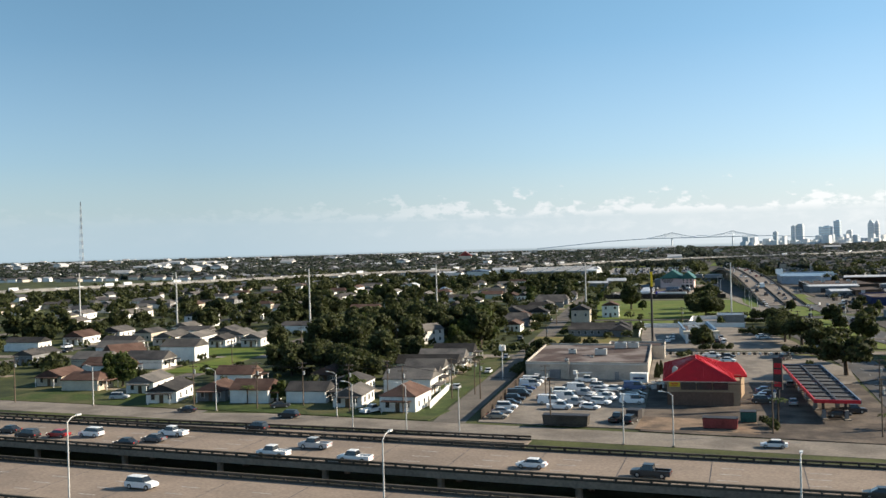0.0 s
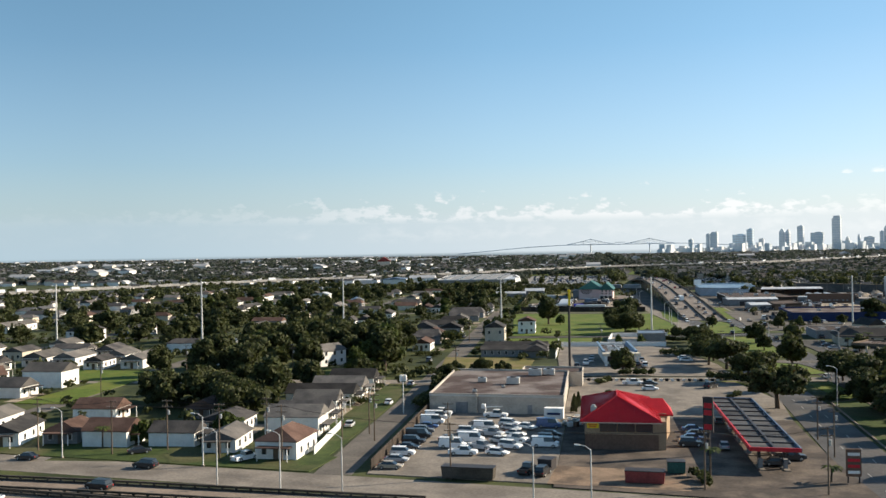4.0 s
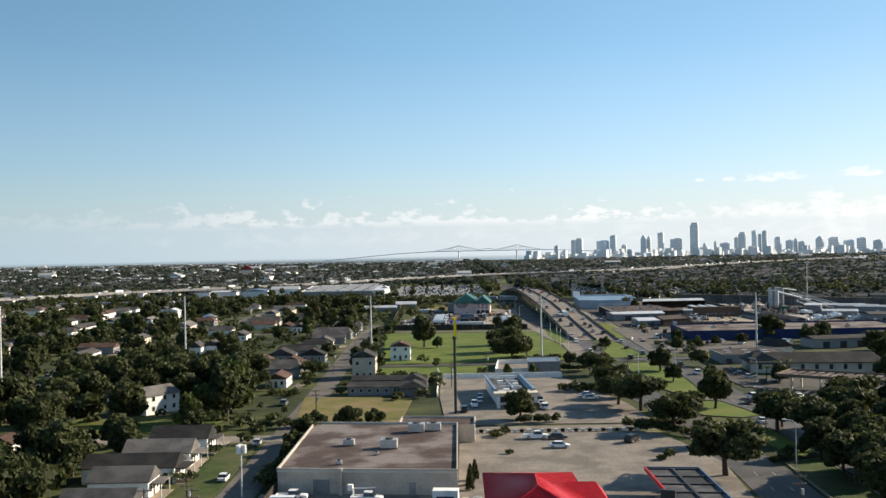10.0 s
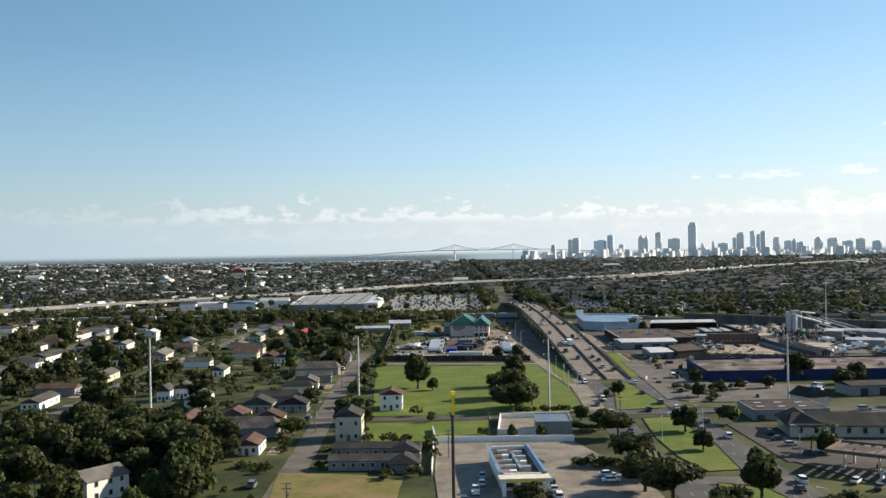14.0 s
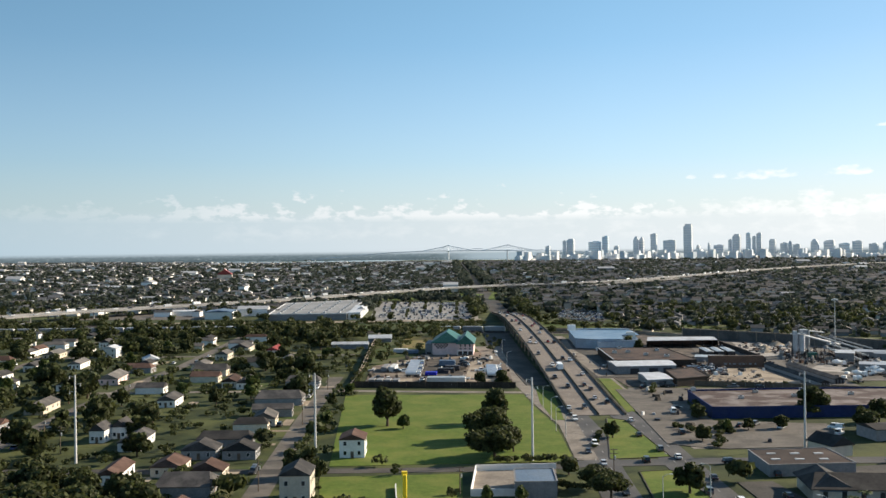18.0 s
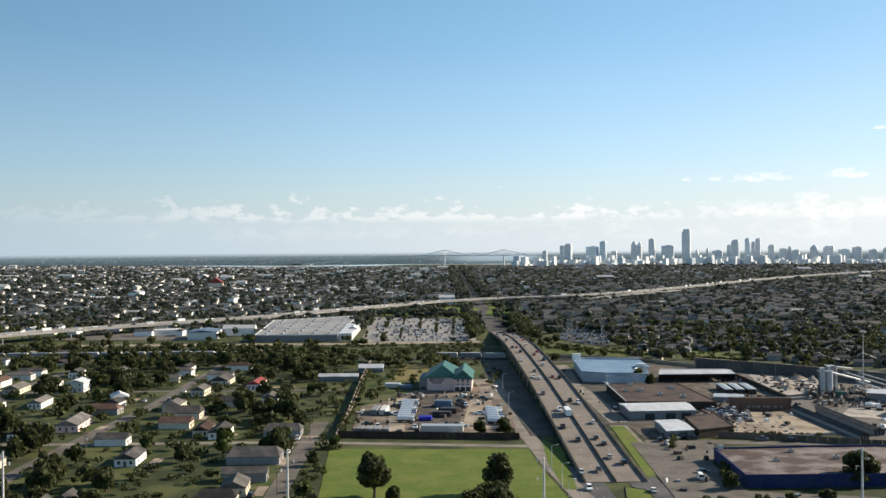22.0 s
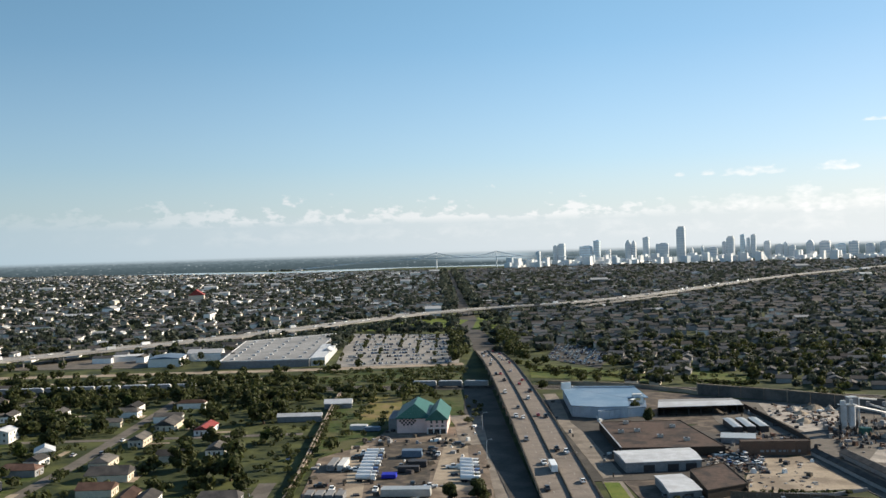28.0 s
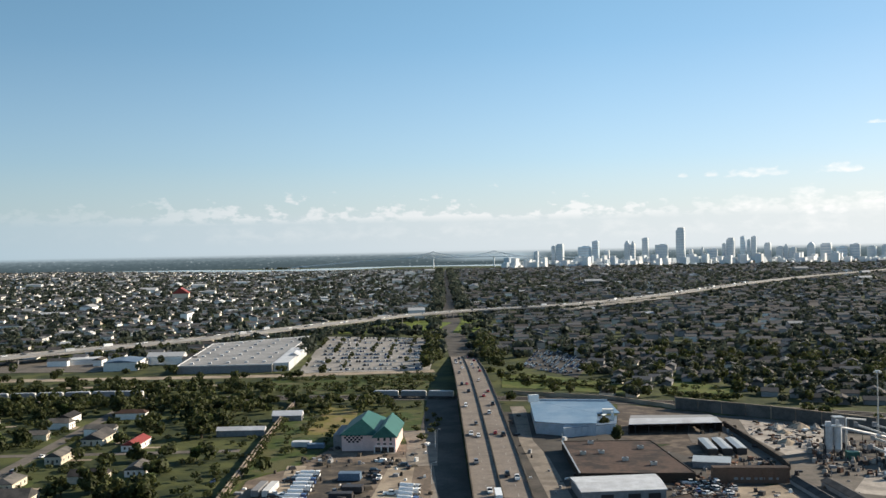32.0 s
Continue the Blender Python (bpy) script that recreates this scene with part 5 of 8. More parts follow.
wagon = hopper()
first = True
for y_off, d0, d1 in ((5, 10, 300), (-1, 455, 500)):
    d = d0
    line = [(x, y + y_off) for x, y in RAIL]
    while d < d1:
        x, y, rz = on_line(line, d)
        if first:
            wagon.matrix_basis, first = pose(x, y, 0.3, 0, 0, rz), False
        else:
            copy_thing(wagon, pose(x, y, 0.3, 0, 0, rz))
        d += 17.4

# ---- steel transmission poles ----
def mast(x, y, h):
    t = thing("power_pole", "tall pale steel power pole with short insulator arms", "power pole", x, y, 0, TURN, "steel power poles")
    part("pole", Geo().tube((0, 0, 0), (0, 0, h), 0.42, 0.24, 12), STEEL, t)
    for k, z in enumerate((h - 0.8, h - 3.2, h - 5.6)):
        s = 1 if k % 2 else -1
        part("arm", Geo().tube((0, 0, z), (s * 1.7, 0, z + 0.4), 0.10, 0.06, 6), GALV, t)
        part("insulator", Geo().tube((s * 1.7, 0, z - 0.5), (s * 1.7, 0, z + 0.4), 0.12, n=8), WHITE, t)
    return t


MASTS = [(-42, 234.3, 27), (27.2, 237.4, 26), (-115, 217, 28), (-141, 134, 29), (-222, 147, 28), (114, 267, 25), (-298, 165, 28), (204, 300, 26), (235, 540, 24)]
for x, y, h in MASTS:
    mast(x, y, h)
t = thing("radio_mast", "tall slender grey lattice radio mast", "mast", -1468, 1450, 0, 0)
for k in range(18):
    z0, z1, r0, r1 = k * 8.6, (k + 1) * 8.6, 6.0 - 0.3 * k, 6.0 - 0.3 * (k + 1)
    g = Geo()
    for a in range(3):
        c0, s0 = math.cos(a * 2.094), math.sin(a * 2.094)
        c1, s1 = math.cos((a + 1) * 2.094), math.sin((a + 1) * 2.094)
        g.tube((r0 * c0, r0 * s0, z0), (r1 * c0, r1 * s0, z1), 0.35, n=5).tube((r0 * c0, r0 * s0, z0), (r1 * c1, r1 * s1, z1), 0.2, n=4).tube((r1 * c0, r1 * s0, z1), (r1 * c1, r1 * s1, z1), 0.2, n=4)
    part("section", g, GREYWALL if k % 2 else STEEL, t)

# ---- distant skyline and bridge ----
# tower and bridge colours are paled: distance haze is put into them
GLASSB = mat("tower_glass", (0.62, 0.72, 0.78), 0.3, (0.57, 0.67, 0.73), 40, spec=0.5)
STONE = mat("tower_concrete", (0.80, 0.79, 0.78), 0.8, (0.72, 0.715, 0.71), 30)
DARKT_HAZED = mat("tower_hazed_dark_stone", (0.66, 0.69, 0.70), 0.6, (0.60, 0.63, 0.64), 30)
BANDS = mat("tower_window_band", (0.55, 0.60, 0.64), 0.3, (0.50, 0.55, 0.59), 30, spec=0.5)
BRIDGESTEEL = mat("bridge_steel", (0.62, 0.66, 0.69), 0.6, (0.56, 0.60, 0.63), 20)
# west edge, east edge, height, facing (0 glass, 1 pale concrete, 2 dark stone paled by painted haze), crown (0 flat, 1
# stepped, 2 peaked)
TOWERS = [(-238, -214, 63, 2, 0), (-156, -137, 88, 2, 0), (-136, -96, 98, 2, 1), (-36, 31, 82, 0, 0), (32, 66, 107, 0, 0), (86, 113, 63, 1, 1), (178, 206, 106, 2, 2), (207, 230, 103, 1, 2), (259, 291, 116, 2, 0), (315, 380, 85, 2, 0), (411, 455, 162, 2, 1), (470, 489, 65, 1, 2), (522, 535, 74, 2, 2), (547, 599, 60, 1, 0), (616, 634, 85, 2, 0), (635, 673, 111, 2, 1), (696, 719, 115, 0, 0), (724, 742, 99, 2, 0), (743, 768, 114, 2, 0), (800, 832, 86, 2, 1), (850, 884, 67, 2, 0), (885, 905, 78, 2, 2), (906, 940, 60, 2, 0), (985, 1022, 84, 2, 2), (1041, 1094, 79, 1, 1), (1106, 1160, 62, 0, 0), (1167, 1214, 72, 1, 0), (1240, 1282, 60, 2, 0), (1300, 1350, 70, 2, 1), (1372, 1410, 82, 0, 0), (1450, 1500, 58, 1, 0)]
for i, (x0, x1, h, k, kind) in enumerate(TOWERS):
    t = thing("office_tower", ("blue glass office tower in the far skyline", "pale concrete tower block in the far skyline", "dark stone office tower in the far skyline, paled by painted haze")[k], "tower", (x0 + x1) / 2, 4700, 0, (-26, -14, -20, -30)[i % 4], "skyline towers")
    body = (GLASSB, STONE, DARKT_HAZED)[k]
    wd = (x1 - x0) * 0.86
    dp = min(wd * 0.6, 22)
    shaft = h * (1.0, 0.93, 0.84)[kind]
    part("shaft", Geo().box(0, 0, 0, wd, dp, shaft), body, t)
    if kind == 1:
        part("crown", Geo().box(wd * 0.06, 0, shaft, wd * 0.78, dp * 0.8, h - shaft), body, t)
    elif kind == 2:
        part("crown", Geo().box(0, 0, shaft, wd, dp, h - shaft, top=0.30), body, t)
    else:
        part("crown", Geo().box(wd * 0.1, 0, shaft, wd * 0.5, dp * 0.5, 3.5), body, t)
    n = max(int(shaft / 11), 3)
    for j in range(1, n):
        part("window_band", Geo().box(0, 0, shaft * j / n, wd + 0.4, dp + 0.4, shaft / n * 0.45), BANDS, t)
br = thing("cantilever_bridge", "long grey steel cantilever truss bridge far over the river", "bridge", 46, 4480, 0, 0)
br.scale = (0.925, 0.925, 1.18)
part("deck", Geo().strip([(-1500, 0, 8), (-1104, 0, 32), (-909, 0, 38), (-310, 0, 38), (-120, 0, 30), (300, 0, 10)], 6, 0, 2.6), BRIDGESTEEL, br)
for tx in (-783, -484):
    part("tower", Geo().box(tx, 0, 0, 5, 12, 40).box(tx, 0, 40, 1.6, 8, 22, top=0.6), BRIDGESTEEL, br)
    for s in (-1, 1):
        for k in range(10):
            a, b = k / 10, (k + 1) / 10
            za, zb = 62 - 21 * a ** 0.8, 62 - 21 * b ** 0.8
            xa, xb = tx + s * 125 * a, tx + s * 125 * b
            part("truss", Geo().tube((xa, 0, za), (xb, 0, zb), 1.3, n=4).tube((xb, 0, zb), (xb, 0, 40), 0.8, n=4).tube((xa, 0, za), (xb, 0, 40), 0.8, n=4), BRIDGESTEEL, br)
part("centre_truss", Geo().strip([(-660, 0, 46), (-607, 0, 46)], 1, 0, 2), BRIDGESTEEL, br)

rs = random.Random(17)
g = Geo()
for k in range(340):
    x, y = rs.uniform(-330, 1500), rs.uniform(4150, 4640)
    wd, h = rs.uniform(12, 34), rs.uniform(9, 24) if rs.random() < 0.75 else rs.uniform(22, 44)
    m = rs.choice((0, 0, 1, 2))
    g.box(x, y, 0, wd, rs.uniform(14, 30), h, rs.choice((-34, -28, -22)), m)
    for j in range(1, int(h / 5)):
        g.box(x, y, j * 5 - 1.5, wd * 0.8, 13, 1.4, -28, 1)
me = g.mesh("downtown_blocks", [STONE, DARKT_HAZED, BANDS])
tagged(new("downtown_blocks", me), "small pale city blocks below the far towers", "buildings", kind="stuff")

# ---- floodwall beyond the works yards ----
DARKCON = mat("dark_stained_concrete", (0.105, 0.100, 0.095), 0.95, (0.08, 0.076, 0.072), 2.5, (0.13, 0.12, 0.11), 12, spec=0.1)
fw = thing("floodwall", "long grey concrete floodwall with a pale coping", "wall")
FLOOD = [(104, 655, 6.6), (151, 626, 6.6), (195, 593, 6.6), (260, 540, 6.6), (340, 470, 6.6)]
for a, b in zip(FLOOD, FLOOD[1:]):
    n = int(math.dist(a, b) / 12)
    for k in range(n):
        p, r = Vector(a).lerp(Vector(b), k / n), Vector(a).lerp(Vector(b), (k + 0.985) / n)
        panel = part("panel", Geo().strip([p[:2], r[:2]], 0.35, -0.1, 6.4), DARKCON, fw)
        part("coping", Geo().strip([p[:2], r[:2]], 0.5, 6.4, 6.8), SAND, panel)
    part("pier", Geo().box(a[0], a[1], 0, 0.8, 0.8, 7.2, -35), SAND, fw)
lw = thing("trackside_wall", "low pale concrete trackside wall", "wall")
for a, b in zip([(8, 706), (64, 690), (98, 662)], [(64, 690), (98, 662), (104, 655)]):
    part("panel", Geo().strip([a, b], 0.5, 0, 2.4), SAND, lw)
# long sheds, fence and clutter round the sand lot
for x, y, sx, sy, h, rz, rm, lab in ((143.0, 446, 4.0, 74, 2.2, 11.2, SHINGLE, "long narrow dark-roofed storage shed"), (153, 450, 5, 60, 2.4, 11.2, SHINGLE, "long narrow dark-roofed storage shed"), (214, 430, 40, 16, 5.0, 8, SHINGLE, "dark-roofed workshop behind a yard"), (222, 395, 34, 14, 4.6, 10, SHINGLE_B, "brown-roofed workshop behind a yard"), (206, 360, 24, 30, 5.0, 10, ROOFTAR, "tar-roofed workshop beside the warehouse"), (150, 290, 26, 12, 4.0, 18, SHINGLE, "grey-roofed store behind the shops"), (182, 312, 30, 12, 4.2, 12, SHINGLE, "grey-roofed store behind the shops")):
    s = thing("long_shed", lab, "shed", x, y, 0.1, rz)
    part("wall", Geo().box(0, 0, 0, sx, sy, h), GREYWALL if rm is not SHINGLE_B else BRICK, s)
    a = sx < sy
    part("roof", Geo().gable(0, 0, h, min(sx, sy), max(sx, sy), 1.0, 0 if a else 90, 0, 0.4, 0.18), rm, s)
    for k in range(3):
        part("door", Geo().box(-sx / 2 + sx * (0.2 + 0.3 * k), -sy / 2 - 0.04, 0, min(3.0, sx * 0.2), 0.12, 2.8), DARKSTEEL, s)
sf = thing("lot_wall", "dark board wall along a bare sand lot", "fence")
for a, b in zip([(91, 409), (114, 406), (150, 398), (190, 392)], [(114, 406), (150, 398), (190, 392), (230, 384)]):
    n = int(math.dist(a, b) / 4)
    for k in range(n):
        p, r = Vector(a).lerp(Vector(b), k / n), Vector(a).lerp(Vector(b), (k + 0.97) / n)
        part("board_panel", Geo().strip([p, r], 0.1, 0, 2.6), TIMBER, sf)
rr = random.Random(8)
for k in range(5):
    x, y = ((150, 585), (160, 600), (147, 560), (176, 470), (188, 500))[k]
    hp = thing("gravel_mound", "conical mound of pale gravel in a works yard", "mound", x, y, 0.2, 0, "gravel heaps")
    g = Geo()
    n, rad = 16, rr.uniform(3.5, 6)
    ring = [[(math.cos(6.2832 * i / n) * rad * f * rr.uniform(0.85, 1.12), math.sin(6.2832 * i / n) * rad * f * rr.uniform(0.85, 1.12), rad * 0.5 * (1 - f) * rr.uniform(0.9, 1.1)) for i in range(n)] for f in (1.0, 0.66, 0.33)]
    vs = [p for q_ in ring for p in q_] + [(0, 0, rad * 0.5)]
    fs = [(j * n + i, j * n + (i + 1) % n, (j + 1) * n + (i + 1) % n, (j + 1) * n + i) for j in range(2) for i in range(n)] + [(2 * n + i, 2 * n + (i + 1) % n, 3 * n) for i in range(n)]
    part("mound", g.add(vs, fs), SAND, hp)

# loose clutter of the yards
rr = random.Random(31)
g = Geo()
for poly, n in ((LOTS["impound_yard"][0], 130), (LOTS["silo_yard"][0], 170), (LOTS["shop_yard"][0], 60), (LOTS["warehouse_street"][0], 40), (LOTS["warehouse_apron"][0], 70), ([(-70, 500), (-18, 500), (-18, 512), (-70, 512)], 30), (LOTS["sand_lot"][0], 14)):
    x0, x1 = min(p[0] for p in poly), max(p[0] for p in poly)
    y0, y1 = min(p[1] for p in poly), max(p[1] for p in poly)
    k = 0
    while k < n:
        x, y = rr.uniform(x0, x1), rr.uniform(y0, y1)
        k += 1
        area = [(poly[i], poly[(i + 1) % len(poly)]) for i in range(len(poly))]
        odd = sum(1 for (ax, ay), (bx, by) in area if (ay > y) != (by > y) and x < (bx - ax) * (y - ay) / (by - ay) + ax)
        if odd % 2:
            s = rr.uniform(0.6, 2.6)
            g.box(x, y, 0.15, s, s * rr.uniform(0.4, 1.6), rr.uniform(0.4, 1.9), rr.uniform(0, 180), rr.choice((0, 0, 0, 1, 1, 2, 3)), rr.uniform(0.6, 1.0))
tagged(new("yard_clutter", g.mesh("yard_clutter", [DARKSTEEL, BARRIER, GREYWALL, WHITE])), "pallets, drums and scrap strewn over the yards", "clutter", kind="stuff")

# ---- trees ----
def crown_mesh(name, seed, rx, rz, n, leaf_size, material, lobes=15):
    """Uneven crown of leaf clumps gathered in lobes; returns a mesh around the origin."""
    r = np.random.RandomState(seed)
    cen = r.normal(size=(lobes, 3))
    cen /= np.linalg.norm(cen, axis=1)[:, None]
    cen *= (0.45 + 0.33 * r.rand(lobes))[:, None]
    cen[0] = (0, 0, 0)
    rad = 0.24 + 0.20 * r.rand(lobes)
    rad[0] = 0.45
    which = r.randint(0, lobes, n)
    d = r.normal(size=(n, 3))
    d /= np.linalg.norm(d, axis=1)[:, None]
    p = cen[which] + d * (rad[which] * (0.62 + 0.48 * r.rand(n) ** 1.5))[:, None]
    p[:, 2] = np.where(p[:, 2] < -0.55, -0.55 + 0.1 * r.rand(n), p[:, 2])
    p = p * np.array((rx, rx, rz))
    nrm = d + 0.7 * r.normal(size=(n, 3))
    nrm /= np.linalg.norm(nrm, axis=1)[:, None]
    u = np.cross(nrm, r.normal(size=(n, 3)))
    u /= np.linalg.norm(u, axis=1)[:, None]
    w = np.cross(nrm, u)
    s = leaf_size * (0.6 + 0.8 * r.rand(n))[:, None]
    quad = np.stack([p - u * s - w * s * 0.6, p + u * s * 0.8 - w * s, p + u * s + w * s * 0.7, p - u * s * 0.7 + w * s], axis=1)
    quad[:, 2] += nrm * s * 0.35
    me = bpy.data.meshes.new(name)
    me.from_pydata(quad.reshape(-1, 3).tolist(), [], [tuple(range(4 * i, 4 * i + 4)) for i in range(n)])
    me.materials.append(material)
    return me


def trunk_geo(h, r, seed, limbs=5, spread=2.4, rise=2.6):
    q = random.Random(seed)
    g = Geo().tube((0, 0, -0.2), (q.uniform(-0.2, 0.2), q.uniform(-0.2, 0.2), h), r, r * 0.7, 8)
    for i in range(limbs):
        a = 2 * math.pi * i / limbs + q.uniform(-0.4, 0.4)
        e = (math.cos(a) * spread * q.uniform(0.6, 1), math.sin(a) * spread * q.uniform(0.6, 1), h + rise * q.uniform(0.6, 1.1))
        g.tube((0, 0, h * 0.92), e, r * 0.5, r * 0.16, 6)
    return g


# prototypes: crown width, crown height, trunk height, leaf material
KINDS = [("oak", 5.4, 4.4, 2.0, LEAF, 4200), ("oak", 6.4, 4.6, 2.2, LEAF, 5200), ("elm", 3.7, 4.4, 1.8, LEAF_B, 3000), ("oak", 4.5, 5.2, 2.0, LEAF, 3800), ("elm", 2.6, 2.9, 1.6, LEAF_B, 1800), ("oak", 3.3, 3.1, 1.7, LEAF, 2200), ("live_oak", 6.2, 3.3, 3.4, LEAF, 4400)]
PROTO = [(crown_mesh("crown", 11 + i, rx, rz, int(n * 0.9), 0.34 if i < 6 else 0.305, m, 15 if i < 6 else 19), trunk_geo(th, 0.18 + rx * 0.045, i, 5, rx * 0.5, rz * 0.6).mesh("trunk", [BARK]), th + rz * 0.58, m) for i, (k, rx, rz, th, m, n) in enumerate(KINDS)]
PROTO_FAR = [(crown_mesh("crown", 31 + i, rx, rz, int(n * 0.30), 0.58, m), PROTO[i][1], PROTO[i][2], m) for i, (k, rx, rz, th, m, n) in enumerate(KINDS)]
TREES = []


def tree(x, y, k=0, s=1.0, label="", far=False):
    crown, trunk, zc, m = (PROTO_FAR if far else PROTO)[k]
    q = random.Random(len(TREES))
    e = thing("tree", label or ("dense dark green oak tree with a broad crown" if m is LEAF else "lighter green leafy tree with an open crown"), "tree", x, y, 0, q.uniform(0, 360))
    e.scale = (s * q.uniform(0.92, 1.08), s * q.uniform(0.92, 1.08), s)
    t = new("trunk", trunk)
    t.parent = e
    c = new("crown", crown)
    c.parent = e
    c.location = (0, 0, zc)
    TREES.append((x, y))
    return e


def far_trees(name, pts, seed, leaf_size, per, label, material):
    """Joined far trees: each a short trunk and a loose lobed cluster of leaf clumps; pts of (x, y, radius, height)."""
    r = np.random.RandomState(seed)
    P = np.array(pts)
    n = len(P)
    d = r.normal(size=(n, per, 3))
    d /= np.linalg.norm(d, axis=2)[:, :, None]
    rad = P[:, 2][:, None]
    k = 0.55 + 0.5 * r.rand(n, per)
    off = d * k[:, :, None]
    off[:, :, 0] *= rad * (0.8 + 0.4 * r.rand(n, 1))
    off[:, :, 1] *= rad * (0.8 + 0.4 * r.rand(n, 1))
    hh = P[:, 3][:, None]
    off[:, :, 2] = off[:, :, 2] * hh * 0.34 + hh * 0.60
    p = off
    p[:, :, 0] += P[:, 0][:, None]
    p[:, :, 1] += P[:, 1][:, None]
    p[:, :, 2] = np.maximum(p[:, :, 2], 0.4)
    p = p.reshape(-1, 3)
    m = len(p)
    nrm = d.reshape(-1, 3) + 0.6 * r.normal(size=(m, 3))
    nrm /= np.linalg.norm(nrm, axis=1)[:, None]
    u = np.cross(nrm, r.normal(size=(m, 3)))
    u /= np.linalg.norm(u, axis=1)[:, None]
    w = np.cross(nrm, u)
    s = (leaf_size * (0.6 + 0.8 * r.rand(m)) * np.repeat(P[:, 2] / 4.0, per) ** 0.5)[:, None]
    quad = np.stack([p - u * s - w * s * 0.6, p + u * s * 0.8 - w * s, p + u * s + w * s * 0.7, p - u * s * 0.7 + w * s], axis=1).reshape(-1, 3)
    me = bpy.data.meshes.new(name)
    me.vertices.add(4 * m)
    me.vertices.foreach_set("co", quad.ravel())
    me.loops.add(4 * m)
    me.loops.foreach_set("vertex_index", np.arange(4 * m))
    me.polygons.add(m)
    me.polygons.foreach_set("loop_start", np.arange(0, 4 * m, 4))
    me.update(calc_edges=True)
    me.materials.append(material)
    return tagged(new(name, me), label, "trees", kind="stuff")


# ---- where things may stand ----
def near_line(x, y, pts, d):
    for a, b in zip(pts, pts[1:]):
        ax, ay, bx, by = a[0], a[1], b[0], b[1]
        L = (bx - ax) ** 2 + (by - ay) ** 2
        t = max(0, min(1, ((x - ax) * (bx - ax) + (y - ay) * (by - ay)) / L))
        if (x - ax - t * (bx - ax)) ** 2 + (y - ay - t * (by - ay)) ** 2 < d * d:
            return True
    return False


def inside(x, y, poly):
    c = False
    for (x0, y0), (x1, y1) in zip(poly, poly[1:] + poly[:1]):
        if (y0 > y) != (y1 > y) and x < (x1 - x0) * (y - y0) / (y1 - y0) + x0:
            c = not c
    return c


OVER = [(deck_x(y), y) for y in range(340, 930, 40)]
INTER = [(-700, 60), (-650, 250), (-605, 430), (-545, 625), (-464, 815), (-404, 906), (-332, 1010), (-256, 1165), (-183, 1310), (-108, 1405), (-1, 1485), (82, 1595), (183, 1785), (368, 2190), (560, 2560), (900, 3100)]
BLOCKS = [p for p, *_ in LOTS.values()] + [p for k, (p, _) in LAWNS.items() if k not in ("verge_west", "lone_house_plot")] + [SHOP, BIG]
BLOCKS += [[(80, 310), (200, 330), (200, 400), (86, 400)], [(30, 400), (150, 400), (150, 560), (30, 560)], [(5, 560), (130, 560), (130, 668), (5, 668)], [(92, 140), (160, 160), (160, 270), (86, 265)], [(-340, 800), (-300, 800), (-300, 860), (-340, 860)], [(-80, 515), (-10, 515), (-10, 570), (-80, 570)]]


def free(x, y, d):
    if -150 < y < -46 and abs(x) < 500:
        return False
    for pts, half, *_ in ROADS.values():
        if near_line(x, y, pts, half + d):
            return False
    if near_line(x, y, OVER, 11 + d) or near_line(x, y, INTER, 15 + d) or near_line(x, y, RAIL, 9 + d) or near_line(x, y, BWALL, 4 + d):
        return False
    return not any(inside(x, y, b) for b in BLOCKS)


# ---- houses ----
HOUSES = []


def wet(x, y):
    """On or close before the river."""
    return (-3600 < x < -1300 and abs(y - (4320 - 0.5 * (x + 1300))) < 330) or (-1400 < x < -180 and 4080 < y < 5250) or (-1050 < x < -300 and 5100 < y < 6900)


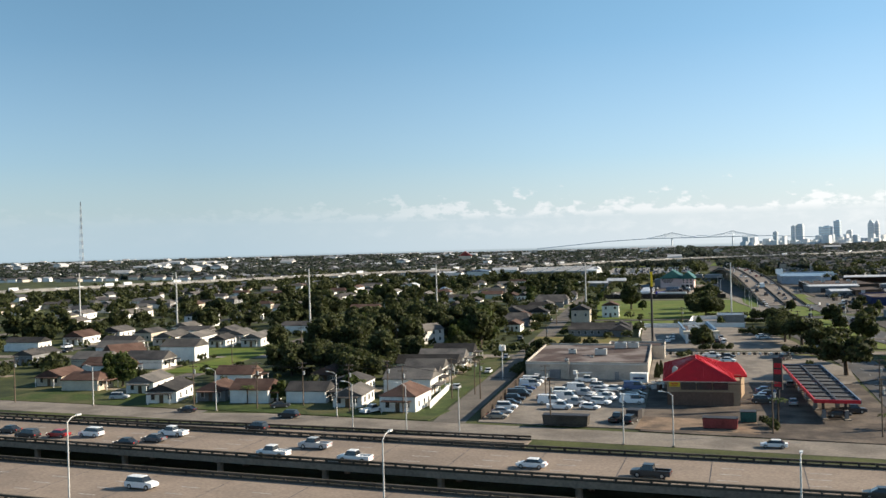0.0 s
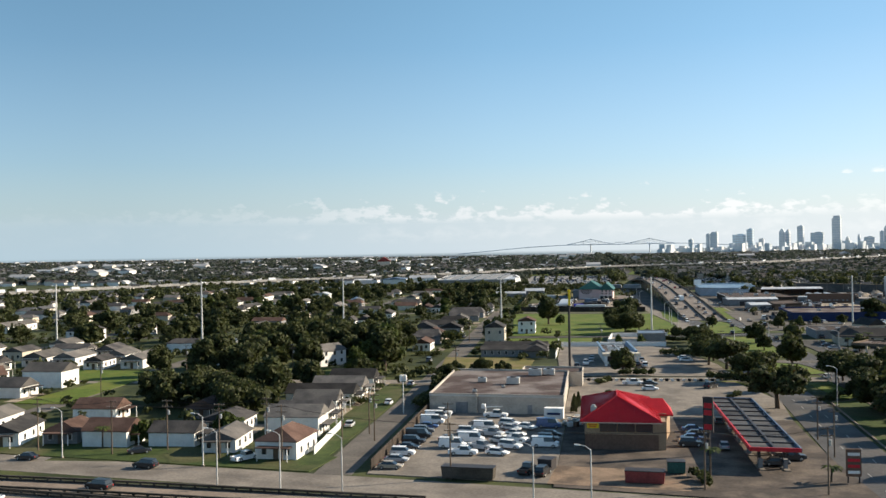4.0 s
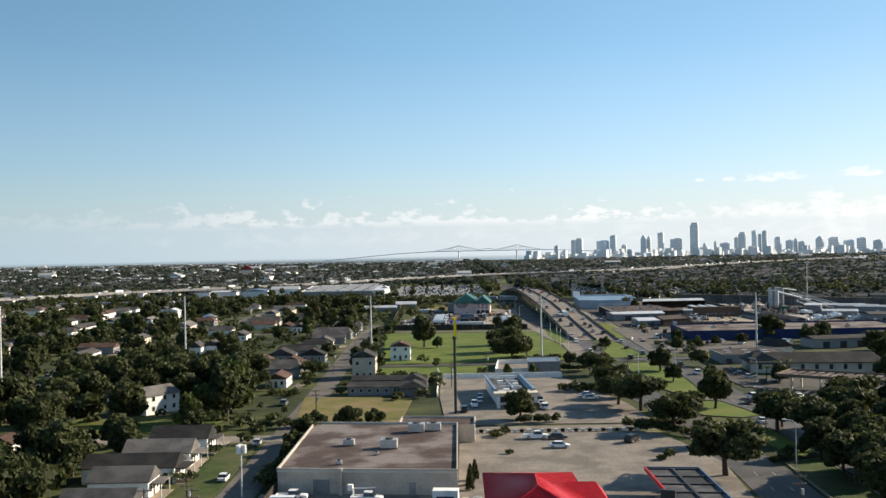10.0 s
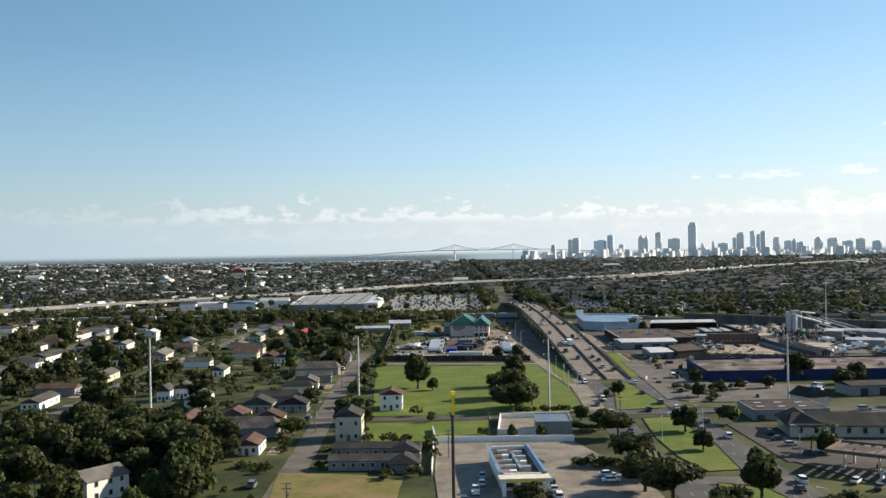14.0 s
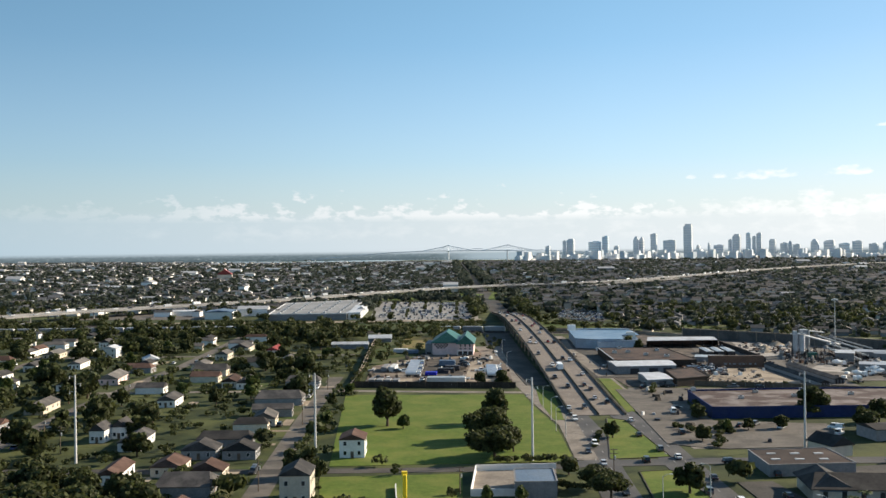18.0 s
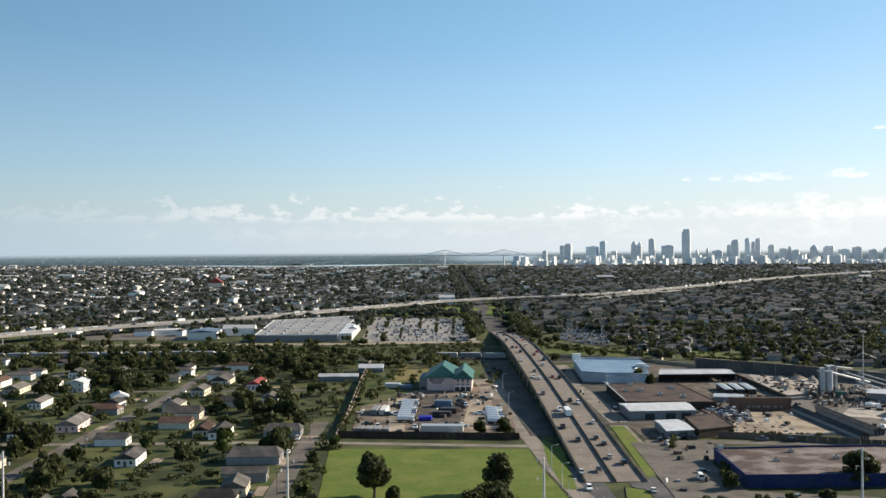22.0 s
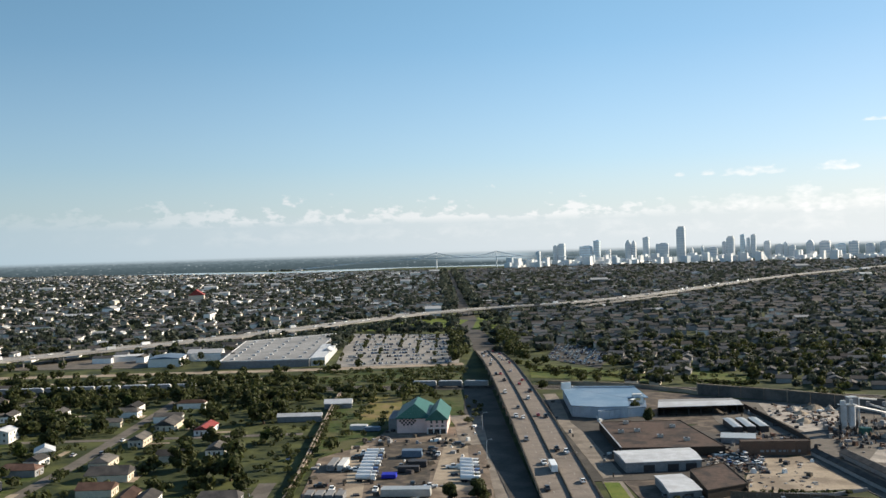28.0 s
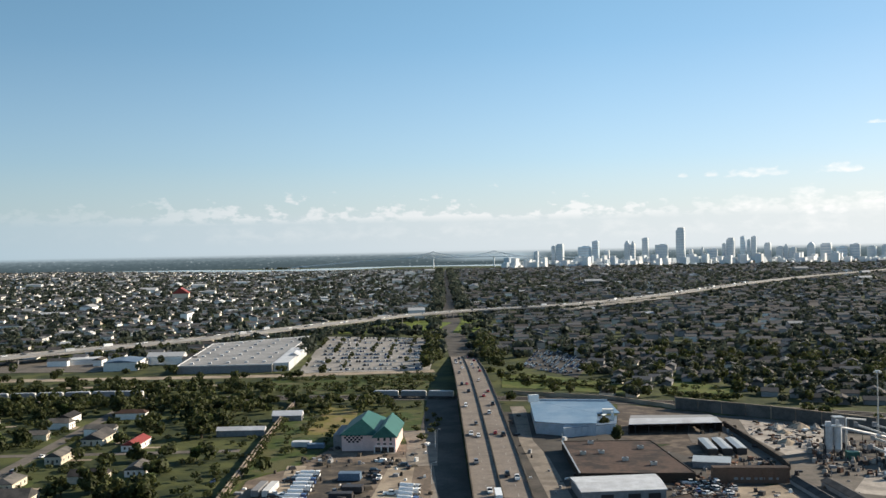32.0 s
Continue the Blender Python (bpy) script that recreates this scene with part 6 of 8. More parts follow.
def house(x, y, rz, w, d, h=3.0, wall=None, roof=None, pitch=0.42, hip=0.0, storeys=1, porch=True, label="", chimney=False, plain=False):
    """A small house; its ridge runs along local y, its front faces local -y."""
    wall, roof = wall or WHITE, roof or SHINGLE
    H = h * storeys
    words = {WHITE.name: "white", CREAM.name: "cream", GREYWALL.name: "grey", BRICK.name: "brick", PINK.name: "pink"}[wall.name]
    words2 = {SHINGLE.name: "grey shingle", SHINGLE_L.name: "pale grey shingle", SHINGLE_B.name: "brown shingle", REDROOF.name: "faded red", WHITEMETAL.name: "white metal", GREENMETAL.name: "green metal"}[roof.name]
    t = thing("house", label or f"{words} {'two-storey ' if storeys > 1 else ''}wooden house with a {words2} {'hip' if hip else 'gable'} roof", "house", x, y, 0, rz)
    rise = w / 2 * pitch
    g = Geo().box(0, 0, 0, w, d, H)
    if not hip:
        for s in (-1, 1):
            g.add([(-w / 2, s * d / 2, H), (w / 2, s * d / 2, H), (0, s * d / 2, H + rise)], [(0, 1, 2)] if s < 0 else [(2, 1, 0)])
    part("wall", g, wall, t)
    part("roof", Geo().gable(0, 0, H + 0.05, w, d, rise, 0, 0, 0.3, 0.16, hip), roof, t)
    for k in range(storeys):
        for s in (-1, 1):
            window(t, s * w * 0.28, -d / 2 - 0.02, k * h + 1.0, 0.9, 1.2, plain=plain)
        for yy in (-0.28, 0.05, 0.32):
            window(t, w / 2 + 0.02, d * yy, k * h + 1.0, 0.9, 1.2, 90, plain=plain)
    part("door", Geo().box(0, -d / 2 - 0.03, 0.1, 1.0, 0.12, 2.05), TIMBER, t)
    if porch:
        pr = part("porch_roof", Geo().box(0, -d / 2 - 1.2, 2.6, w * 0.8, 2.2, 0.18), roof, t)
        for s in (-1, 1):
            part("porch_post", Geo().box(s * w * 0.36, -d / 2 - 2.1, 0, 0.16, 0.16, 2.6), WHITE, t)
    if chimney:
        part("chimney", Geo().box(w * 0.2, d * 0.15, H + rise * 0.3, 0.6, 0.6, rise), BRICK, t)
    HOUSES.append((x, y, max(w, d)))
    return t


# first rows, beside the service road and the first street
house(-119, -28, 100, 8, 11, 3.2, CREAM, SHINGLE_B, 0.45, 0.3)
house(-136, -20, 10, 8, 12, 3.0, CREAM, SHINGLE_B, 0.4)
house(-99, -26, 14, 7.6, 13, 3.2, WHITE, SHINGLE_L, 0.42)
house(-83, -38, 20, 7.6, 15, 3.2, WHITE, SHINGLE, 0.42)
house(-82, -9, 100, 8, 11, 3.2, WHITE, SHINGLE_B, 0.5)
house(-71, -34, 12, 7.6, 11, 3.0, GREYWALL, SHINGLE_B, 0.45, 0.3)
house(-58.8, -36, 98, 8.2, 10, 3.6, WHITE, SHINGLE_B, 0.5)
house(-45, -33, 100, 7, 10, 3.2, WHITE, SHINGLE, 0.5)
house(-32.5, -34, 12, 7, 12, 3.0, WHITE, SHINGLE_L, 0.42)
house(-17.5, -37, 6, 8.5, 12, 3.8, WHITE, SHINGLE_B, 0.5, 0.45)
house(-25, -17, 100, 9, 12, 4.6, WHITE, SHINGLE_L, 0.45)
house(-29, -4, 100, 8, 12, 3.4, WHITE, SHINGLE, 0.5)
house(-33.5, 12.5, 100, 7.5, 11, 3.4, WHITE, SHINGLE_L, 0.55)
house(-38, 25, 100, 8, 18, 3.2, WHITE, SHINGLE, 0.5)
house(-39, 39, 100, 8, 14, 3.2, WHITE, SHINGLE_L, 0.55)
house(-41.5, 55, 100, 8, 13, 3.2, WHITE, SHINGLE, 0.55)
house(-43, -15, 10, 10, 9, 3.0, WHITE, SHINGLE, 0.3)
house(-58, 2, 10, 8, 13, 3.0, GREYWALL, SHINGLE_B, 0.4)
house(-80, 46, 10, 6, 8, 3.0, WHITE, SHINGLE_B, 0.5)
house(-73.5, 105, -24, 8.2, 12, 2.7, WHITE, SHINGLE_L, 0.5, 0, 2, False, "lone two-storey white house with a pale gable roof")
house(-110, 101, 100, 8, 12, 3.2, WHITE, SHINGLE, 0.45)
house(-99, 102, 10, 6, 10, 3.2, WHITE, SHINGLE_B, 0.5)
# the open plots west of the second street, with bright sunlit gables
house(-136.5, 39, 98, 10, 13, 5.2, WHITE, SHINGLE_L, 0.45, 0, 1, False, "tall white barn-like house with a pale gable roof")
house(-134.5, 18, 98, 9, 14, 3.3, WHITE, SHINGLE, 0.5)
house(-137, 2, 98, 9, 14, 3.2, WHITE, SHINGLE_B, 0.45)
house(-155, 16, 98, 9, 13, 3.2, CREAM, SHINGLE_L, 0.45)
house(-140, 91, 14, 8, 18, 3.4, WHITE, SHINGLE_L, 0.42)
house(-151.5, 83, 12, 7, 11, 3.2, WHITE, SHINGLE, 0.45)
house(-155, 101, 14, 8, 15, 3.4, WHITE, SHINGLE_L, 0.45)
house(-168.5, 91, 12, 8.5, 17, 3.4, WHITE, SHINGLE_L, 0.42)
house(-181, 90, 14, 9, 18, 3.4, WHITE, SHINGLE_L, 0.42)
house(-188, 68, 98, 9, 14, 3.2, WHITE, SHINGLE, 0.45)
house(-222, 167, 8, 11, 16, 3.0, WHITE, SHINGLE, 0.35, 0, 2, False)
house(-172, 118, 14, 8, 14, 3.2, WHITE, SHINGLE, 0.45)
house(-190, 118, 98, 8, 15, 3.2, WHITE, SHINGLE, 0.4)
house(-172, 48, 98, 9, 15, 3.4, WHITE, SHINGLE_L, 0.45)
house(-160, 36, -30, 9, 12, 3.4, CREAM, SHINGLE_B, 0.5)
house(-223, 84, 12, 9, 14, 3.4, WHITE, SHINGLE_B, 0.5)
house(-226, 110, 12, 9, 14, 3.2, WHITE, SHINGLE, 0.45)
# round the fields
house(-31.5, 183, 10, 8, 11, 3.9, CREAM, SHINGLE, 0.5, 0.0, 2, False, "tall narrow cream house with a dark gable roof")
for y, o in ((159, -17), (143, -14)):
    m = thing("row_cottages", "long low grey-roofed row of cottages by a gravel drive", "house", o, y, 0, 8, "row cottages")
    part("wall", Geo().box(0, 0, 0, 24, 6.4, 2.8), GREYWALL, m)
    part("roof", Geo().gable(0, 0, 2.8, 6.4, 24, 1.1, 90, 0, 0.4, 0.16), SHINGLE, m)
    part("end_wing", Geo().box(8.5, -3, 0, 8, 8, 2.8), GREYWALL, m)
    part("wing_roof", Geo().gable(8.5, -3, 2.8, 8, 9, 1.8, 0, 0, 0.4, 0.16, 0.5), SHINGLE, m)
    for k in range(6):
        window(m, -10.5 + k * 2.6, -3.23, 0.9, 0.9, 1.1)
    HOUSES.append((o, y, 24))
house(-31, 240, 10, 8, 11, 3.0, WHITE, SHINGLE_B, 0.4, 0.0, 2, False)
for x, y, rz, w, d, hp, rf, wl in ((-79, 231, 10, 11, 10, 0.35, SHINGLE, GREYWALL), (-66, 232, 10, 10.5, 9, 0.35, SHINGLE, GREYWALL), (-78, 249, 100, 9, 18, 0.3, SHINGLE, GREYWALL), (-79, 208, 10, 9, 12, 0.3, SHINGLE_B, CREAM), (-65, 203, 10, 10, 9, 0.3, SHINGLE_B, CREAM), (-64, 186, 100, 12, 15, 0.35, SHINGLE, GREYWALL), (-55.5, 160, 10, 7, 12, 0.0, SHINGLE_B, WHITE), (-92, 199, 12, 6.5, 17, 0.0, SHINGLE_B, WHITE), (-108.5, 245, 12, 7.5, 20, 0.0, SHINGLE, WHITE), (-169, 234, 12, 7, 22, 0.0, SHINGLE, WHITE), (-183, 309, 12, 8, 20, 0.0, SHINGLE_L, CREAM), (-254, 352, 100, 10, 20, 0.0, SHINGLE, WHITE), (-238, 367, 14, 7, 18, 0.0, SHINGLE, WHITE), (-207, 372, 14, 8, 18, 0.0, SHINGLE, WHITE), (-122, 386, 12, 8, 18, 0.0, SHINGLE, WHITE), (-131.5, 390, 12, 7, 18, 0.0, SHINGLE_B, CREAM), (-89, 338, 100, 12, 20, 0.35, SHINGLE, GREYWALL), (-95, 390, 100, 10, 16, 0.35, SHINGLE, GREYWALL), (-158, 428, 100, 12, 18, 0.2, SHINGLE, CREAM), (-197, 396, 14, 10, 24, 0.0, SHINGLE_L, PINK), (-160, 362, 100, 8, 13, 0.0, SHINGLE, WHITE), (-248, 452, 14, 7, 20, 0.0, SHINGLE_L, WHITE), (-158.5, 532, 8, 8, 20, 0.0, REDROOF, WHITE), (-185, 545, 10, 11, 22, 0.0, SHINGLE, CREAM), (-214, 472, 30, 9, 12, 0.3, WHITEMETAL, CREAM), (-290, 497, 14, 9, 20, 0.0, SHINGLE_L, CREAM), (-268, 578, 10, 8, 14, 0.0, SHINGLE, WHITE), (-118, 565, 100, 6, 24, 0.0, WHITEMETAL, GREYWALL), (-108, 610, 100, 9, 16, 0.0, WHITEMETAL, GREYWALL), (-150, 402, 100, 9, 14, 0.0, SHINGLE_B, CREAM), (-136, 330, 12, 8, 16, 0.0, SHINGLE, WHITE), (-146, 465, 100, 9, 15, 0.0, SHINGLE, CREAM), (-132, 480, 12, 8, 14, 0.0, SHINGLE_L, WHITE)):
    house(x, y, rz, w, d, 3.2, wl, rf, 0.45, hp * 0.6, 1, False, plain=True)
for x, y in ((-125.5, 252), (-121.5, 260)):
    house(x, y, 10, 5.2, 9, 4.6, WHITE, SHINGLE, 0.8, 0, 1, False, "narrow tall white house with a steep gable", plain=True)
house(-257, 506, 12, 10, 14, 2.9, WHITE, WHITEMETAL, 0.3, 0, 2, False, plain=True)
rh = random.Random(21)
for line, y0, y1 in ((S2, 110, 620), (S3, -30, 630), (S4, -20, 580), (S1, 260, 400)):
    y = y0
    while y < y1:
        for s in (-1, 1):
            x = lerp(line, y) + s * rh.uniform(14, 18)
            if line is S1 and s > 0:
                continue
            if rh.random() < 0.40 and free(x, y, 5) and all(math.hypot(x - a, y - b) > 8 + w * 0.5 for a, b, w in HOUSES):
                house(x, y, rh.choice((TURN, TURN, TURN + 90)) + rh.uniform(-4, 6), rh.uniform(7.0, 9.0), rh.uniform(11, 17), rh.uniform(3.2, 3.8), rh.choice((WHITE, WHITE, WHITE, CREAM, GREYWALL, WHITE, CREAM)), rh.choice((SHINGLE, SHINGLE, SHINGLE_B, SHINGLE_L)), rh.uniform(0.38, 0.5), rh.choice((0, 0, 0.3)), 1, False, plain=True)
        y += rh.uniform(13.5, 19)

# worn garden plots and short pale drives round the houses
rg = random.Random(77)
plots = {"green": Geo(), "rough": Geo()}
drives = Geo()
for k, (x, y, w) in enumerate(HOUSES):
    if x > -50 and y > 60:
        continue
    kind = rg.choice(("green", "rough", "rough"))
    plots[kind].box(x + rg.uniform(-2, 4), y + rg.uniform(-3, 3), -0.1, rg.uniform(15, 19), rg.uniform(20, 28), 0.14 + 0.0004 * (k % 40), TURN)
    if rg.random() < 0.55:
        drives.box(x + w * 0.5 + rg.uniform(0, 1.5), y + rg.uniform(-3, 3), -0.1, rg.uniform(3, 4.5), rg.uniform(9, 16), 0.19 + 0.0004 * (k % 40), TURN + rg.choice((0, 0, 90)))
for k, m, words in (("green", GRASS, "mown green garden plots between houses"), ("rough", GROUND, "rough shaded garden plots")):
    tagged(plots[k].ob("grass_plots_" + k, m), words, "grass", kind="structure")
tagged(drives.ob("pavement_drives", SAND), "pale gravel drives beside small houses", "pavement", kind="structure")

# ---- trees that stand near ----
for x, y, k, s in ((56, 156, 6, 0.95), (63, 115, 6, 1.2), (57, 124, 6, 1.0), (94, 86, 6, 1.15), (110, 90, 6, 1.25), (100, 75, 6, 1.15), (108, 43, 6, 1.3), (100, 34, 6, 1.2), (101, 18, 6, 1.1), (70, 84, 6, 1.1), (83, 119, 3, 1.2), (72, 202, 5, 1.3), (75, 174, 5, 0.9), (39, 220, 5, 0.8), (47, 204, 6, 0.8), (51, 190, 6, 0.95), (74, 101, 6, 0.9), (58, 138, 6, 0.8), (108, 172, 5, 1.0), (-31, 290, 3, 1.5), (-24, 286, 4, 0.9), (8, 302, 3, 1.35), (10, 268, 1, 1.35), (15, 240, 1, 1.2), (20, 250, 3, 0.9), (77, 38, 6, 1.3), (52, 277, 5, 0.9), (32, 97, 5, 1.25), (96, 92, 3, 0.95), (99, 41, 5, 1.2), (106, 61, 0, 1.0), (109, 36, 0, 1.0), (116, 70, 0, 1.1), (122, 40, 3, 1.0), (128, 330, 0, 1.25), (140, 300, 3, 0.9), (150, 318, 3, 0.9), (19, 187, 4, 0.75), (28, 188, 4, 0.75), (8, 192, 4, 0.4), (-10, 400, 3, 0.7), (0, 404, 0, 0.8), (130, 110, 0, 1.1), (136, 80, 0, 1.1), (118, 110, 3, 1.0), (142, 130, 0, 1.0), (125, 10, 0, 1.0), (112, 300, 5, 0.8), (100, 296, 5, 0.7), (70, 560, 3, 0.8), (64, 583, 3, 0.8), (-12, 42, 5, 0.7), (-14, 52, 5, 0.8), (-15, 62, 0, 0.7), (-16, 74, 5, 0.9), (-8, 78, 0, 0.7), (-3, 82, 5, 0.8), (126, 62, 1, 1.1), (112, 20, 1, 1.0), (116, 50, 0, 1.1), (134, 50, 0, 1.2), (140, 104, 1, 1.1), (142, 172, 0, 1.0), (156, 190, 0, 1.1), (152, 222, 0, 1.1), (160, 240, 1, 1.0), (172, 280, 0, 1.1), (160, 262, 0, 1.0), (140, 292, 0, 0.9), (76, 66, 5, 1.0), (123, 0, 1, 1.2), (123, 12, 0, 1.2), (121, 24, 1, 1.1), (120, 36, 0, 1.1), (126, -13, 1, 1.2), (146, 88, 0, 1.2), (152, 118, 1, 1.1), (160, 140, 0, 1.2), (166, 170, 1, 1.1), (174, 206, 0, 1.2), (118, 30, 1, 1.0), (128, 24, 0, 1.1), (146, 60, 1, 1.2), (108, 76, 0, 1.0), (180, 240, 1, 1.1), (166, 226, 0, 1.1), (98, 57, 0, 0.9), (118, 116, 1, 1.1), (130, 117, 0, 1.0), (85, 318, 5, 0.9), (82, 274, 5, 0.9), (92, 292, 4, 0.8)):
    tree(x, y, k, s)
for x, y, k, s in ((-49, -1, 1, 0.95), (-52, 26, 3, 0.9), (-55, 8, 1, 1.0), (-66, 14, 1, 1.0), (-75, 8, 0, 0.95), (-50, 17, 3, 1.2), (-84, 18, 1, 0.9), (-73, 22, 0, 0.95), (-55, 30, 1, 0.74), (-66, 34, 0, 0.81), (-50, 44, 3, 0.81), (-58, 56, 0, 0.74), (-44, 66, 3, 0.68), (-52, 80, 2, 0.93), (-46, 92, 3, 1.3), (-50, 104, 2, 1.5), (-54, 118, 3, 1.4), (-62, 132, 0, 1.3), (-74, 140, 1, 1.3), (-88, 140, 1, 1.4), (-98, 128, 0, 1.3), (-96, 106, 1, 1.2), (-90, 84, 0, 1.2), (-84, 66, 1, 1.2), (-78, 56, 0, 1.2), (-96, 60, 3, 1.2), (-106, 84, 0, 1.2), (-120, 150, 1, 1.2), (-104, 160, 1, 1.3), (-92, 160, 0, 1.3), (-78, 156, 0, 1.2), (-118, 176, 0, 1.1), (-66, 154, 3, 1.2), (-112, -22, 2, 1.0), (-128, -8, 2, 0.8), (-52, -36, 4, 0.8), (-38, -26, 4, 0.9)):
    tree(x, y, k, s * 1.12)
rt = random.Random(33)
n = 0
while len(TREES) < 292 and n < 9000:
    n += 1
    y = rt.uniform(60, 640)
    x = rt.uniform(-330, 20) if rt.random() < 0.86 else rt.uniform(60, 240)
    if (-240 < x < -96 and y < 125 and rt.random() < 0.45) or (0 < x < 50 and 130 < y < 235) or (x > 60 and y > 250):
        continue
    if not (-12 < x < 100 and y < 130) and not (50 < x < 160 and 230 < y < 420) and not (-75 < x < 20 and 370 < y < 400) and free(x, y, 3) and all(math.hypot(x - a, y - b) > 4 + w * 0.45 for a, b, w in HOUSES):
        tree(x, y, rt.choice((0, 0, 1, 3, 3, 2, 5, 5, 4)), rt.uniform(0.8, 1.35), "", y > 200 or x < -150 or x > 100)

# oaks on the grass between the carriageways
for x, y, k, s in ((102.5, 14, 3, 0.95), (104.2, 3, 0, 0.9), (105.5, -11, 0, 0.9), (107.0, -26, 3, 0.95)):
    tree(x, y, k, s)

# woods and gardens farther off
rf = random.Random(9)
pts = []
n = 0
while len(pts) < 1450 and n < 24000:
    n += 1
    x, y = rf.uniform(-620, 420), rf.uniform(-20, 1000)
    dense = (560 < y < 690 and x < -60) or x < -330 or (x > 10 and y > 690)
    if (-240 < x < -96 and y < 125 and rf.random() < 0.5) or (0 < x < 50 and 130 < y < 235) or (-12 < x < 100 and y < 130) or (50 < x < 160 and 230 < y < 420) or (-75 < x < 20 and 370 < y < 400):
        continue
    if rf.random() < (1.0 if dense else 0.5) and free(x, y, 3) and all(math.hypot(x - a, y - b) > 3 + w * 0.5 for a, b, w in HOUSES):
        pts.append((x, y, rf.uniform(2.4, 4.8), rf.uniform(4.5, 9.5) if not dense else rf.uniform(5.5, 10.5)))
for k in range(430):
    x = rf.uniform(-480, -62)
    y = lerp([(yy, xx) for xx, yy in RAIL], x) + rf.choice((rf.uniform(12, 34), rf.uniform(36, 62), rf.uniform(-34, -13), rf.uniform(-60, -13)))
    if all(math.hypot(x - a, y - b) > 8 + w * 0.5 for a, b, w in HOUSES) and free(x, y, 2):
        pts.append((x, y, rf.uniform(2.5, 4.8), rf.uniform(4, 8)))
for k in range(70):
    s = rf.choice((-1, 1))
    y = rf.uniform(830, 1090)
    pts.append((deck_x(y) + s * rf.uniform(16, 30) - (4 if s < 0 else 0), y, rf.uniform(3.5, 5.5), rf.uniform(8, 12)))
shrubs = []
n = 0
while len(shrubs) < 1500 and n < 20000:
    n += 1
    x, y = rf.uniform(-340, 10), rf.uniform(-20, 660)
    if not (-75 < x < 20 and 370 < y < 400) and not (x > -12 and y < 130) and free(x, y, 1.5) and all(math.hypot(x - a, y - b) > 2 + w * 0.5 for a, b, w in HOUSES):
        shrubs.append((x, y, rf.uniform(1.0, 2.8), rf.uniform(1.2, 4.2)))
for poly, n in ((LAWNS["rail_verge"][0], 230), (LAWNS["rail_verge_east"][0], 70), (LAWNS["rail_verge_end"][0], 30), (LAWNS["yard_back"][0], 40), (LAWNS["yard_green"][0], 40)):
    xs, ys = [p[0] for p in poly], [p[1] for p in poly]
    for k in range(n):
        x, y = rf.uniform(min(xs), max(xs)), rf.uniform(min(ys), max(ys))
        if inside(x, y, poly) and not near_line(x, y, RAIL, 6) and not near_line(x, y, OVER, 13) and not near_line(x, y, ROADS["store_road"][0], 10) and not near_line(x, y, ROADS["rail_track_road"][0], 6):
            shrubs.append((x, y, rf.uniform(1.4, 3.4), rf.uniform(1.4, 4.5)))
far_trees("undergrowth", shrubs, 8, 0.58, 46, "rough green garden shrubs and undergrowth", LEAF)
far_trees("tree_belt", pts, 3, 0.8, 92, "dark green garden and trackside trees", LEAF)
pts = []
while len(pts) < 11500:
    y = 900 + 4150 * rf.random() ** 1.3
    half = 0.62 * (y + 150)
    x = rf.uniform(-1.12 * (y + 280), half)
    if -12 < x - (-90 - 0.161 * (y - 1120)) < 12 or near_line(x, y, INTER, 17) or inside(x, y, BIG) or inside(x, y, LOTS["store_car_park"][0]) or inside(x, y, LOTS["car_auction_lot"][0]):
        continue
    if wet(x, y):
        continue
    pts.append((x, y, rf.uniform(2.6, 5.6) * (1 + y / 6000), rf.uniform(5, 10) * (0.5 if y > 3450 and x < 100 else 1)))
while len(pts) < 13400:
    y = 880 + 1900 * rf.random() ** 1.2
    x = rf.uniform(-1.1 * (y + 280), 0.62 * (y + 150))
    if not (-12 < x - (-90 - 0.161 * (y - 1120)) < 12 or near_line(x, y, INTER, 17) or inside(x, y, BIG) or inside(x, y, LOTS["store_car_park"][0]) or inside(x, y, LOTS["car_auction_lot"][0])):
        pts.append((x, y, rf.uniform(2.6, 5.5), rf.uniform(4.5, 9)))
for k in range(420):
    y = rf.uniform(1480, 3900)
    x = -90 - 0.161 * (y - 1120) + rf.choice((-1, 1)) * rf.uniform(12, 26)
    pts.append((x, y, rf.uniform(5, 8), rf.uniform(10, 14)))
far_trees("city_woods", [t for t in pts if t[1] < 1900], 5, 1.55, 38, "dark green trees between city houses", LEAF_HAZED)
far_trees("far_woods", [t for t in pts if t[1] >= 1900], 4, 3.0, 11, "dark green city trees reaching to the horizon", LEAF_HAZED)


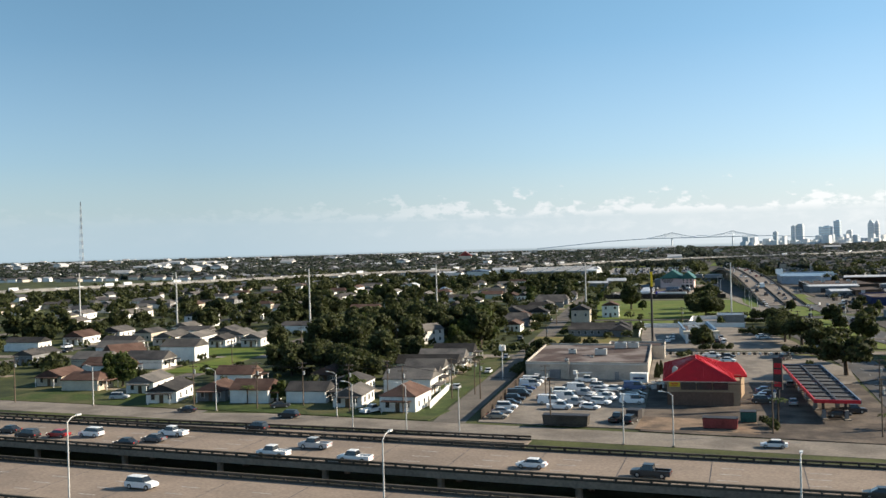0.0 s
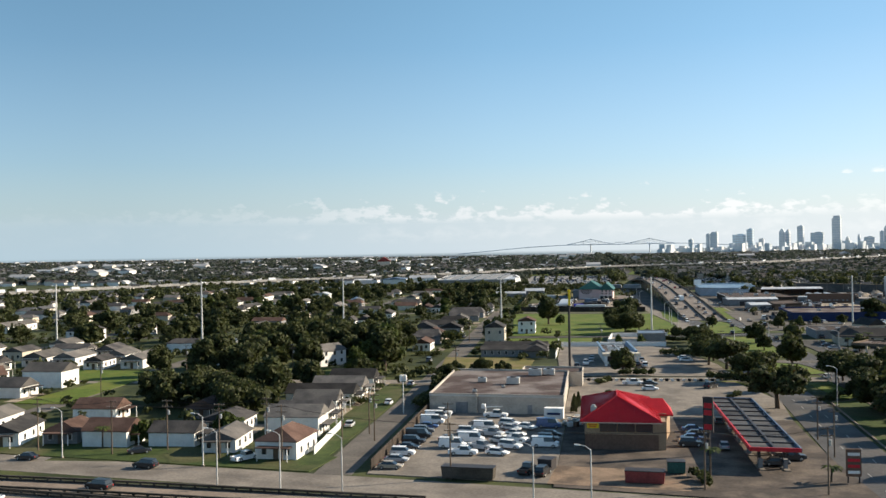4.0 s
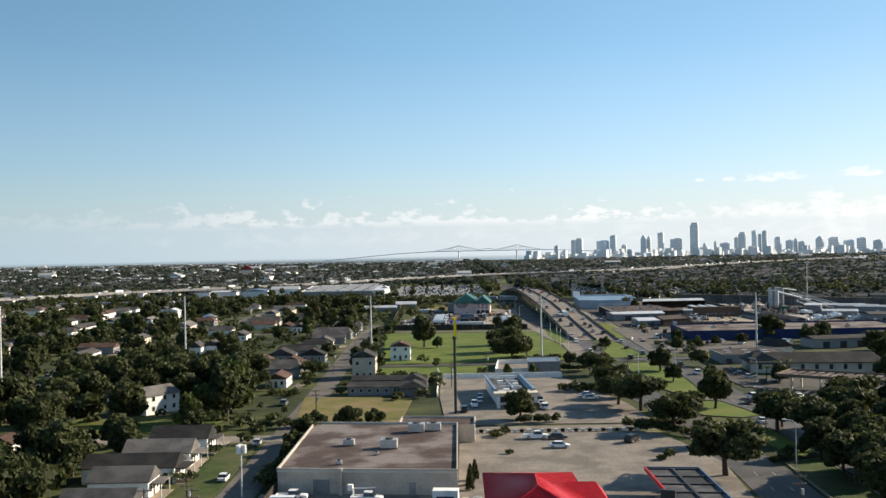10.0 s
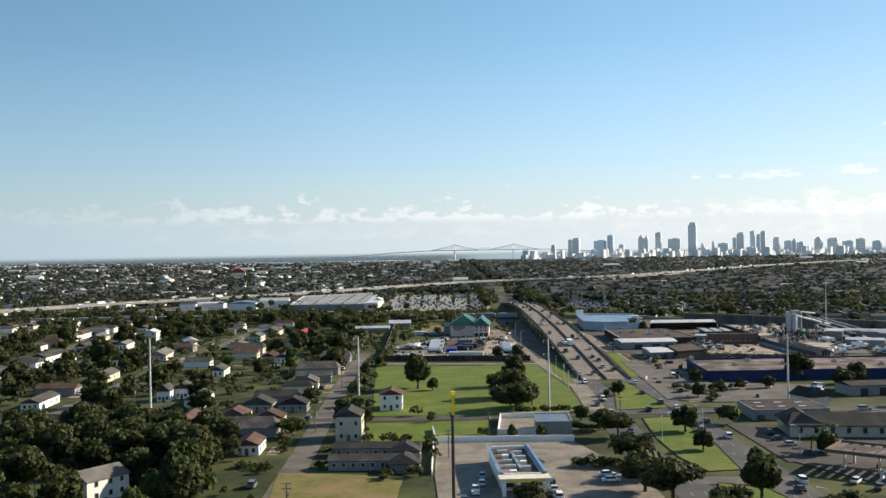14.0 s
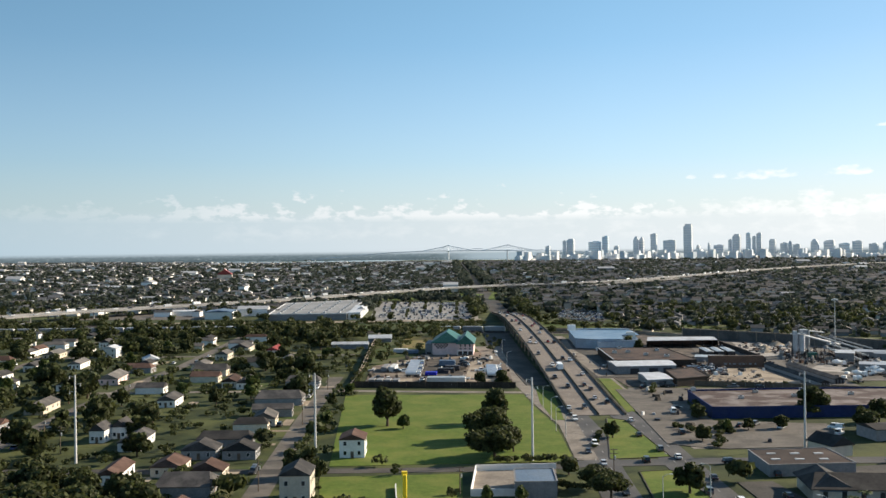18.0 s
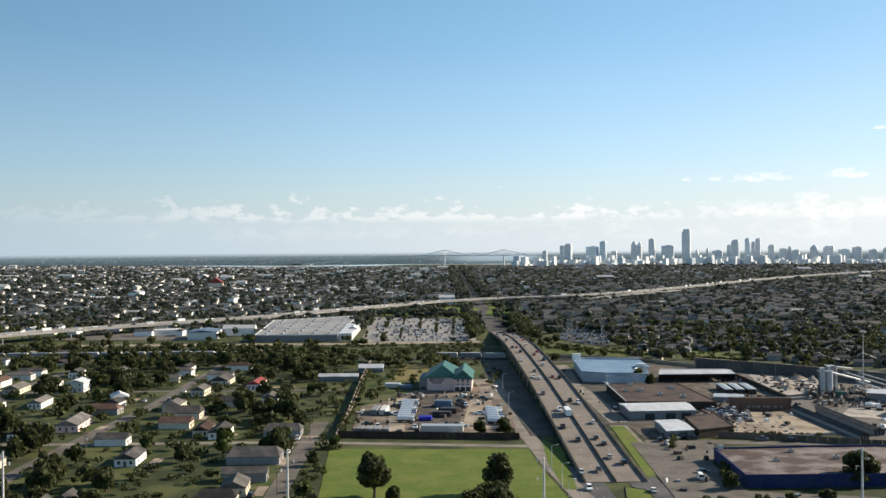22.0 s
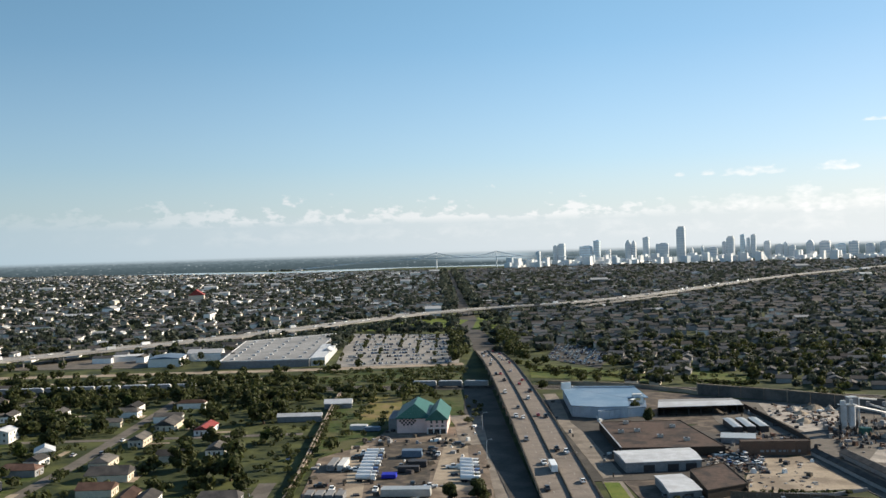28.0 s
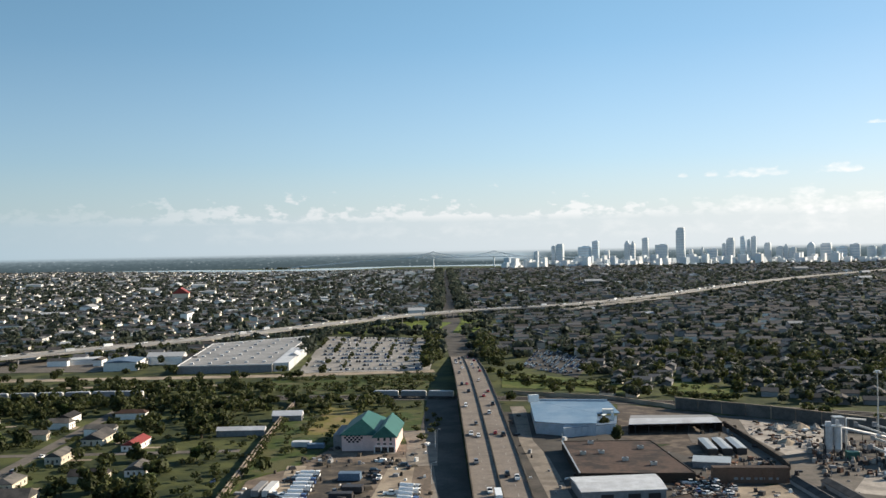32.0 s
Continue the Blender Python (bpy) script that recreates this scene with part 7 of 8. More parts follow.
# ---- far houses, joined ----
def far_houses(name, pts, label, walls, roofs):
    """pts of (x, y, turn, width, depth, height, wall index, roof index)."""
    g = Geo()
    k = len(walls)
    for x, y, rz, w, d, h, wi, ri in pts:
        if y < 1500:
            g.box(x, y, 0, w, d, h, rz, wi)
            g.gable(x, y, h, w, d, w * 0.2, rz, k + ri, 0.4, 0.2, 0.0)
            continue
        # the farthest: four walls and a closed gable roof with no eaves board
        c, s, a, b = math.cos(radians(rz)), math.sin(radians(rz)), w / 2, d / 2
        spot = lambda px, py, pz: (x + px * c - py * s, y + px * s + py * c, pz)
        q = [(-a, -b), (a, -b), (a, b), (-a, b)]
        g.add([spot(px, py, pz) for pz in (0, h) for px, py in q], [(0, 1, 5, 4), (1, 2, 6, 5), (2, 3, 7, 6), (3, 0, 4, 7)], wi)
        g.add([spot(px * 1.1, py * 1.05, h - 0.1) for px, py in q] + [spot(0, -b * 1.05, h + w * 0.2), spot(0, b * 1.05, h + w * 0.2)], [(1, 2, 5, 4), (3, 0, 4, 5), (0, 1, 4), (2, 3, 5), (3, 2, 1, 0)], k + ri)
    me = g.mesh(name, [*walls, *roofs])
    return tagged(new(name, me), label, "houses", kind="stuff")


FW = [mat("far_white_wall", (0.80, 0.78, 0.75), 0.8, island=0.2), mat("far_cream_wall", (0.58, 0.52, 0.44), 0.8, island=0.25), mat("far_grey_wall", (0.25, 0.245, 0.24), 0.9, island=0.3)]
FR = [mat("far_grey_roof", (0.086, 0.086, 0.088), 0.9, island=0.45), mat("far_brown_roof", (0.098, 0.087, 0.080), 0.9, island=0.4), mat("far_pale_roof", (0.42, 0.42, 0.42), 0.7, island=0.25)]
pts = []
for row in range(128):
    y = 880 + row * 33
    half = 0.60 * (y + 150)
    x = -1.12 * (y + 280)
    while x < half:
        x += rf.uniform(11, 19) * (1 + y / 5000)
        yy = y + rf.uniform(-6, 6) + 0.17 * x
        if yy < 850 or yy > 5100:
            continue
        if abs(x - (-90 - 0.161 * (yy - 1120))) < 30 or near_line(x, yy, INTER, 19) or inside(x, yy, BIG) or inside(x, yy, LOTS["store_car_park"][0]) or (-270 < x < -60 and 780 < yy < 1340):
            continue
        if near_line(x, yy, OVER, 30) or wet(x, yy) or inside(x, yy, LOTS["car_auction_lot"][0]) or inside(x, yy, LAWNS["rail_verge_east"][0]):
            continue
        if rf.random() < (0.30 if x < -90 - 0.161 * (yy - 1120) else 0.18):
            continue
        left = x < -90 - 0.161 * (yy - 1120)
        big = rf.random() < (0.006 if left else 0.0015)
        w, d = (rf.uniform(14, 26), rf.uniform(18, 40)) if big else (rf.uniform(7, 10), rf.uniform(10, 17))
        pts.append((x, yy, TURN + rf.choice((0, 90, 90)), w, d, rf.uniform(3.5, 6) * (2.0 if big else 1), rf.choice((0, 0, 0, 1)) if left else rf.choice((0, 1, 2, 2, 2)), 2 if (big or rf.random() < (0.09 if left else 0.02)) else rf.choice((0, 0, 1))))
for k in range(90):
    y = rf.uniform(1250, 4300)
    x = rf.uniform(-1.0 * (y + 250), -0.30 * y)
    if not wet(x, y) and not near_line(x, y, INTER, 40):
        pts.append((x, y, TURN + rf.choice((0, 90)), rf.uniform(9, 16), rf.uniform(20, 44), rf.uniform(6, 10), rf.choice((0, 0, 1)), rf.choice((2, 2, 0))))
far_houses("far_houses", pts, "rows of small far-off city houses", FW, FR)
pts = []
garden = []
for row in range(11):
    x = 40 + rf.uniform(0, 10)
    while x < 470:
        x += rf.uniform(12, 17)
        y = 704 + row * 19 + rf.uniform(-3, 3) - 0.17 * (x - 60)
        if free(x, y, 5) and not (x < 160 and y < 700):
            if rf.random() < 0.8:
                pts.append((x, y, TURN + rf.choice((0, 90)) - 20, rf.uniform(7, 9), rf.uniform(9, 13), rf.uniform(2.8, 3.8), rf.choice((1, 2, 2, 2)), rf.choice((0, 0, 1))))
            for _ in range(rf.choice((1, 1, 2))):
                garden.append((x + rf.uniform(-6, 6), y + rf.choice((-8, 8)), rf.uniform(2.2, 4.6), rf.uniform(4, 8)))
far_trees("garden_trees", garden, 41, 0.8, 110, "green garden trees between far houses", LEAF_HAZED)
for k in range(260):
    x, y = rf.uniform(-620, -350), rf.uniform(0, 760)
    if free(x, y, 6):
        pts.append((x, y, TURN + rf.choice((0, 90)), rf.uniform(7, 10), rf.uniform(11, 17), rf.uniform(3, 4), rf.choice((0, 0, 1)), rf.choice((0, 0, 1))))
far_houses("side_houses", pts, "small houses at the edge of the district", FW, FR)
ch = thing("church", "large far church with a red roof", "church", -748, 1914, 0, 20)
part("wall", Geo().box(0, 0, 0, 30, 46, 14), FW[1], ch)
part("roof", Geo().gable(0, 0, 14, 30, 46, 10, 0, 0, 1, 0.5), REDROOF, ch)

# ---- vehicles ----
PAINTS = {k: mat("car_paint_" + k, c, 0.3, tuple(v * 0.94 for v in c), 1.5, spec=0.6) for k, c in {"white": (0.80, 0.80, 0.79), "silver": (0.45, 0.46, 0.47), "black": (0.02, 0.02, 0.022), "grey": (0.13, 0.135, 0.14), "blue": (0.05, 0.10, 0.24), "red": (0.38, 0.03, 0.03), "tan": (0.36, 0.30, 0.22)}.items()}
CARGLASS = mat("car_glass", (0.02, 0.024, 0.028), 0.08, size=1.0, spec=0.7)
LAMP = mat("lamp_lens", (0.75, 0.75, 0.72), 0.2, size=1.0)
TAIL = mat("tail_lens", (0.40, 0.02, 0.02), 0.25, size=1.0)
MADE = {}


def loft(g, secs, mi=0):
    """Joins rectangular sections (x, half width, z0, z1) along x."""
    vs = []
    for x, hw, z0, z1 in secs:
        vs += [(x, -hw, z0), (x, hw, z0), (x, hw * 0.93, z1), (x, -hw * 0.93, z1)]
    fs = [(0, 1, 2, 3)[::-1]]
    for i in range(len(secs) - 1):
        a, b = 4 * i, 4 * i + 4
        fs += [(a, a + 1, b + 1, b)[::-1], (a + 1, a + 2, b + 2, b + 1)[::-1], (a + 2, a + 3, b + 3, b + 2)[::-1], (a + 3, a, b, b + 3)[::-1]]
    e = 4 * (len(secs) - 1)
    fs.append((e, e + 1, e + 2, e + 3))
    return g.add(vs, fs, mi)


SHAPES = {
    # length, half width, belt height, hood, cabin span (rear, front, top rear, top front), roof height, wheel radius
    "sedan": (4.7, 0.90, 0.92, 0.80, (-1.75, 1.25, -1.05, 0.45), 1.44, 0.33),
    "suv": (4.9, 0.97, 1.10, 1.02, (-2.2, 1.15, -1.95, 0.55), 1.78, 0.38),
    "pickup": (5.7, 0.99, 1.12, 1.06, (-0.55, 1.55, -0.40, 0.95), 1.86, 0.40),
    "van": (5.6, 1.02, 1.25, 1.12, (-2.7, 2.05, -2.65, 1.45), 2.15, 0.37),
}


def vehicle(kind, paint):
    L, hw, belt, hood, (r0, f0, r1, f1), top, wr = SHAPES[kind]
    t = thing({"sedan": "car", "suv": "car", "pickup": "pickup_truck", "van": "van"}[kind], "", {"sedan": "car", "suv": "car", "pickup": "pickup truck", "van": "van"}[kind])
    name = {"sedan": "saloon car", "suv": "tall estate car", "pickup": "pickup truck with an open bed", "van": "work van with side windows"}[kind]
    tagged(t, f"{paint} {name} standing on the tarmac")
    h = L / 2
    body = Geo()
    if kind == "pickup":
        loft(body, [(-h, hw * 0.95, 0.45, 0.62), (-h + 0.04, hw, 0.36, belt * 0.78), (r0, hw, 0.30, belt * 0.78)])
        for s in (-1, 1):
            body.box((-h + r0) / 2, s * (hw - 0.09), belt * 0.75, h + r0, 0.16, 0.28)
        body.box(-h + 0.08, 0, belt * 0.75, 0.14, hw * 1.8, 0.28)
        loft(body, [(r0, hw, 0.30, belt), (f0 - 0.1, hw, 0.30, belt), (h - 0.5, hw * 0.97, 0.32, hood), (h - 0.08, hw * 0.92, 0.38, hood - 0.1), (h, hw * 0.86, 0.45, hood - 0.28)])
    else:
        loft(body, [(-h, hw * 0.84, 0.48, belt - 0.2), (-h + 0.12, hw * 0.94, 0.36, belt - 0.04), (-h + 0.6, hw, 0.30, belt), (f0 - 0.1, hw, 0.30, belt), (h - 0.55, hw * 0.96, 0.32, hood), (h - 0.1, hw * 0.90, 0.38, hood - 0.12), (h, hw * 0.80, 0.45, hood - 0.30)])
    part("body", body, PAINTS[paint], t)
    g = Geo()
    vs = [(r0, -hw * 0.90, belt), (f0, -hw * 0.90, belt), (f0, hw * 0.90, belt), (r0, hw * 0.90, belt), (r1, -hw * 0.74, top - 0.05), (f1, -hw * 0.74, top - 0.05), (f1, hw * 0.74, top - 0.05), (r1, hw * 0.74, top - 0.05)]
    g.add(vs, [(0, 1, 5, 4), (1, 2, 6, 5), (2, 3, 7, 6), (3, 0, 4, 7), (4, 5, 6, 7)])
    part("glazing", g, CARGLASS, t)
    part("roof", Geo().box((r1 + f1) / 2, 0, top - 0.05, f1 - r1 + 0.12, hw * 1.5, 0.07), PAINTS[paint], t)
    if kind == "van":
        part("side_panel", Geo().box(-1.35, 0, belt - 0.02, 2.5, hw * 1.84, top - belt - 0.12, top=0.9), PAINTS[paint], t)
    for sx in (-h * 0.60, h * 0.62):
        for s in (-1, 1):
            part("wheel", Geo().tube((sx, s * (hw - 0.20), wr), (sx, s * (hw + 0.01), wr), wr, n=12).tube((sx, s * (hw + 0.005), wr), (sx, s * (hw + 0.02), wr), wr * 0.6, n=8, mi=1), [BLACK, GALV], t)
    for s in (-1, 1):
        part("headlight", Geo().box(h - 0.06, s * hw * 0.66, 0.62, 0.1, 0.34, 0.16), LAMP, t)
        part("tail_light", Geo().box(-h + 0.03, s * hw * 0.74, 0.70, 0.08, 0.22, 0.2), TAIL, t)
    return t


def park(kind, paint, x, y, rz, z=0.22, group=""):
    key = (kind, paint)
    if key not in MADE:
        MADE[key] = vehicle(kind, paint)
        t = MADE[key]
        t.matrix_basis = pose(x, y, z, 0, 0, rz)
    else:
        t = copy_thing(MADE[key], pose(x, y, z, 0, 0, rz))
    if group:
        t["group"] = group
    return t


# motorway traffic
for k, c, x, y, rz in (("sedan", "black", -72, -101, 180), ("suv", "black", -64, -104.5, 180), ("sedan", "red", -59, -102, 180), ("suv", "white", -53, -100, 180), ("sedan", "black", -40.5, -105.5, 180), ("sedan", "grey", -38, -101, 180), ("pickup", "white", -38, -95.5, 180), ("pickup", "white", -10, -106, 180), ("pickup", "silver", -6.5, -98.5, 180), ("pickup", "white", 5, -106, 180), ("sedan", "white", 33, -102.5, 180), ("pickup", "black", 51, -103.5, 180), ("suv", "white", -17, -130, 0), ("sedan", "black", 81, -107, 180), ("sedan", "grey", -90, -95, 180), ("suv", "silver", -110, -103, 180)):
    park(k, c, x, y, rz, ZD + 0.02, "motorway traffic")
park("suv", "black", -33, -75.4, 174, 1.17, "motorway traffic")
park("sedan", "white", 65, -61, 182, 0.05)
for kd, pn, x, y, rz in (("sedan", "white", 101.2, 462.6, 40), ("suv", "white", 104.5, 469.9, 120), ("sedan", "black", 108.5, 466.4, 60), ("pickup", "silver", 109.2, 457.5, 100), ("sedan", "grey", 100, 471, 20), ("suv", "black", 106, 475, 80), ("pickup", "white", 96, 478, 10), ("sedan", "silver", 112, 472, 95)):
    park(kd, pn, x, y, rz, 0.24, "scrap-yard cars")
park("suv", "black", -38, -55, 178, 0.05)
park("sedan", "black", -66, -54, 182, 0.05)
park("pickup", "white", -22.5, -45, 70, 0.16)
park("suv", "silver", -96, -42, 20, 0.16)
park("sedan", "black", -47, -44, 40, 0.16)
# fenced van lot
rc = random.Random(4)
for i in range(11):
    f = i / 10
    x, y = 7.8 - 8.6 * f, -45.5 + 57 * f
    k, c = (("sedan", "tan"), ("sedan", "silver"), ("suv", "white"), ("sedan", "black"), ("suv", "black"), ("van", "black"), ("suv", "grey"), ("sedan", "blue"), ("van", "white"), ("van", "white"), ("pickup", "white"))[i]
    park(k, c, x, y, rc.uniform(4, 12), 0.17, "vehicles in the van lot")
for x, y, k, c, rz in ((17.5, -31, "pickup", "white", 4), (24, -29.5, "sedan", "white", -10), (13.5, -25, "van", "white", 2), (19.5, -25, "pickup", "silver", -20), (25, -23, "suv", "white", -15), (15.5, -18.5, "van", "white", 3), (21.5, -18, "sedan", "silver", -25), (24.5, -16, "pickup", "white", -20), (12.5, -10, "suv", "white", 2), (18, -11, "pickup", "silver", -15), (23, -10, "sedan", "white", -20), (15, -5, "van", "white", 4), (20.5, -4, "sedan", "silver", -15), (13, -1, "pickup", "grey", 2), (19, 1, "suv", "white", -10), (23.5, -1.5, "sedan", "white", -20), (11, -19, "sedan", "grey", 2), (30.5, -9, "sedan", "black", 4), (31.5, -20, "van", "white", 4), (31, -14.5, "suv", "grey", 4), (28, 1, "van", "blue", 4), (36, -44, "suv", "black", 84), (33, -43, "pickup", "black", 84)):
    park(k, c, x, y, rz, 0.17, "vehicles in the van lot")
bk = copy_thing(MADE[("pickup", "white")], pose(13, 11.5, 0.17, 0, 0, 4))
bk["label"] = "white utility truck with a folded lifting arm on its bed"
part("lift_arm", Geo().tube((-2.4, 0, 2.4), (1.6, 0, 2.6), 0.16, 0.12, 6).tube((-2.4, 0, 1.0), (-2.4, 0, 2.5), 0.2, n=6).box(-2.9, 0, 2.1, 0.9, 0.9, 1.0), WHITE, bk)
tr = thing("box_trailer", "tall white box trailer beside the shop", "trailer", 27.5, 9.5, 0.17, 5)
part("body", Geo().box(0, 0, 0.7, 4.4, 2.3, 2.4), WHITE, tr)
part("side_bar", Geo().box(0, -1.17, 1.6, 3.0, 0.05, 0.5), BLUEPAINT, tr)
for s in (-1, 1):
    part("wheel", Geo().tube((-0.3, s * 1.0, 0.35), (-0.3, s * 1.2, 0.35), 0.35, n=12), BLACK, tr)
# cars at the fuel station and restaurants
for x, y, k, c, rz in ((66, -14, "sedan", "silver", 96), (69, -3, "suv", "white", 100), (67, 8, "sedan", "white", 98), (64, 14, "sedan", "grey", 96), (78, -22, "pickup", "black", 12), (75.5, -27, "sedan", "black", 8), (59.5, -7, "sedan", "blue", 8), (60, -2.5, "sedan", "black", 8), (59, 3, "sedan", "blue", 8), (59.5, -13, "suv", "black", 8), (50, 4, "sedan", "silver", 8), (44, 62, "sedan", "white", 0), (38, 72, "pickup", "white", 6), (43, 72, "sedan", "black", 6), (60, 70, "suv", "black", 60), (34.5, 128, "suv", "black", 100), (35.5, 122, "sedan", "silver", 100), (34.5, 117, "sedan", "black", 98), (37, 115, "suv", "white", 100), (33, 134, "sedan", "black", 98), (31, 110, "sedan", "black", 20), (48, 139, "sedan", "white", 12), (49, 133, "sedan", "white", 12), (29, 152, "sedan", "black", 10), (17, 118, "pickup", "white", 98), (17.5, 126, "sedan", "white", 98), (16.5, 134, "sedan", "silver", 98), (15.5, 109, "suv", "black", 98)):
    park(k, c, x, y, rz, 0.2, "cars at the restaurants")
# avenue traffic
for i, (x, y) in enumerate(((43, 376), (45, 355), (50, 347), (59, 310), (61, 281), (67, 257), (46, 263), (44, 251), (49, 234), (62, 240), (72, 246), (80, 219), (77, 203), (84, 193), (55, 199), (61, 158), (103, 60), (92, 97), (117, -12), (105, 92), (38, 310), (41, 335), (35, 330))):
    k, c = (("sedan", "black"), ("sedan", "silver"), ("suv", "black"), ("sedan", "white"), ("sedan", "black"), ("suv", "grey"), ("suv", "white"))[i % 7]
    side = 80 if x > 52 + (250 - y) * 0.1 else 260
    park(k, c, x, y, 98 if side == 80 else 278, 0.1 if y < 330 else deck_z(max(y, 345)) + 0.06, "avenue traffic") if y < 345 else park(k, c, x, y, 99, deck_z(y) + 0.06, "avenue traffic")
for x, y, k, c, rz in ((87, 240, "suv", "black", 20), (98, 190, "sedan", "black", 20), (95, 137, "suv", "white", 100), (93, 128, "sedan", "black", 100), (100, 115, "suv", "white", 10), (102, 112, "sedan", "white", 10), (99, 106, "suv", "black", 10), (130, 291, "van", "white", 60), (100, 182, "sedan", "silver", 20), (97, 200, "sedan", "black", 100), (107, 103, "sedan", "black", 100), (136, 247, "suv", "silver", 12), (108, 138, "sedan", "white", 60), (112, 132, "sedan", "grey", 60), (98, 225, "suv", "black", 100)):
    park(k, c, x, y, rz, 0.22, "cars before the shops")
# overpass traffic
q = random.Random(12)
for lane, d, n in ((-7.6, 278, 8), (-4.4, 278, 9), (3.6, 98, 9), (7.0, 98, 8)):
    for i in range(n):
        y = 372 + (i + q.uniform(0.1, 0.9)) * 535 / n
        k, c = q.choice((("sedan", "black"), ("sedan", "white"), ("suv", "grey"), ("suv", "black"), ("sedan", "silver"), ("pickup", "white"), ("sedan", "red"), ("suv", "white"), ("pickup", "black")))
        park(k, c, deck_x(y) + lane, y, d + 1.5, deck_z(y) + 0.06, "overpass traffic")
bus = thing("coach", "long white coach on the overpass", "bus", deck_x(432) - 1.9, 432, deck_z(432) + 0.1, 99)
part("body", Geo().box(0, 0, 0.4, 11.4, 2.5, 2.6, top=0.97), PAINTS["white"], bus)
part("glazing", Geo().box(0, 0, 1.7, 10.8, 2.54, 0.8), CARGLASS, bus)
for sx in (-3.6, 3.8):
    for s in (-1, 1):
        part("wheel", Geo().tube((sx, s * 1.05, 0.5), (sx, s * 1.28, 0.5), 0.5, n=12), BLACK, bus)
# interstate traffic, far off
g = Geo()
for k in range(110):
    p = on_line(INTER, 120 + k * 21 + q.uniform(-9, 9))
    off = q.choice((-9, -5, 4.5, 8.5))
    r = radians(p[2])
    x, y, z = p[0] - math.sin(r) * off, p[1] + math.cos(r) * off, 7.05 if p[1] < 1000 else 8.05
    L = q.choice((4.6, 4.6, 5.0, 9.0))
    g.box(x, y, z + 0.3, L, 1.9, 0.8 if L < 6 else 2.6, p[2], q.choice((0, 0, 0, 1, 2)), 0.95).box(x, y, z + 1.05, L * 0.5, 1.6, 0.55, p[2], 3, 0.8).box(x, y, z, L * 0.85, 1.7, 0.3, p[2], 2)
tagged(g.ob("interstate_cars", [PAINTS["white"], PAINTS["silver"], PAINTS["black"], CARGLASS]), "small far vehicles on the interstate viaduct", "cars", kind="stuff")
# cars along the residential streets
for i in range(34):
    line = (S1, S2, S3)[i % 3]
    y = q.uniform(-20, 520)
    x = lerp(line, y) + q.choice((-5.2, 5.2, -8, 8)) * (1 if line is not S1 else -1 if q.random() < 2 else 1)
    if line is S1:
        x = lerp(line, y) - q.choice((5.2, 8.0))
    park(*q.choice((("sedan", "white"), ("suv", "black"), ("sedan", "silver"), ("pickup", "white"), ("suv", "grey"), ("sedan", "blue"))), x, y, 100 + q.choice((0, 180)), 0.08, "cars by the houses")
for x, y, rz in ((-24, 148, 10), (-20, 151, 10), (-28, 163, 100), (-30, 166, 100)):
    park(*q.choice((("sedan", "white"), ("suv", "black"), ("sedan", "silver"))), x, y, rz, 0.1, "cars by the houses")

# ---- impound yard ----
for i in range(9):
    for x0, rz in ((-48.5, 4), (-6, -12)):
        if x0 > -10 and i > 5:
            continue
        x, y = x0 - i * 0.9, 428 + i * 6.2
        t = thing("tank_truck", "white tank truck parked in a dirt yard", "truck", x, y, 0.25, rz, "yard trucks")
        part("cab", Geo().box(3.2, 0, 0.6, 1.9, 2.3, 2.2, top=0.92), PAINTS[("white", "silver", "blue", "grey")[i % 4]], t)
        part("windscreen", Geo().box(4.0, 0, 1.7, 0.5, 2.0, 0.8), CARGLASS, t)
        part("tank", Geo().tube((-3.8, 0, 1.9), (1.9, 0, 1.9), 1.1, n=14), PAINTS["white"], t)
        part("chassis", Geo().box(-0.3, 0, 0.5, 8.0, 1.2, 0.3), DARKSTEEL, t)
        for sx in (-2.8, -1.6, 3.1):
            for s in (-1, 1):
                part("wheel", Geo().tube((sx, s * 0.85, 0.5), (sx, s * 1.15, 0.5), 0.5, n=10), BLACK, t)
for x, y, sx, sy, h, m, lab in ((-27.5, 406, 19, 6, 3.0, GALV, "long low white-roofed container shed"), (-55, 399, 3, 8, 2.6, GREYWALL, "dark grey storage trailer"), (-59, 399, 3, 8, 2.6, GREYWALL, "dark grey storage trailer"), (-51, 399, 3, 8, 2.6, GREYWALL, "dark grey storage trailer"), (-63, 399, 3, 8, 2.6, GREYWALL, "dark grey storage trailer"), (-63.8, 452, 3, 16, 2.6, STEEL, "pale metal storage trailer"), (-68.2, 452, 3, 16, 2.6, GREYWALL, "grey storage trailer in a dirt yard"), (-38, 474, 9, 5, 3.2, BLUEMETAL, "blue-grey site office container"), (-32, 455, 8, 5, 2.6, DARKSTEEL, "dark loaded flatbed trailer"), (-34, 445, 9, 4, 2.4, DARKSTEEL, "dark loaded flatbed trailer"), (-40, 434, 6, 5, 1.8, TARP, "load under a bright blue tarpaulin"), (-78, 538, 9, 5, 2.6, WHITEMETAL, "white tank on skids"), (-70, 535, 8, 4, 2.2, BLUEMETAL, "pale blue pair of tanks")):
    t = thing("storage_trailer", lab, "trailer", x, y, 0.3, 5, "yard trailers")
    part("body", Geo().box(0, 0, 0.3, sx, sy, h - 0.3, top=0.97), m, t)
    part("base", Geo().box(0, 0, 0, sx * 0.94, sy * 0.8, 0.3), BLACK, t)
    for k in range(4):
        part("rib", Geo().box(sx * (-0.36 + 0.24 * k), 0, 0.35, 0.15, sy + 0.06, h - 0.5), m, t)
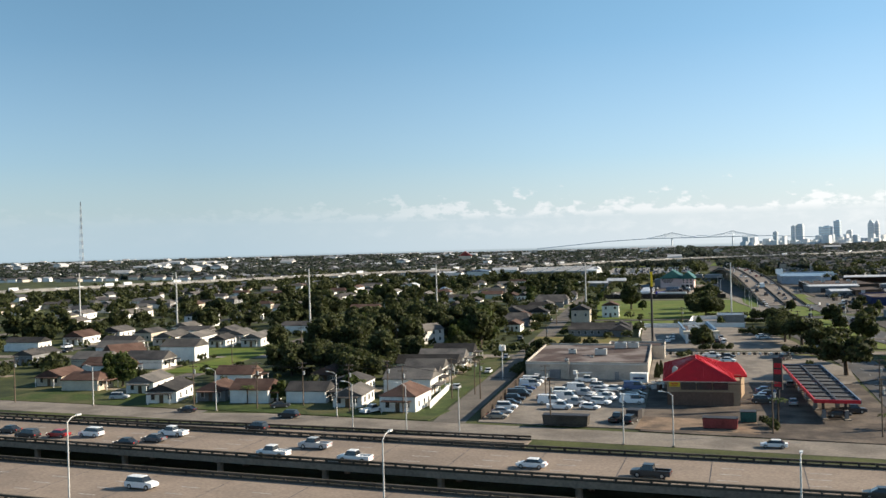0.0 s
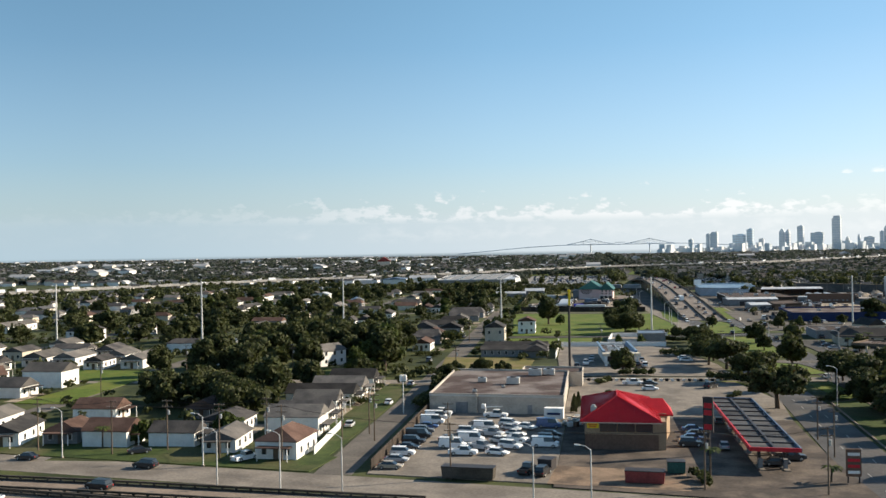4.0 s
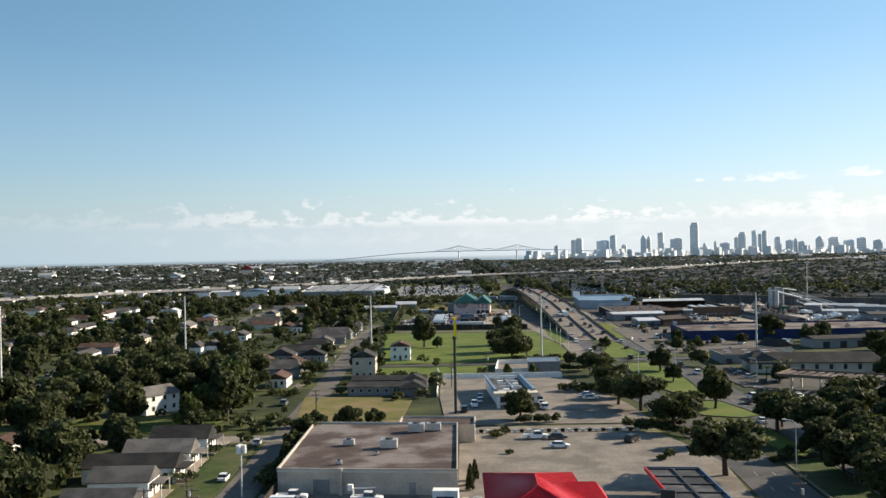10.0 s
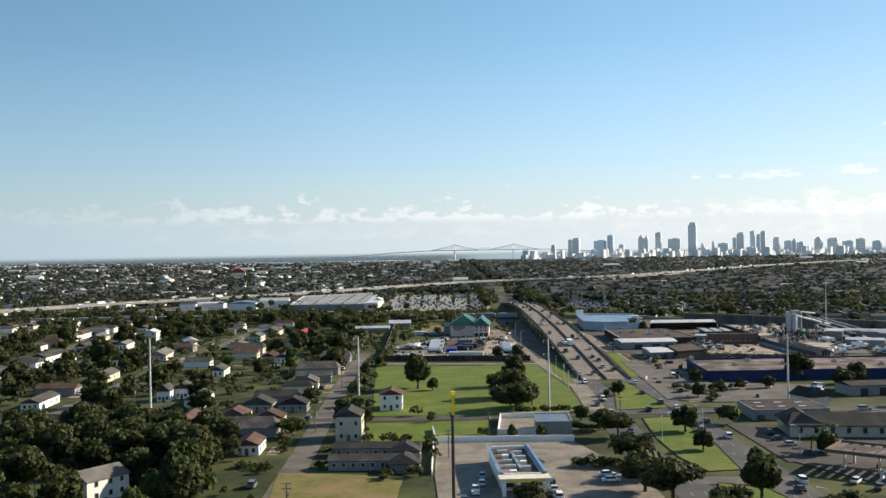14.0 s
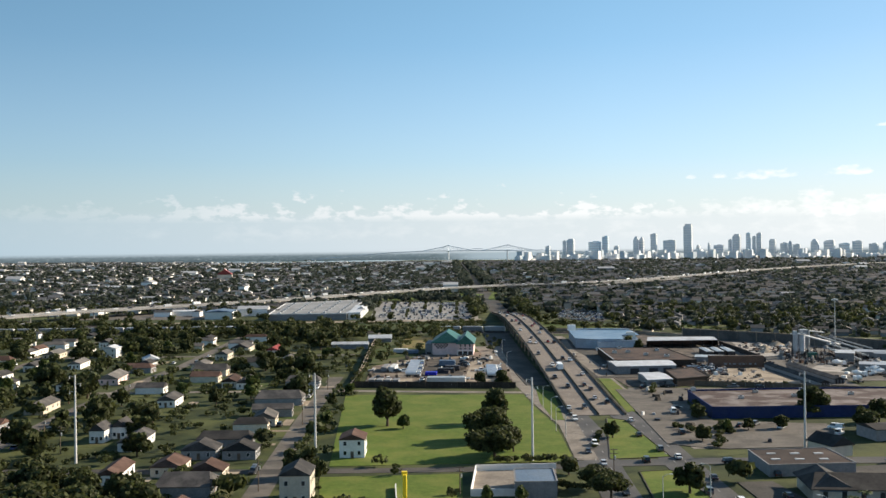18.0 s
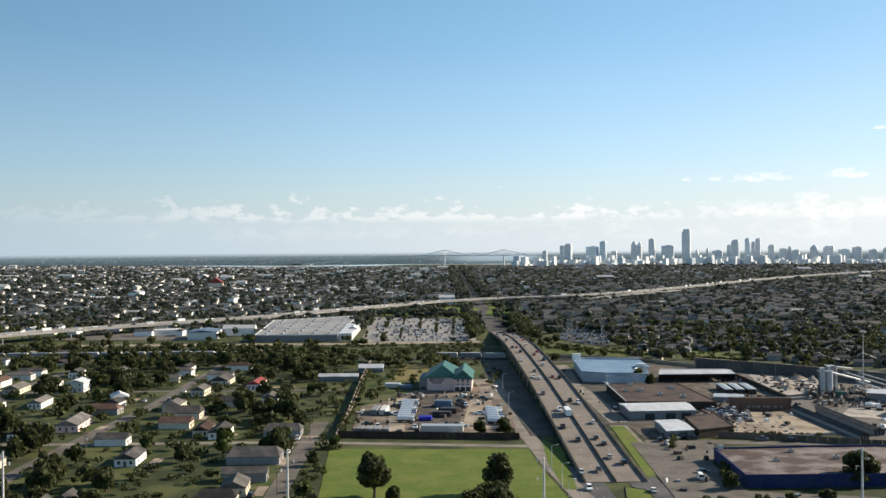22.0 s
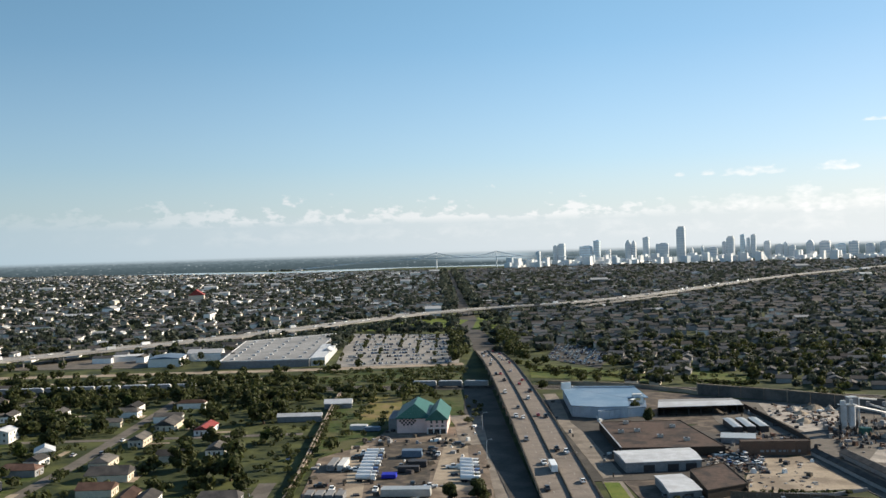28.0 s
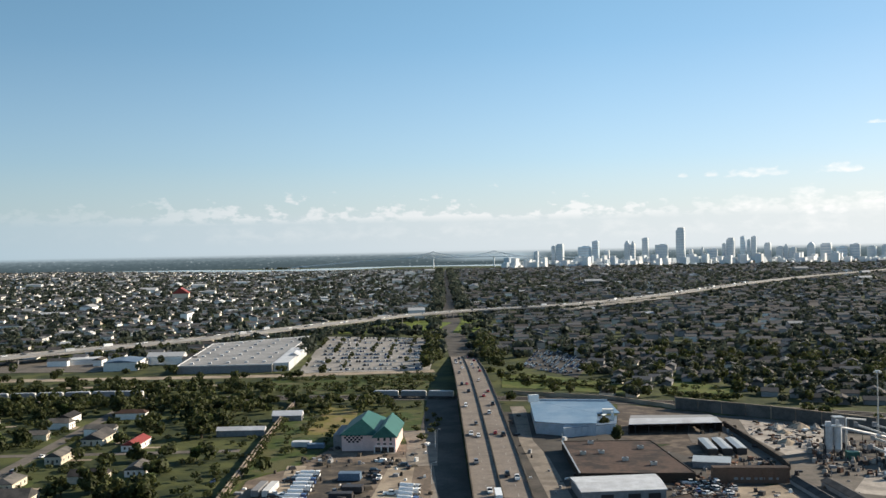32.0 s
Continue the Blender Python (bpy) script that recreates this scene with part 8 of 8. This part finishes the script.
for i in range(44):
    x, y = q.uniform(-68, -2), q.uniform(404, 505)
    park(*q.choice((("sedan", "black"), ("suv", "black"), ("pickup", "white"), ("van", "grey"), ("sedan", "grey"), ("pickup", "black"))), x, y, q.choice((5, 95, 185)), 0.27, "yard vehicles") if abs(x + 48) > 6 and abs(x + 9) > 7 else None
yw = thing("yard_wall", "long pale concrete block wall round a yard", "wall")
for a, b in zip([(-70, 385), (-81, 455), (-100, 555), (-117, 648)], [(-81, 455), (-100, 555), (-117, 648), (-120, 660)]):
    part("panel", Geo().strip([a, b], 0.3, 0, 2.6), DECK, yw)
yf = thing("yard_fence", "dark slatted fence along the front of a yard", "fence")
for i in range(26):
    x = -70 + i * 3.05
    part("slat_panel", Geo().box(x, 388.5 + (x + 70) * 0.06, 0, 3.0, 0.15, 2.9, 3.5), DARKTIMBER, yf)

# ---- poles and street lamps ----
def street_lamp(x, y, h, rz, z=0.0, m=None):
    t = thing("street_lamp", "pale steel street lamp with a short curved arm", "street lamp", x, y, z, rz, "street lamps")
    part("pole", Geo().tube((0, 0, 0), (0, 0, h - 0.6), 0.13, 0.09, 8), m or STEEL, t)
    part("arm", Geo().tube((0, 0, h - 0.7), (0.8, 0, h - 0.15), 0.07, 0.06, 6).tube((0.8, 0, h - 0.15), (1.8, 0, h), 0.06, 0.05, 6), m or STEEL, t)
    part("lamp_head", Geo().box(2.1, 0, h - 0.08, 0.8, 0.32, 0.18), LAMP, t)
    part("base", Geo().box(0, 0, 0, 0.5, 0.5, 0.25), CONCRETE, t)
    return t


for x, y, h, rz, z in ((-20, -141, 12, 90, ZD), (27, -141, 12, 90, ZD), (72.8, -141, 12, 90, ZD), (119, -140.5, 12, 90, ZD), (-66, -141, 12, 90, ZD), (-96, -51.5, 10, 180, 0), (-60, -51, 10, 180, 0), (-28, -51, 10, 180, 0), (-17, -64.5, 10, 180, 0), (-5, -64.3, 10, 180, 0), (39, -65, 10, 180, 0), (48, -64.8, 10, 180, 0), (6.5, -64.5, 10, 180, 0), (91, 44, 10, 180, 0), (100, -4, 10, 180, 0), (92, 91, 10, 180, 0), (32, 287, 9, 0, 0), (36, 274, 9, 0, 0), (77, 198, 9, 180, 0), (64, 185, 9, 0, 0), (101, 172, 8, 180, 0), (29, 310, 9, 0, 0), (24, 340, 9, 0, 0), (-4, 470, 9, 0, 0), (-14, 540, 9, 0, 0)):
    street_lamp(x, y, h, rz, z)


def utility_pole(x, y, h=10.5, rz=10):
    t = thing("utility_pole", "weathered wooden utility pole with crossarms and a transformer", "utility pole", x, y, 0, rz, "wooden utility poles")
    part("pole", Geo().tube((0, 0, 0), (0, 0, h), 0.16, 0.11, 8), TIMBER, t)
    for z in (h - 0.4, h - 1.5):
        g = Geo().box(0, 0.12, z, 2.2, 0.12, 0.14)
        for k in (-0.95, -0.4, 0.4, 0.95):
            g.tube((k, 0.12, z + 0.14), (k, 0.12, z + 0.34), 0.05, n=6, mi=1)
        part("crossarm", g, [TIMBER, GREYWALL], t)
    part("transformer", Geo().tube((0.38, 0, h - 3.0), (0.38, 0, h - 2.1), 0.24, n=10), GALV, t)
    return t


POLES = [(-28, -45, 11), (-15, -44, 11), (-52, -46, 11), (-70, -46, 11), (-43, -40, 10.5), (-24, -33, 10.5), (-12, -22, 10), (-5, -21, 10), (-9, -14, 10), (21, -50.5, 10), (12, -23, 9), (84, 0, 9), (86, -17, 10), (64, -48.5, 10), (83, -47, 11), (11, 192, 8), (-73, 78, 10), (-108, 70, 10), (-121, -52, 12), (-92, 150, 10), (-128, 230, 9), (-102, 150, 10), (4, 157, 8), (-20, 88, 9), (-45, 190, 9), (-64, 290, 9), (-80, 380, 9), (-104, 20, 10), (-122, 120, 10), (-146, 250, 9), (-160, 340, 9), (52, 215, 9), (60, 156, 9)]
for x, y, h in POLES:
    utility_pole(x, y, h)
wire = Geo()
for chain in (((-121, -52, 12), (-70, -46, 11), (-52, -46, 11), (-28, -45, 11), (-15, -44, 11), (21, -50.5, 10), (64, -48.5, 10), (83, -47, 11)), ((-15, -44, 11), (-24, -33, 10.5), (-43, -40, 10.5))):
    for (x0, y0, h0), (x1, y1, h1) in zip(chain, chain[1:]):
        for o in (-0.9, 0.9):
            P = [(x0 + (x1 - x0) * k / 6, y0 + o * 0.3 + (y1 - y0) * k / 6, h0 - 0.2 + (h1 - h0) * k / 6 - 0.9 * (1 - (k / 3 - 1) ** 2)) for k in range(7)]
            for a, b in zip(P, P[1:]):
                wire.tube(a, b, 0.025, n=3)
tagged(wire.ob("overhead_wires", BLACK), "thin black overhead wires between poles", "wire", kind="stuff")
t = thing("transformer_pole", "pale pole with round white transformers at its top", "utility pole", -11, 13.5, 0, 0)
part("pole", Geo().tube((0, 0, 0), (0, 0, 9.6), 0.17, 0.14, 8), STEEL, t)
for a in (0, 2.1, 4.2):
    part("transformer", Geo().tube((math.cos(a) * 0.6, math.sin(a) * 0.6, 8.0), (math.cos(a) * 0.6, math.sin(a) * 0.6, 9.5), 0.42, n=12), WHITE, t)

# ---- fences, hedges, bins ----
fn = thing("lot_fence", "tall weathered board fence beside the van lot", "fence")
for i in range(34):
    f = i / 34
    part("board_panel", Geo().strip([(5.0 - 10.3 * f, -48 + 64 * f), (5.0 - 10.3 * (f + 0.028), -48 + 64 * (f + 0.028))], 0.08, 0, 2.3), DARKTIMBER, fn)
wf = thing("garden_fence", "white board garden fence beside a house", "fence")
for i in range(14):
    f = i / 14
    part("board_panel", Geo().strip([(-11.5 - 7.0 * f, -37 + 30 * f), (-11.5 - 7.0 * (f + 0.066), -37 + 30 * (f + 0.066))], 0.06, 0, 1.7), WHITE, wf)
for x, y, sx, m, lab, rz in ((24, -49.5, 9, BARRIER, "long dark covered trailer behind the fence", 3), (36, -40, 3, DARKSTEEL, "dark flatbed truck loaded with crates", 84), (54, -45.5, 6.4, REDROOF, "dark red rubbish skip", 3), (58.5, -37, 3, GREENMETAL, "green metal rubbish skip by the wall", 8)):
    t = thing("skip_container", lab, "container", x, y, 0.2, rz, "skips")
    part("body", Geo().box(0, 0, 0.15, sx, 2.5, 1.9, top=1.04), m, t)
    part("rim", Geo().box(0, 0, 2.05, sx * 1.05, 2.7, 0.14), DARKSTEEL, t)
    part("skid", Geo().box(0, 0, 0, sx * 0.9, 1.6, 0.15), DARKSTEEL, t)
lf = thing("low_rail", "low black and white post-and-rail barrier by a car park", "barrier")
for i in range(26):
    f = i / 26
    x, y = 21 + 42 * f, 78.5 + 6.2 * f
    part("block", Geo().box(x, y, 0.16, 0.9, 0.5, 0.7, 8), WHITE if i % 2 else BLACK, lf)
    part("rail", Geo().strip([(x, y), (x + 1.62, y + 0.24)], 0.1, 0.5, 0.62), DARKSTEEL, lf)
HED = []
for x0, y0, x1, y1, n, r in ((62, 84, 74, 78, 9, 1.6), (40, 150, 56, 146, 12, 1.9), (32, 92, 42, 95, 8, 1.4), (-13, 66, -9, 20, 26, 1.8), (46, 258, 48, 290, 8, 1.0), (60, 88, 72, 92, 8, 1.6), (-9, 128, -5, 178, 16, 1.3), (16, 232, 36, 236, 10, 1.6), (34, 205, 44, 200, 8, 1.6), (86, 265, 92, 300, 8, 1.6), (-34, 80, -10, 86, 12, 1.7), (64, -46, 62, -40, 4, 1.2), (28, 72, 30, 78, 4, 1.3), (88, 50, 96, 62, 6, 1.4), (33, 55, 34, 55, 1, 1.0), (66, 51, 68, 53, 2, 1.2), (-70, 392, -115, 640, 70, 2.0), (4, 396, -4, 430, 10, 2.0), (74, 300, 80, 290, 5, 1.4), (0, 770, 76, 725, 60, 1.5), (104, 708, 138, 690, 30, 1.8), (94, 414, 133, 416, 14, 1.2), (140, 640, 260, 556, 60, 1.7), (84, 318, 86, 350, 8, 1.8), (72, 401, 70, 380, 6, 1.5), (88, 292, 94, 290, 6, 1.6)):
    for k in range(n):
        f = k / max(n - 1, 1)
        HED.append((x0 + (x1 - x0) * f + q.uniform(-1, 1), y0 + (y1 - y0) * f + q.uniform(-1, 1), r * q.uniform(0.7, 1.3), r * q.uniform(1.1, 2.0)))
far_trees("hedge_shrubs", HED, 19, 0.42, 110, "clipped and ragged dark green hedge shrubs", LEAF)


# ---- palms ----
def palm(x, y, h):
    t = thing("palm_tree", "small palm with a slim trunk and drooping fronds", "palm", x, y, 0, 0, "palms")
    part("trunk", Geo().tube((0, 0, -0.1), (0.1, 0, h), 0.2, 0.15, 8), BARK, t)
    for k in range(14):
        a = k * 2.4
        g = Geo()
        P = [(0.1 + math.cos(a) * d, math.sin(a) * d, h + 0.6 * math.sin(d * 1.1) - 0.22 * d * d * (0.5 + (k % 3) * 0.3)) for d in (0, 0.6, 1.2, 1.8)]
        sx, sy = -math.sin(a) * 0.22, math.cos(a) * 0.22
        for p0, p1 in zip(P, P[1:]):
            g.add([(p0[0] - sx, p0[1] - sy, p0[2] - 0.1), p0, p1, (p1[0] - sx, p1[1] - sy, p1[2] - 0.1)], [(0, 1, 2, 3)])
            g.add([(p0[0] + sx, p0[1] + sy, p0[2] - 0.1), p0, p1, (p1[0] + sx, p1[1] + sy, p1[2] - 0.1)], [(3, 2, 1, 0)])
        part("frond", g, LEAF_B, t)


for x, y, h in ((64.5, -42, 5.5), (-58, -41, 4.2), (-36, -24, 4), (108, 178, 6), (104, 172, 5), (112, 184, 6), (84, -38, 2.5)):
    palm(x, y, h)

# ---- far parked cars and car-park trees, joined ----
g = Geo()
for i in range(470):
    if i < 300:
        u, v = q.random(), q.randrange(11) / 11 + 0.04
        A, B, C, D = (Vector(p) for p in LOTS["store_car_park"][0])
        p = (A + (B - A) * (0.08 + 0.86 * u)) * (1 - v) + (D + (C - D) * (0.08 + 0.86 * u)) * v
        x, y, z = p.x, p.y, 0.25
    else:
        u, v = q.randrange(12) / 11, q.random()
        A, B, C, D = (Vector(p) for p in LOTS["car_auction_lot"][0])
        p = (A + (B - A) * (0.06 + 0.88 * u)) * (1 - v) + (D + (C - D) * (0.06 + 0.88 * u)) * v
        x, y, z = p.x, p.y, 0.25
    c = q.choice((0, 0, 1, 2, 3))
    g.box(x, y, z + 0.3, 1.8, 4.5, 0.65, TURN, c).box(x, y - 0.2, z + 0.95, 1.5, 2.4, 0.5, TURN, 4, 0.8)
    g.box(x, y, z, 1.6, 3.6, 0.3, TURN, 2)
me = g.mesh("parked_cars", [PAINTS["white"], PAINTS["silver"], PAINTS["black"], PAINTS["blue"], CARGLASS])
tagged(new("parked_cars", me), "many small parked cars far off", "cars", kind="stuff")
pts = []
for i in range(60):
    u, v = q.randrange(7) / 6.5 + 0.03, q.random()
    A, B, C, D = (Vector(p) for p in LOTS["store_car_park"][0])
    p = (A + (B - A) * u) * (1 - v) + (D + (C - D) * u) * v
    pts.append((p.x, p.y, q.uniform(1.4, 2.8), q.uniform(3, 6)))
far_trees("car_park_trees", pts, 23, 0.6, 80, "small dark trees in a car park", LEAF)

# ---- road markings and slab joints ----
def dashes(key, pts, off, z, dash, gap, w=0.12, y0=None, y1=None):
    g = Geo()
    total = sum(math.dist(a[:2], b[:2]) for a, b in zip(pts, pts[1:]))
    d = 0.0
    while d + dash < total:
        a, b = on_line([p[:2] for p in pts], d), on_line([p[:2] for p in pts], d + dash)
        if a and b:
            r = radians(a[2])
            nx, ny = -math.sin(r) * off, math.cos(r) * off
            za = z(a[1]) if callable(z) else z
            zb = z(b[1]) if callable(z) else z
            g.strip([(a[0] + nx, a[1] + ny, za), (b[0] + nx, b[1] + ny, zb)], w, 0.0, 0.012)
        d += dash + gap
    tagged(g.ob("trim_marking_" + key, PAINT), "worn white lane markings", "road marking", kind="structure")


FARM = [(-420, -96), (-90, -98.5), (30, -99.5), (120, -98.5), (420, -91)]
NEARM = [(-420, -131.5), (-60, -131), (60, -131), (420, -125)]
for i, (pts, off) in enumerate(((FARM, -3.8), (FARM, 0.0), (FARM, 3.8), (NEARM, -4.0), (NEARM, -0.2), (NEARM, 3.6))):
    dashes(f"motorway_{i}", pts, off, ZD, 3.0, 9.0)
DK = [(deck_x(y), y) for y in range(330, 916, 15)]
for i, off in enumerate((-5.6, 5.4)):
    dashes(f"overpass_{i}", DK, off, lambda y: deck_z(y) + 0.03, 3.0, 9.0, 0.1)
for i, k in enumerate(("avenue_west", "avenue_east")):
    for j, off in enumerate((-1.7, 1.7)):
        dashes(f"{k}_{j}", ROADS[k][0], off, 0.15, 3.0, 9.0, 0.1)
jo = Geo()
for k in range(24):
    x = -150 + k * 13
    jo.strip([(x, -91.0), (x + 1.5, -107.5)], 0.06, ZD, ZD + 0.006)
    jo.strip([(x, -121.5), (x + 1.5, -140.5)], 0.06, ZD, ZD + 0.006)
for k in range(36):
    y = 360 + k * 15
    jo.add([(deck_x(y) - 10.3, y, deck_z(y) + 0.06), (deck_x(y) + 10.3, y, deck_z(y) + 0.06), (deck_x(y) + 10.3, y + 0.2, deck_z(y) + 0.06), (deck_x(y) - 10.3, y + 0.2, deck_z(y) + 0.06)], [(0, 1, 2, 3)])
tagged(jo.ob("trim_deck_joints", DARKSTEEL), "dark joints across the concrete decks", "joint", kind="structure")
# kerbs round the grass plots
for k in ("median_north", "median_south", "median_corner", "median_east"):
    poly = LAWNS[k][0]
    tagged(Geo().strip(poly + poly[:1], 0.16, 0.0, 0.27).ob("trim_kerb_" + k, DECK if k == "median_east" else BARRIER), "low concrete kerb round a grass plot", "kerb", kind="structure")

# trucks and cars in the works yards
for x, y, k, c, rz in ((102, 470, "sedan", "black", 20), (105, 470, "suv", "silver", 20), (109, 464, "sedan", "white", 15), (101, 476, "pickup", "black", 20), (106, 478, "van", "white", 100), (98, 466, "sedan", "blue", 95), (120, 402, "suv", "black", 8), (108, 403, "pickup", "grey", 8), (131, 301, "van", "white", 150), (72, 402, "sedan", "white", 10), (76, 404, "suv", "black", 10), (80, 402, "pickup", "black", 8), (68, 408, "sedan", "grey", 98), (66, 396, "suv", "black", 98), (78, 340, "sedan", "black", 10), (76, 330, "van", "white", 96), (98, 302, "sedan", "black", 60), (104, 306, "suv", "grey", 60), (112, 300, "sedan", "white", 60), (76, 286, "suv", "black", 98)):
    park(k, c, x, y, rz, 0.26, "works yard vehicles")
qq = random.Random(2)
for i in range(12):
    x, y = 166 + qq.uniform(0, 30), 420 + i * 6.5
    tk = thing("mixer_truck", "white concrete mixer truck in a works yard", "truck", x, y, 0.2, qq.choice((10, 100, 190)), "mixer trucks")
    part("cab", Geo().box(3.0, 0, 0.6, 1.9, 2.3, 2.1, top=0.92), PAINTS["white"], tk)
    part("windscreen", Geo().box(3.8, 0, 1.7, 0.5, 2.0, 0.8), CARGLASS, tk)
    part("drum", Geo().tube((-3.2, 0, 2.7), (-0.8, 0, 2.3), 0.6, 1.3, 12).tube((-0.8, 0, 2.3), (1.4, 0, 2.0), 1.3, 0.8, 12), PAINTS["white" if i % 3 else "grey"], tk)
    part("chassis", Geo().box(-0.3, 0, 0.5, 7.6, 1.2, 0.4), DARKSTEEL, tk)
    for sx in (-2.6, -1.4, 2.9):
        for sd in (-1, 1):
            part("wheel", Geo().tube((sx, sd * 0.85, 0.5), (sx, sd * 1.15, 0.5), 0.5, n=10), BLACK, tk)
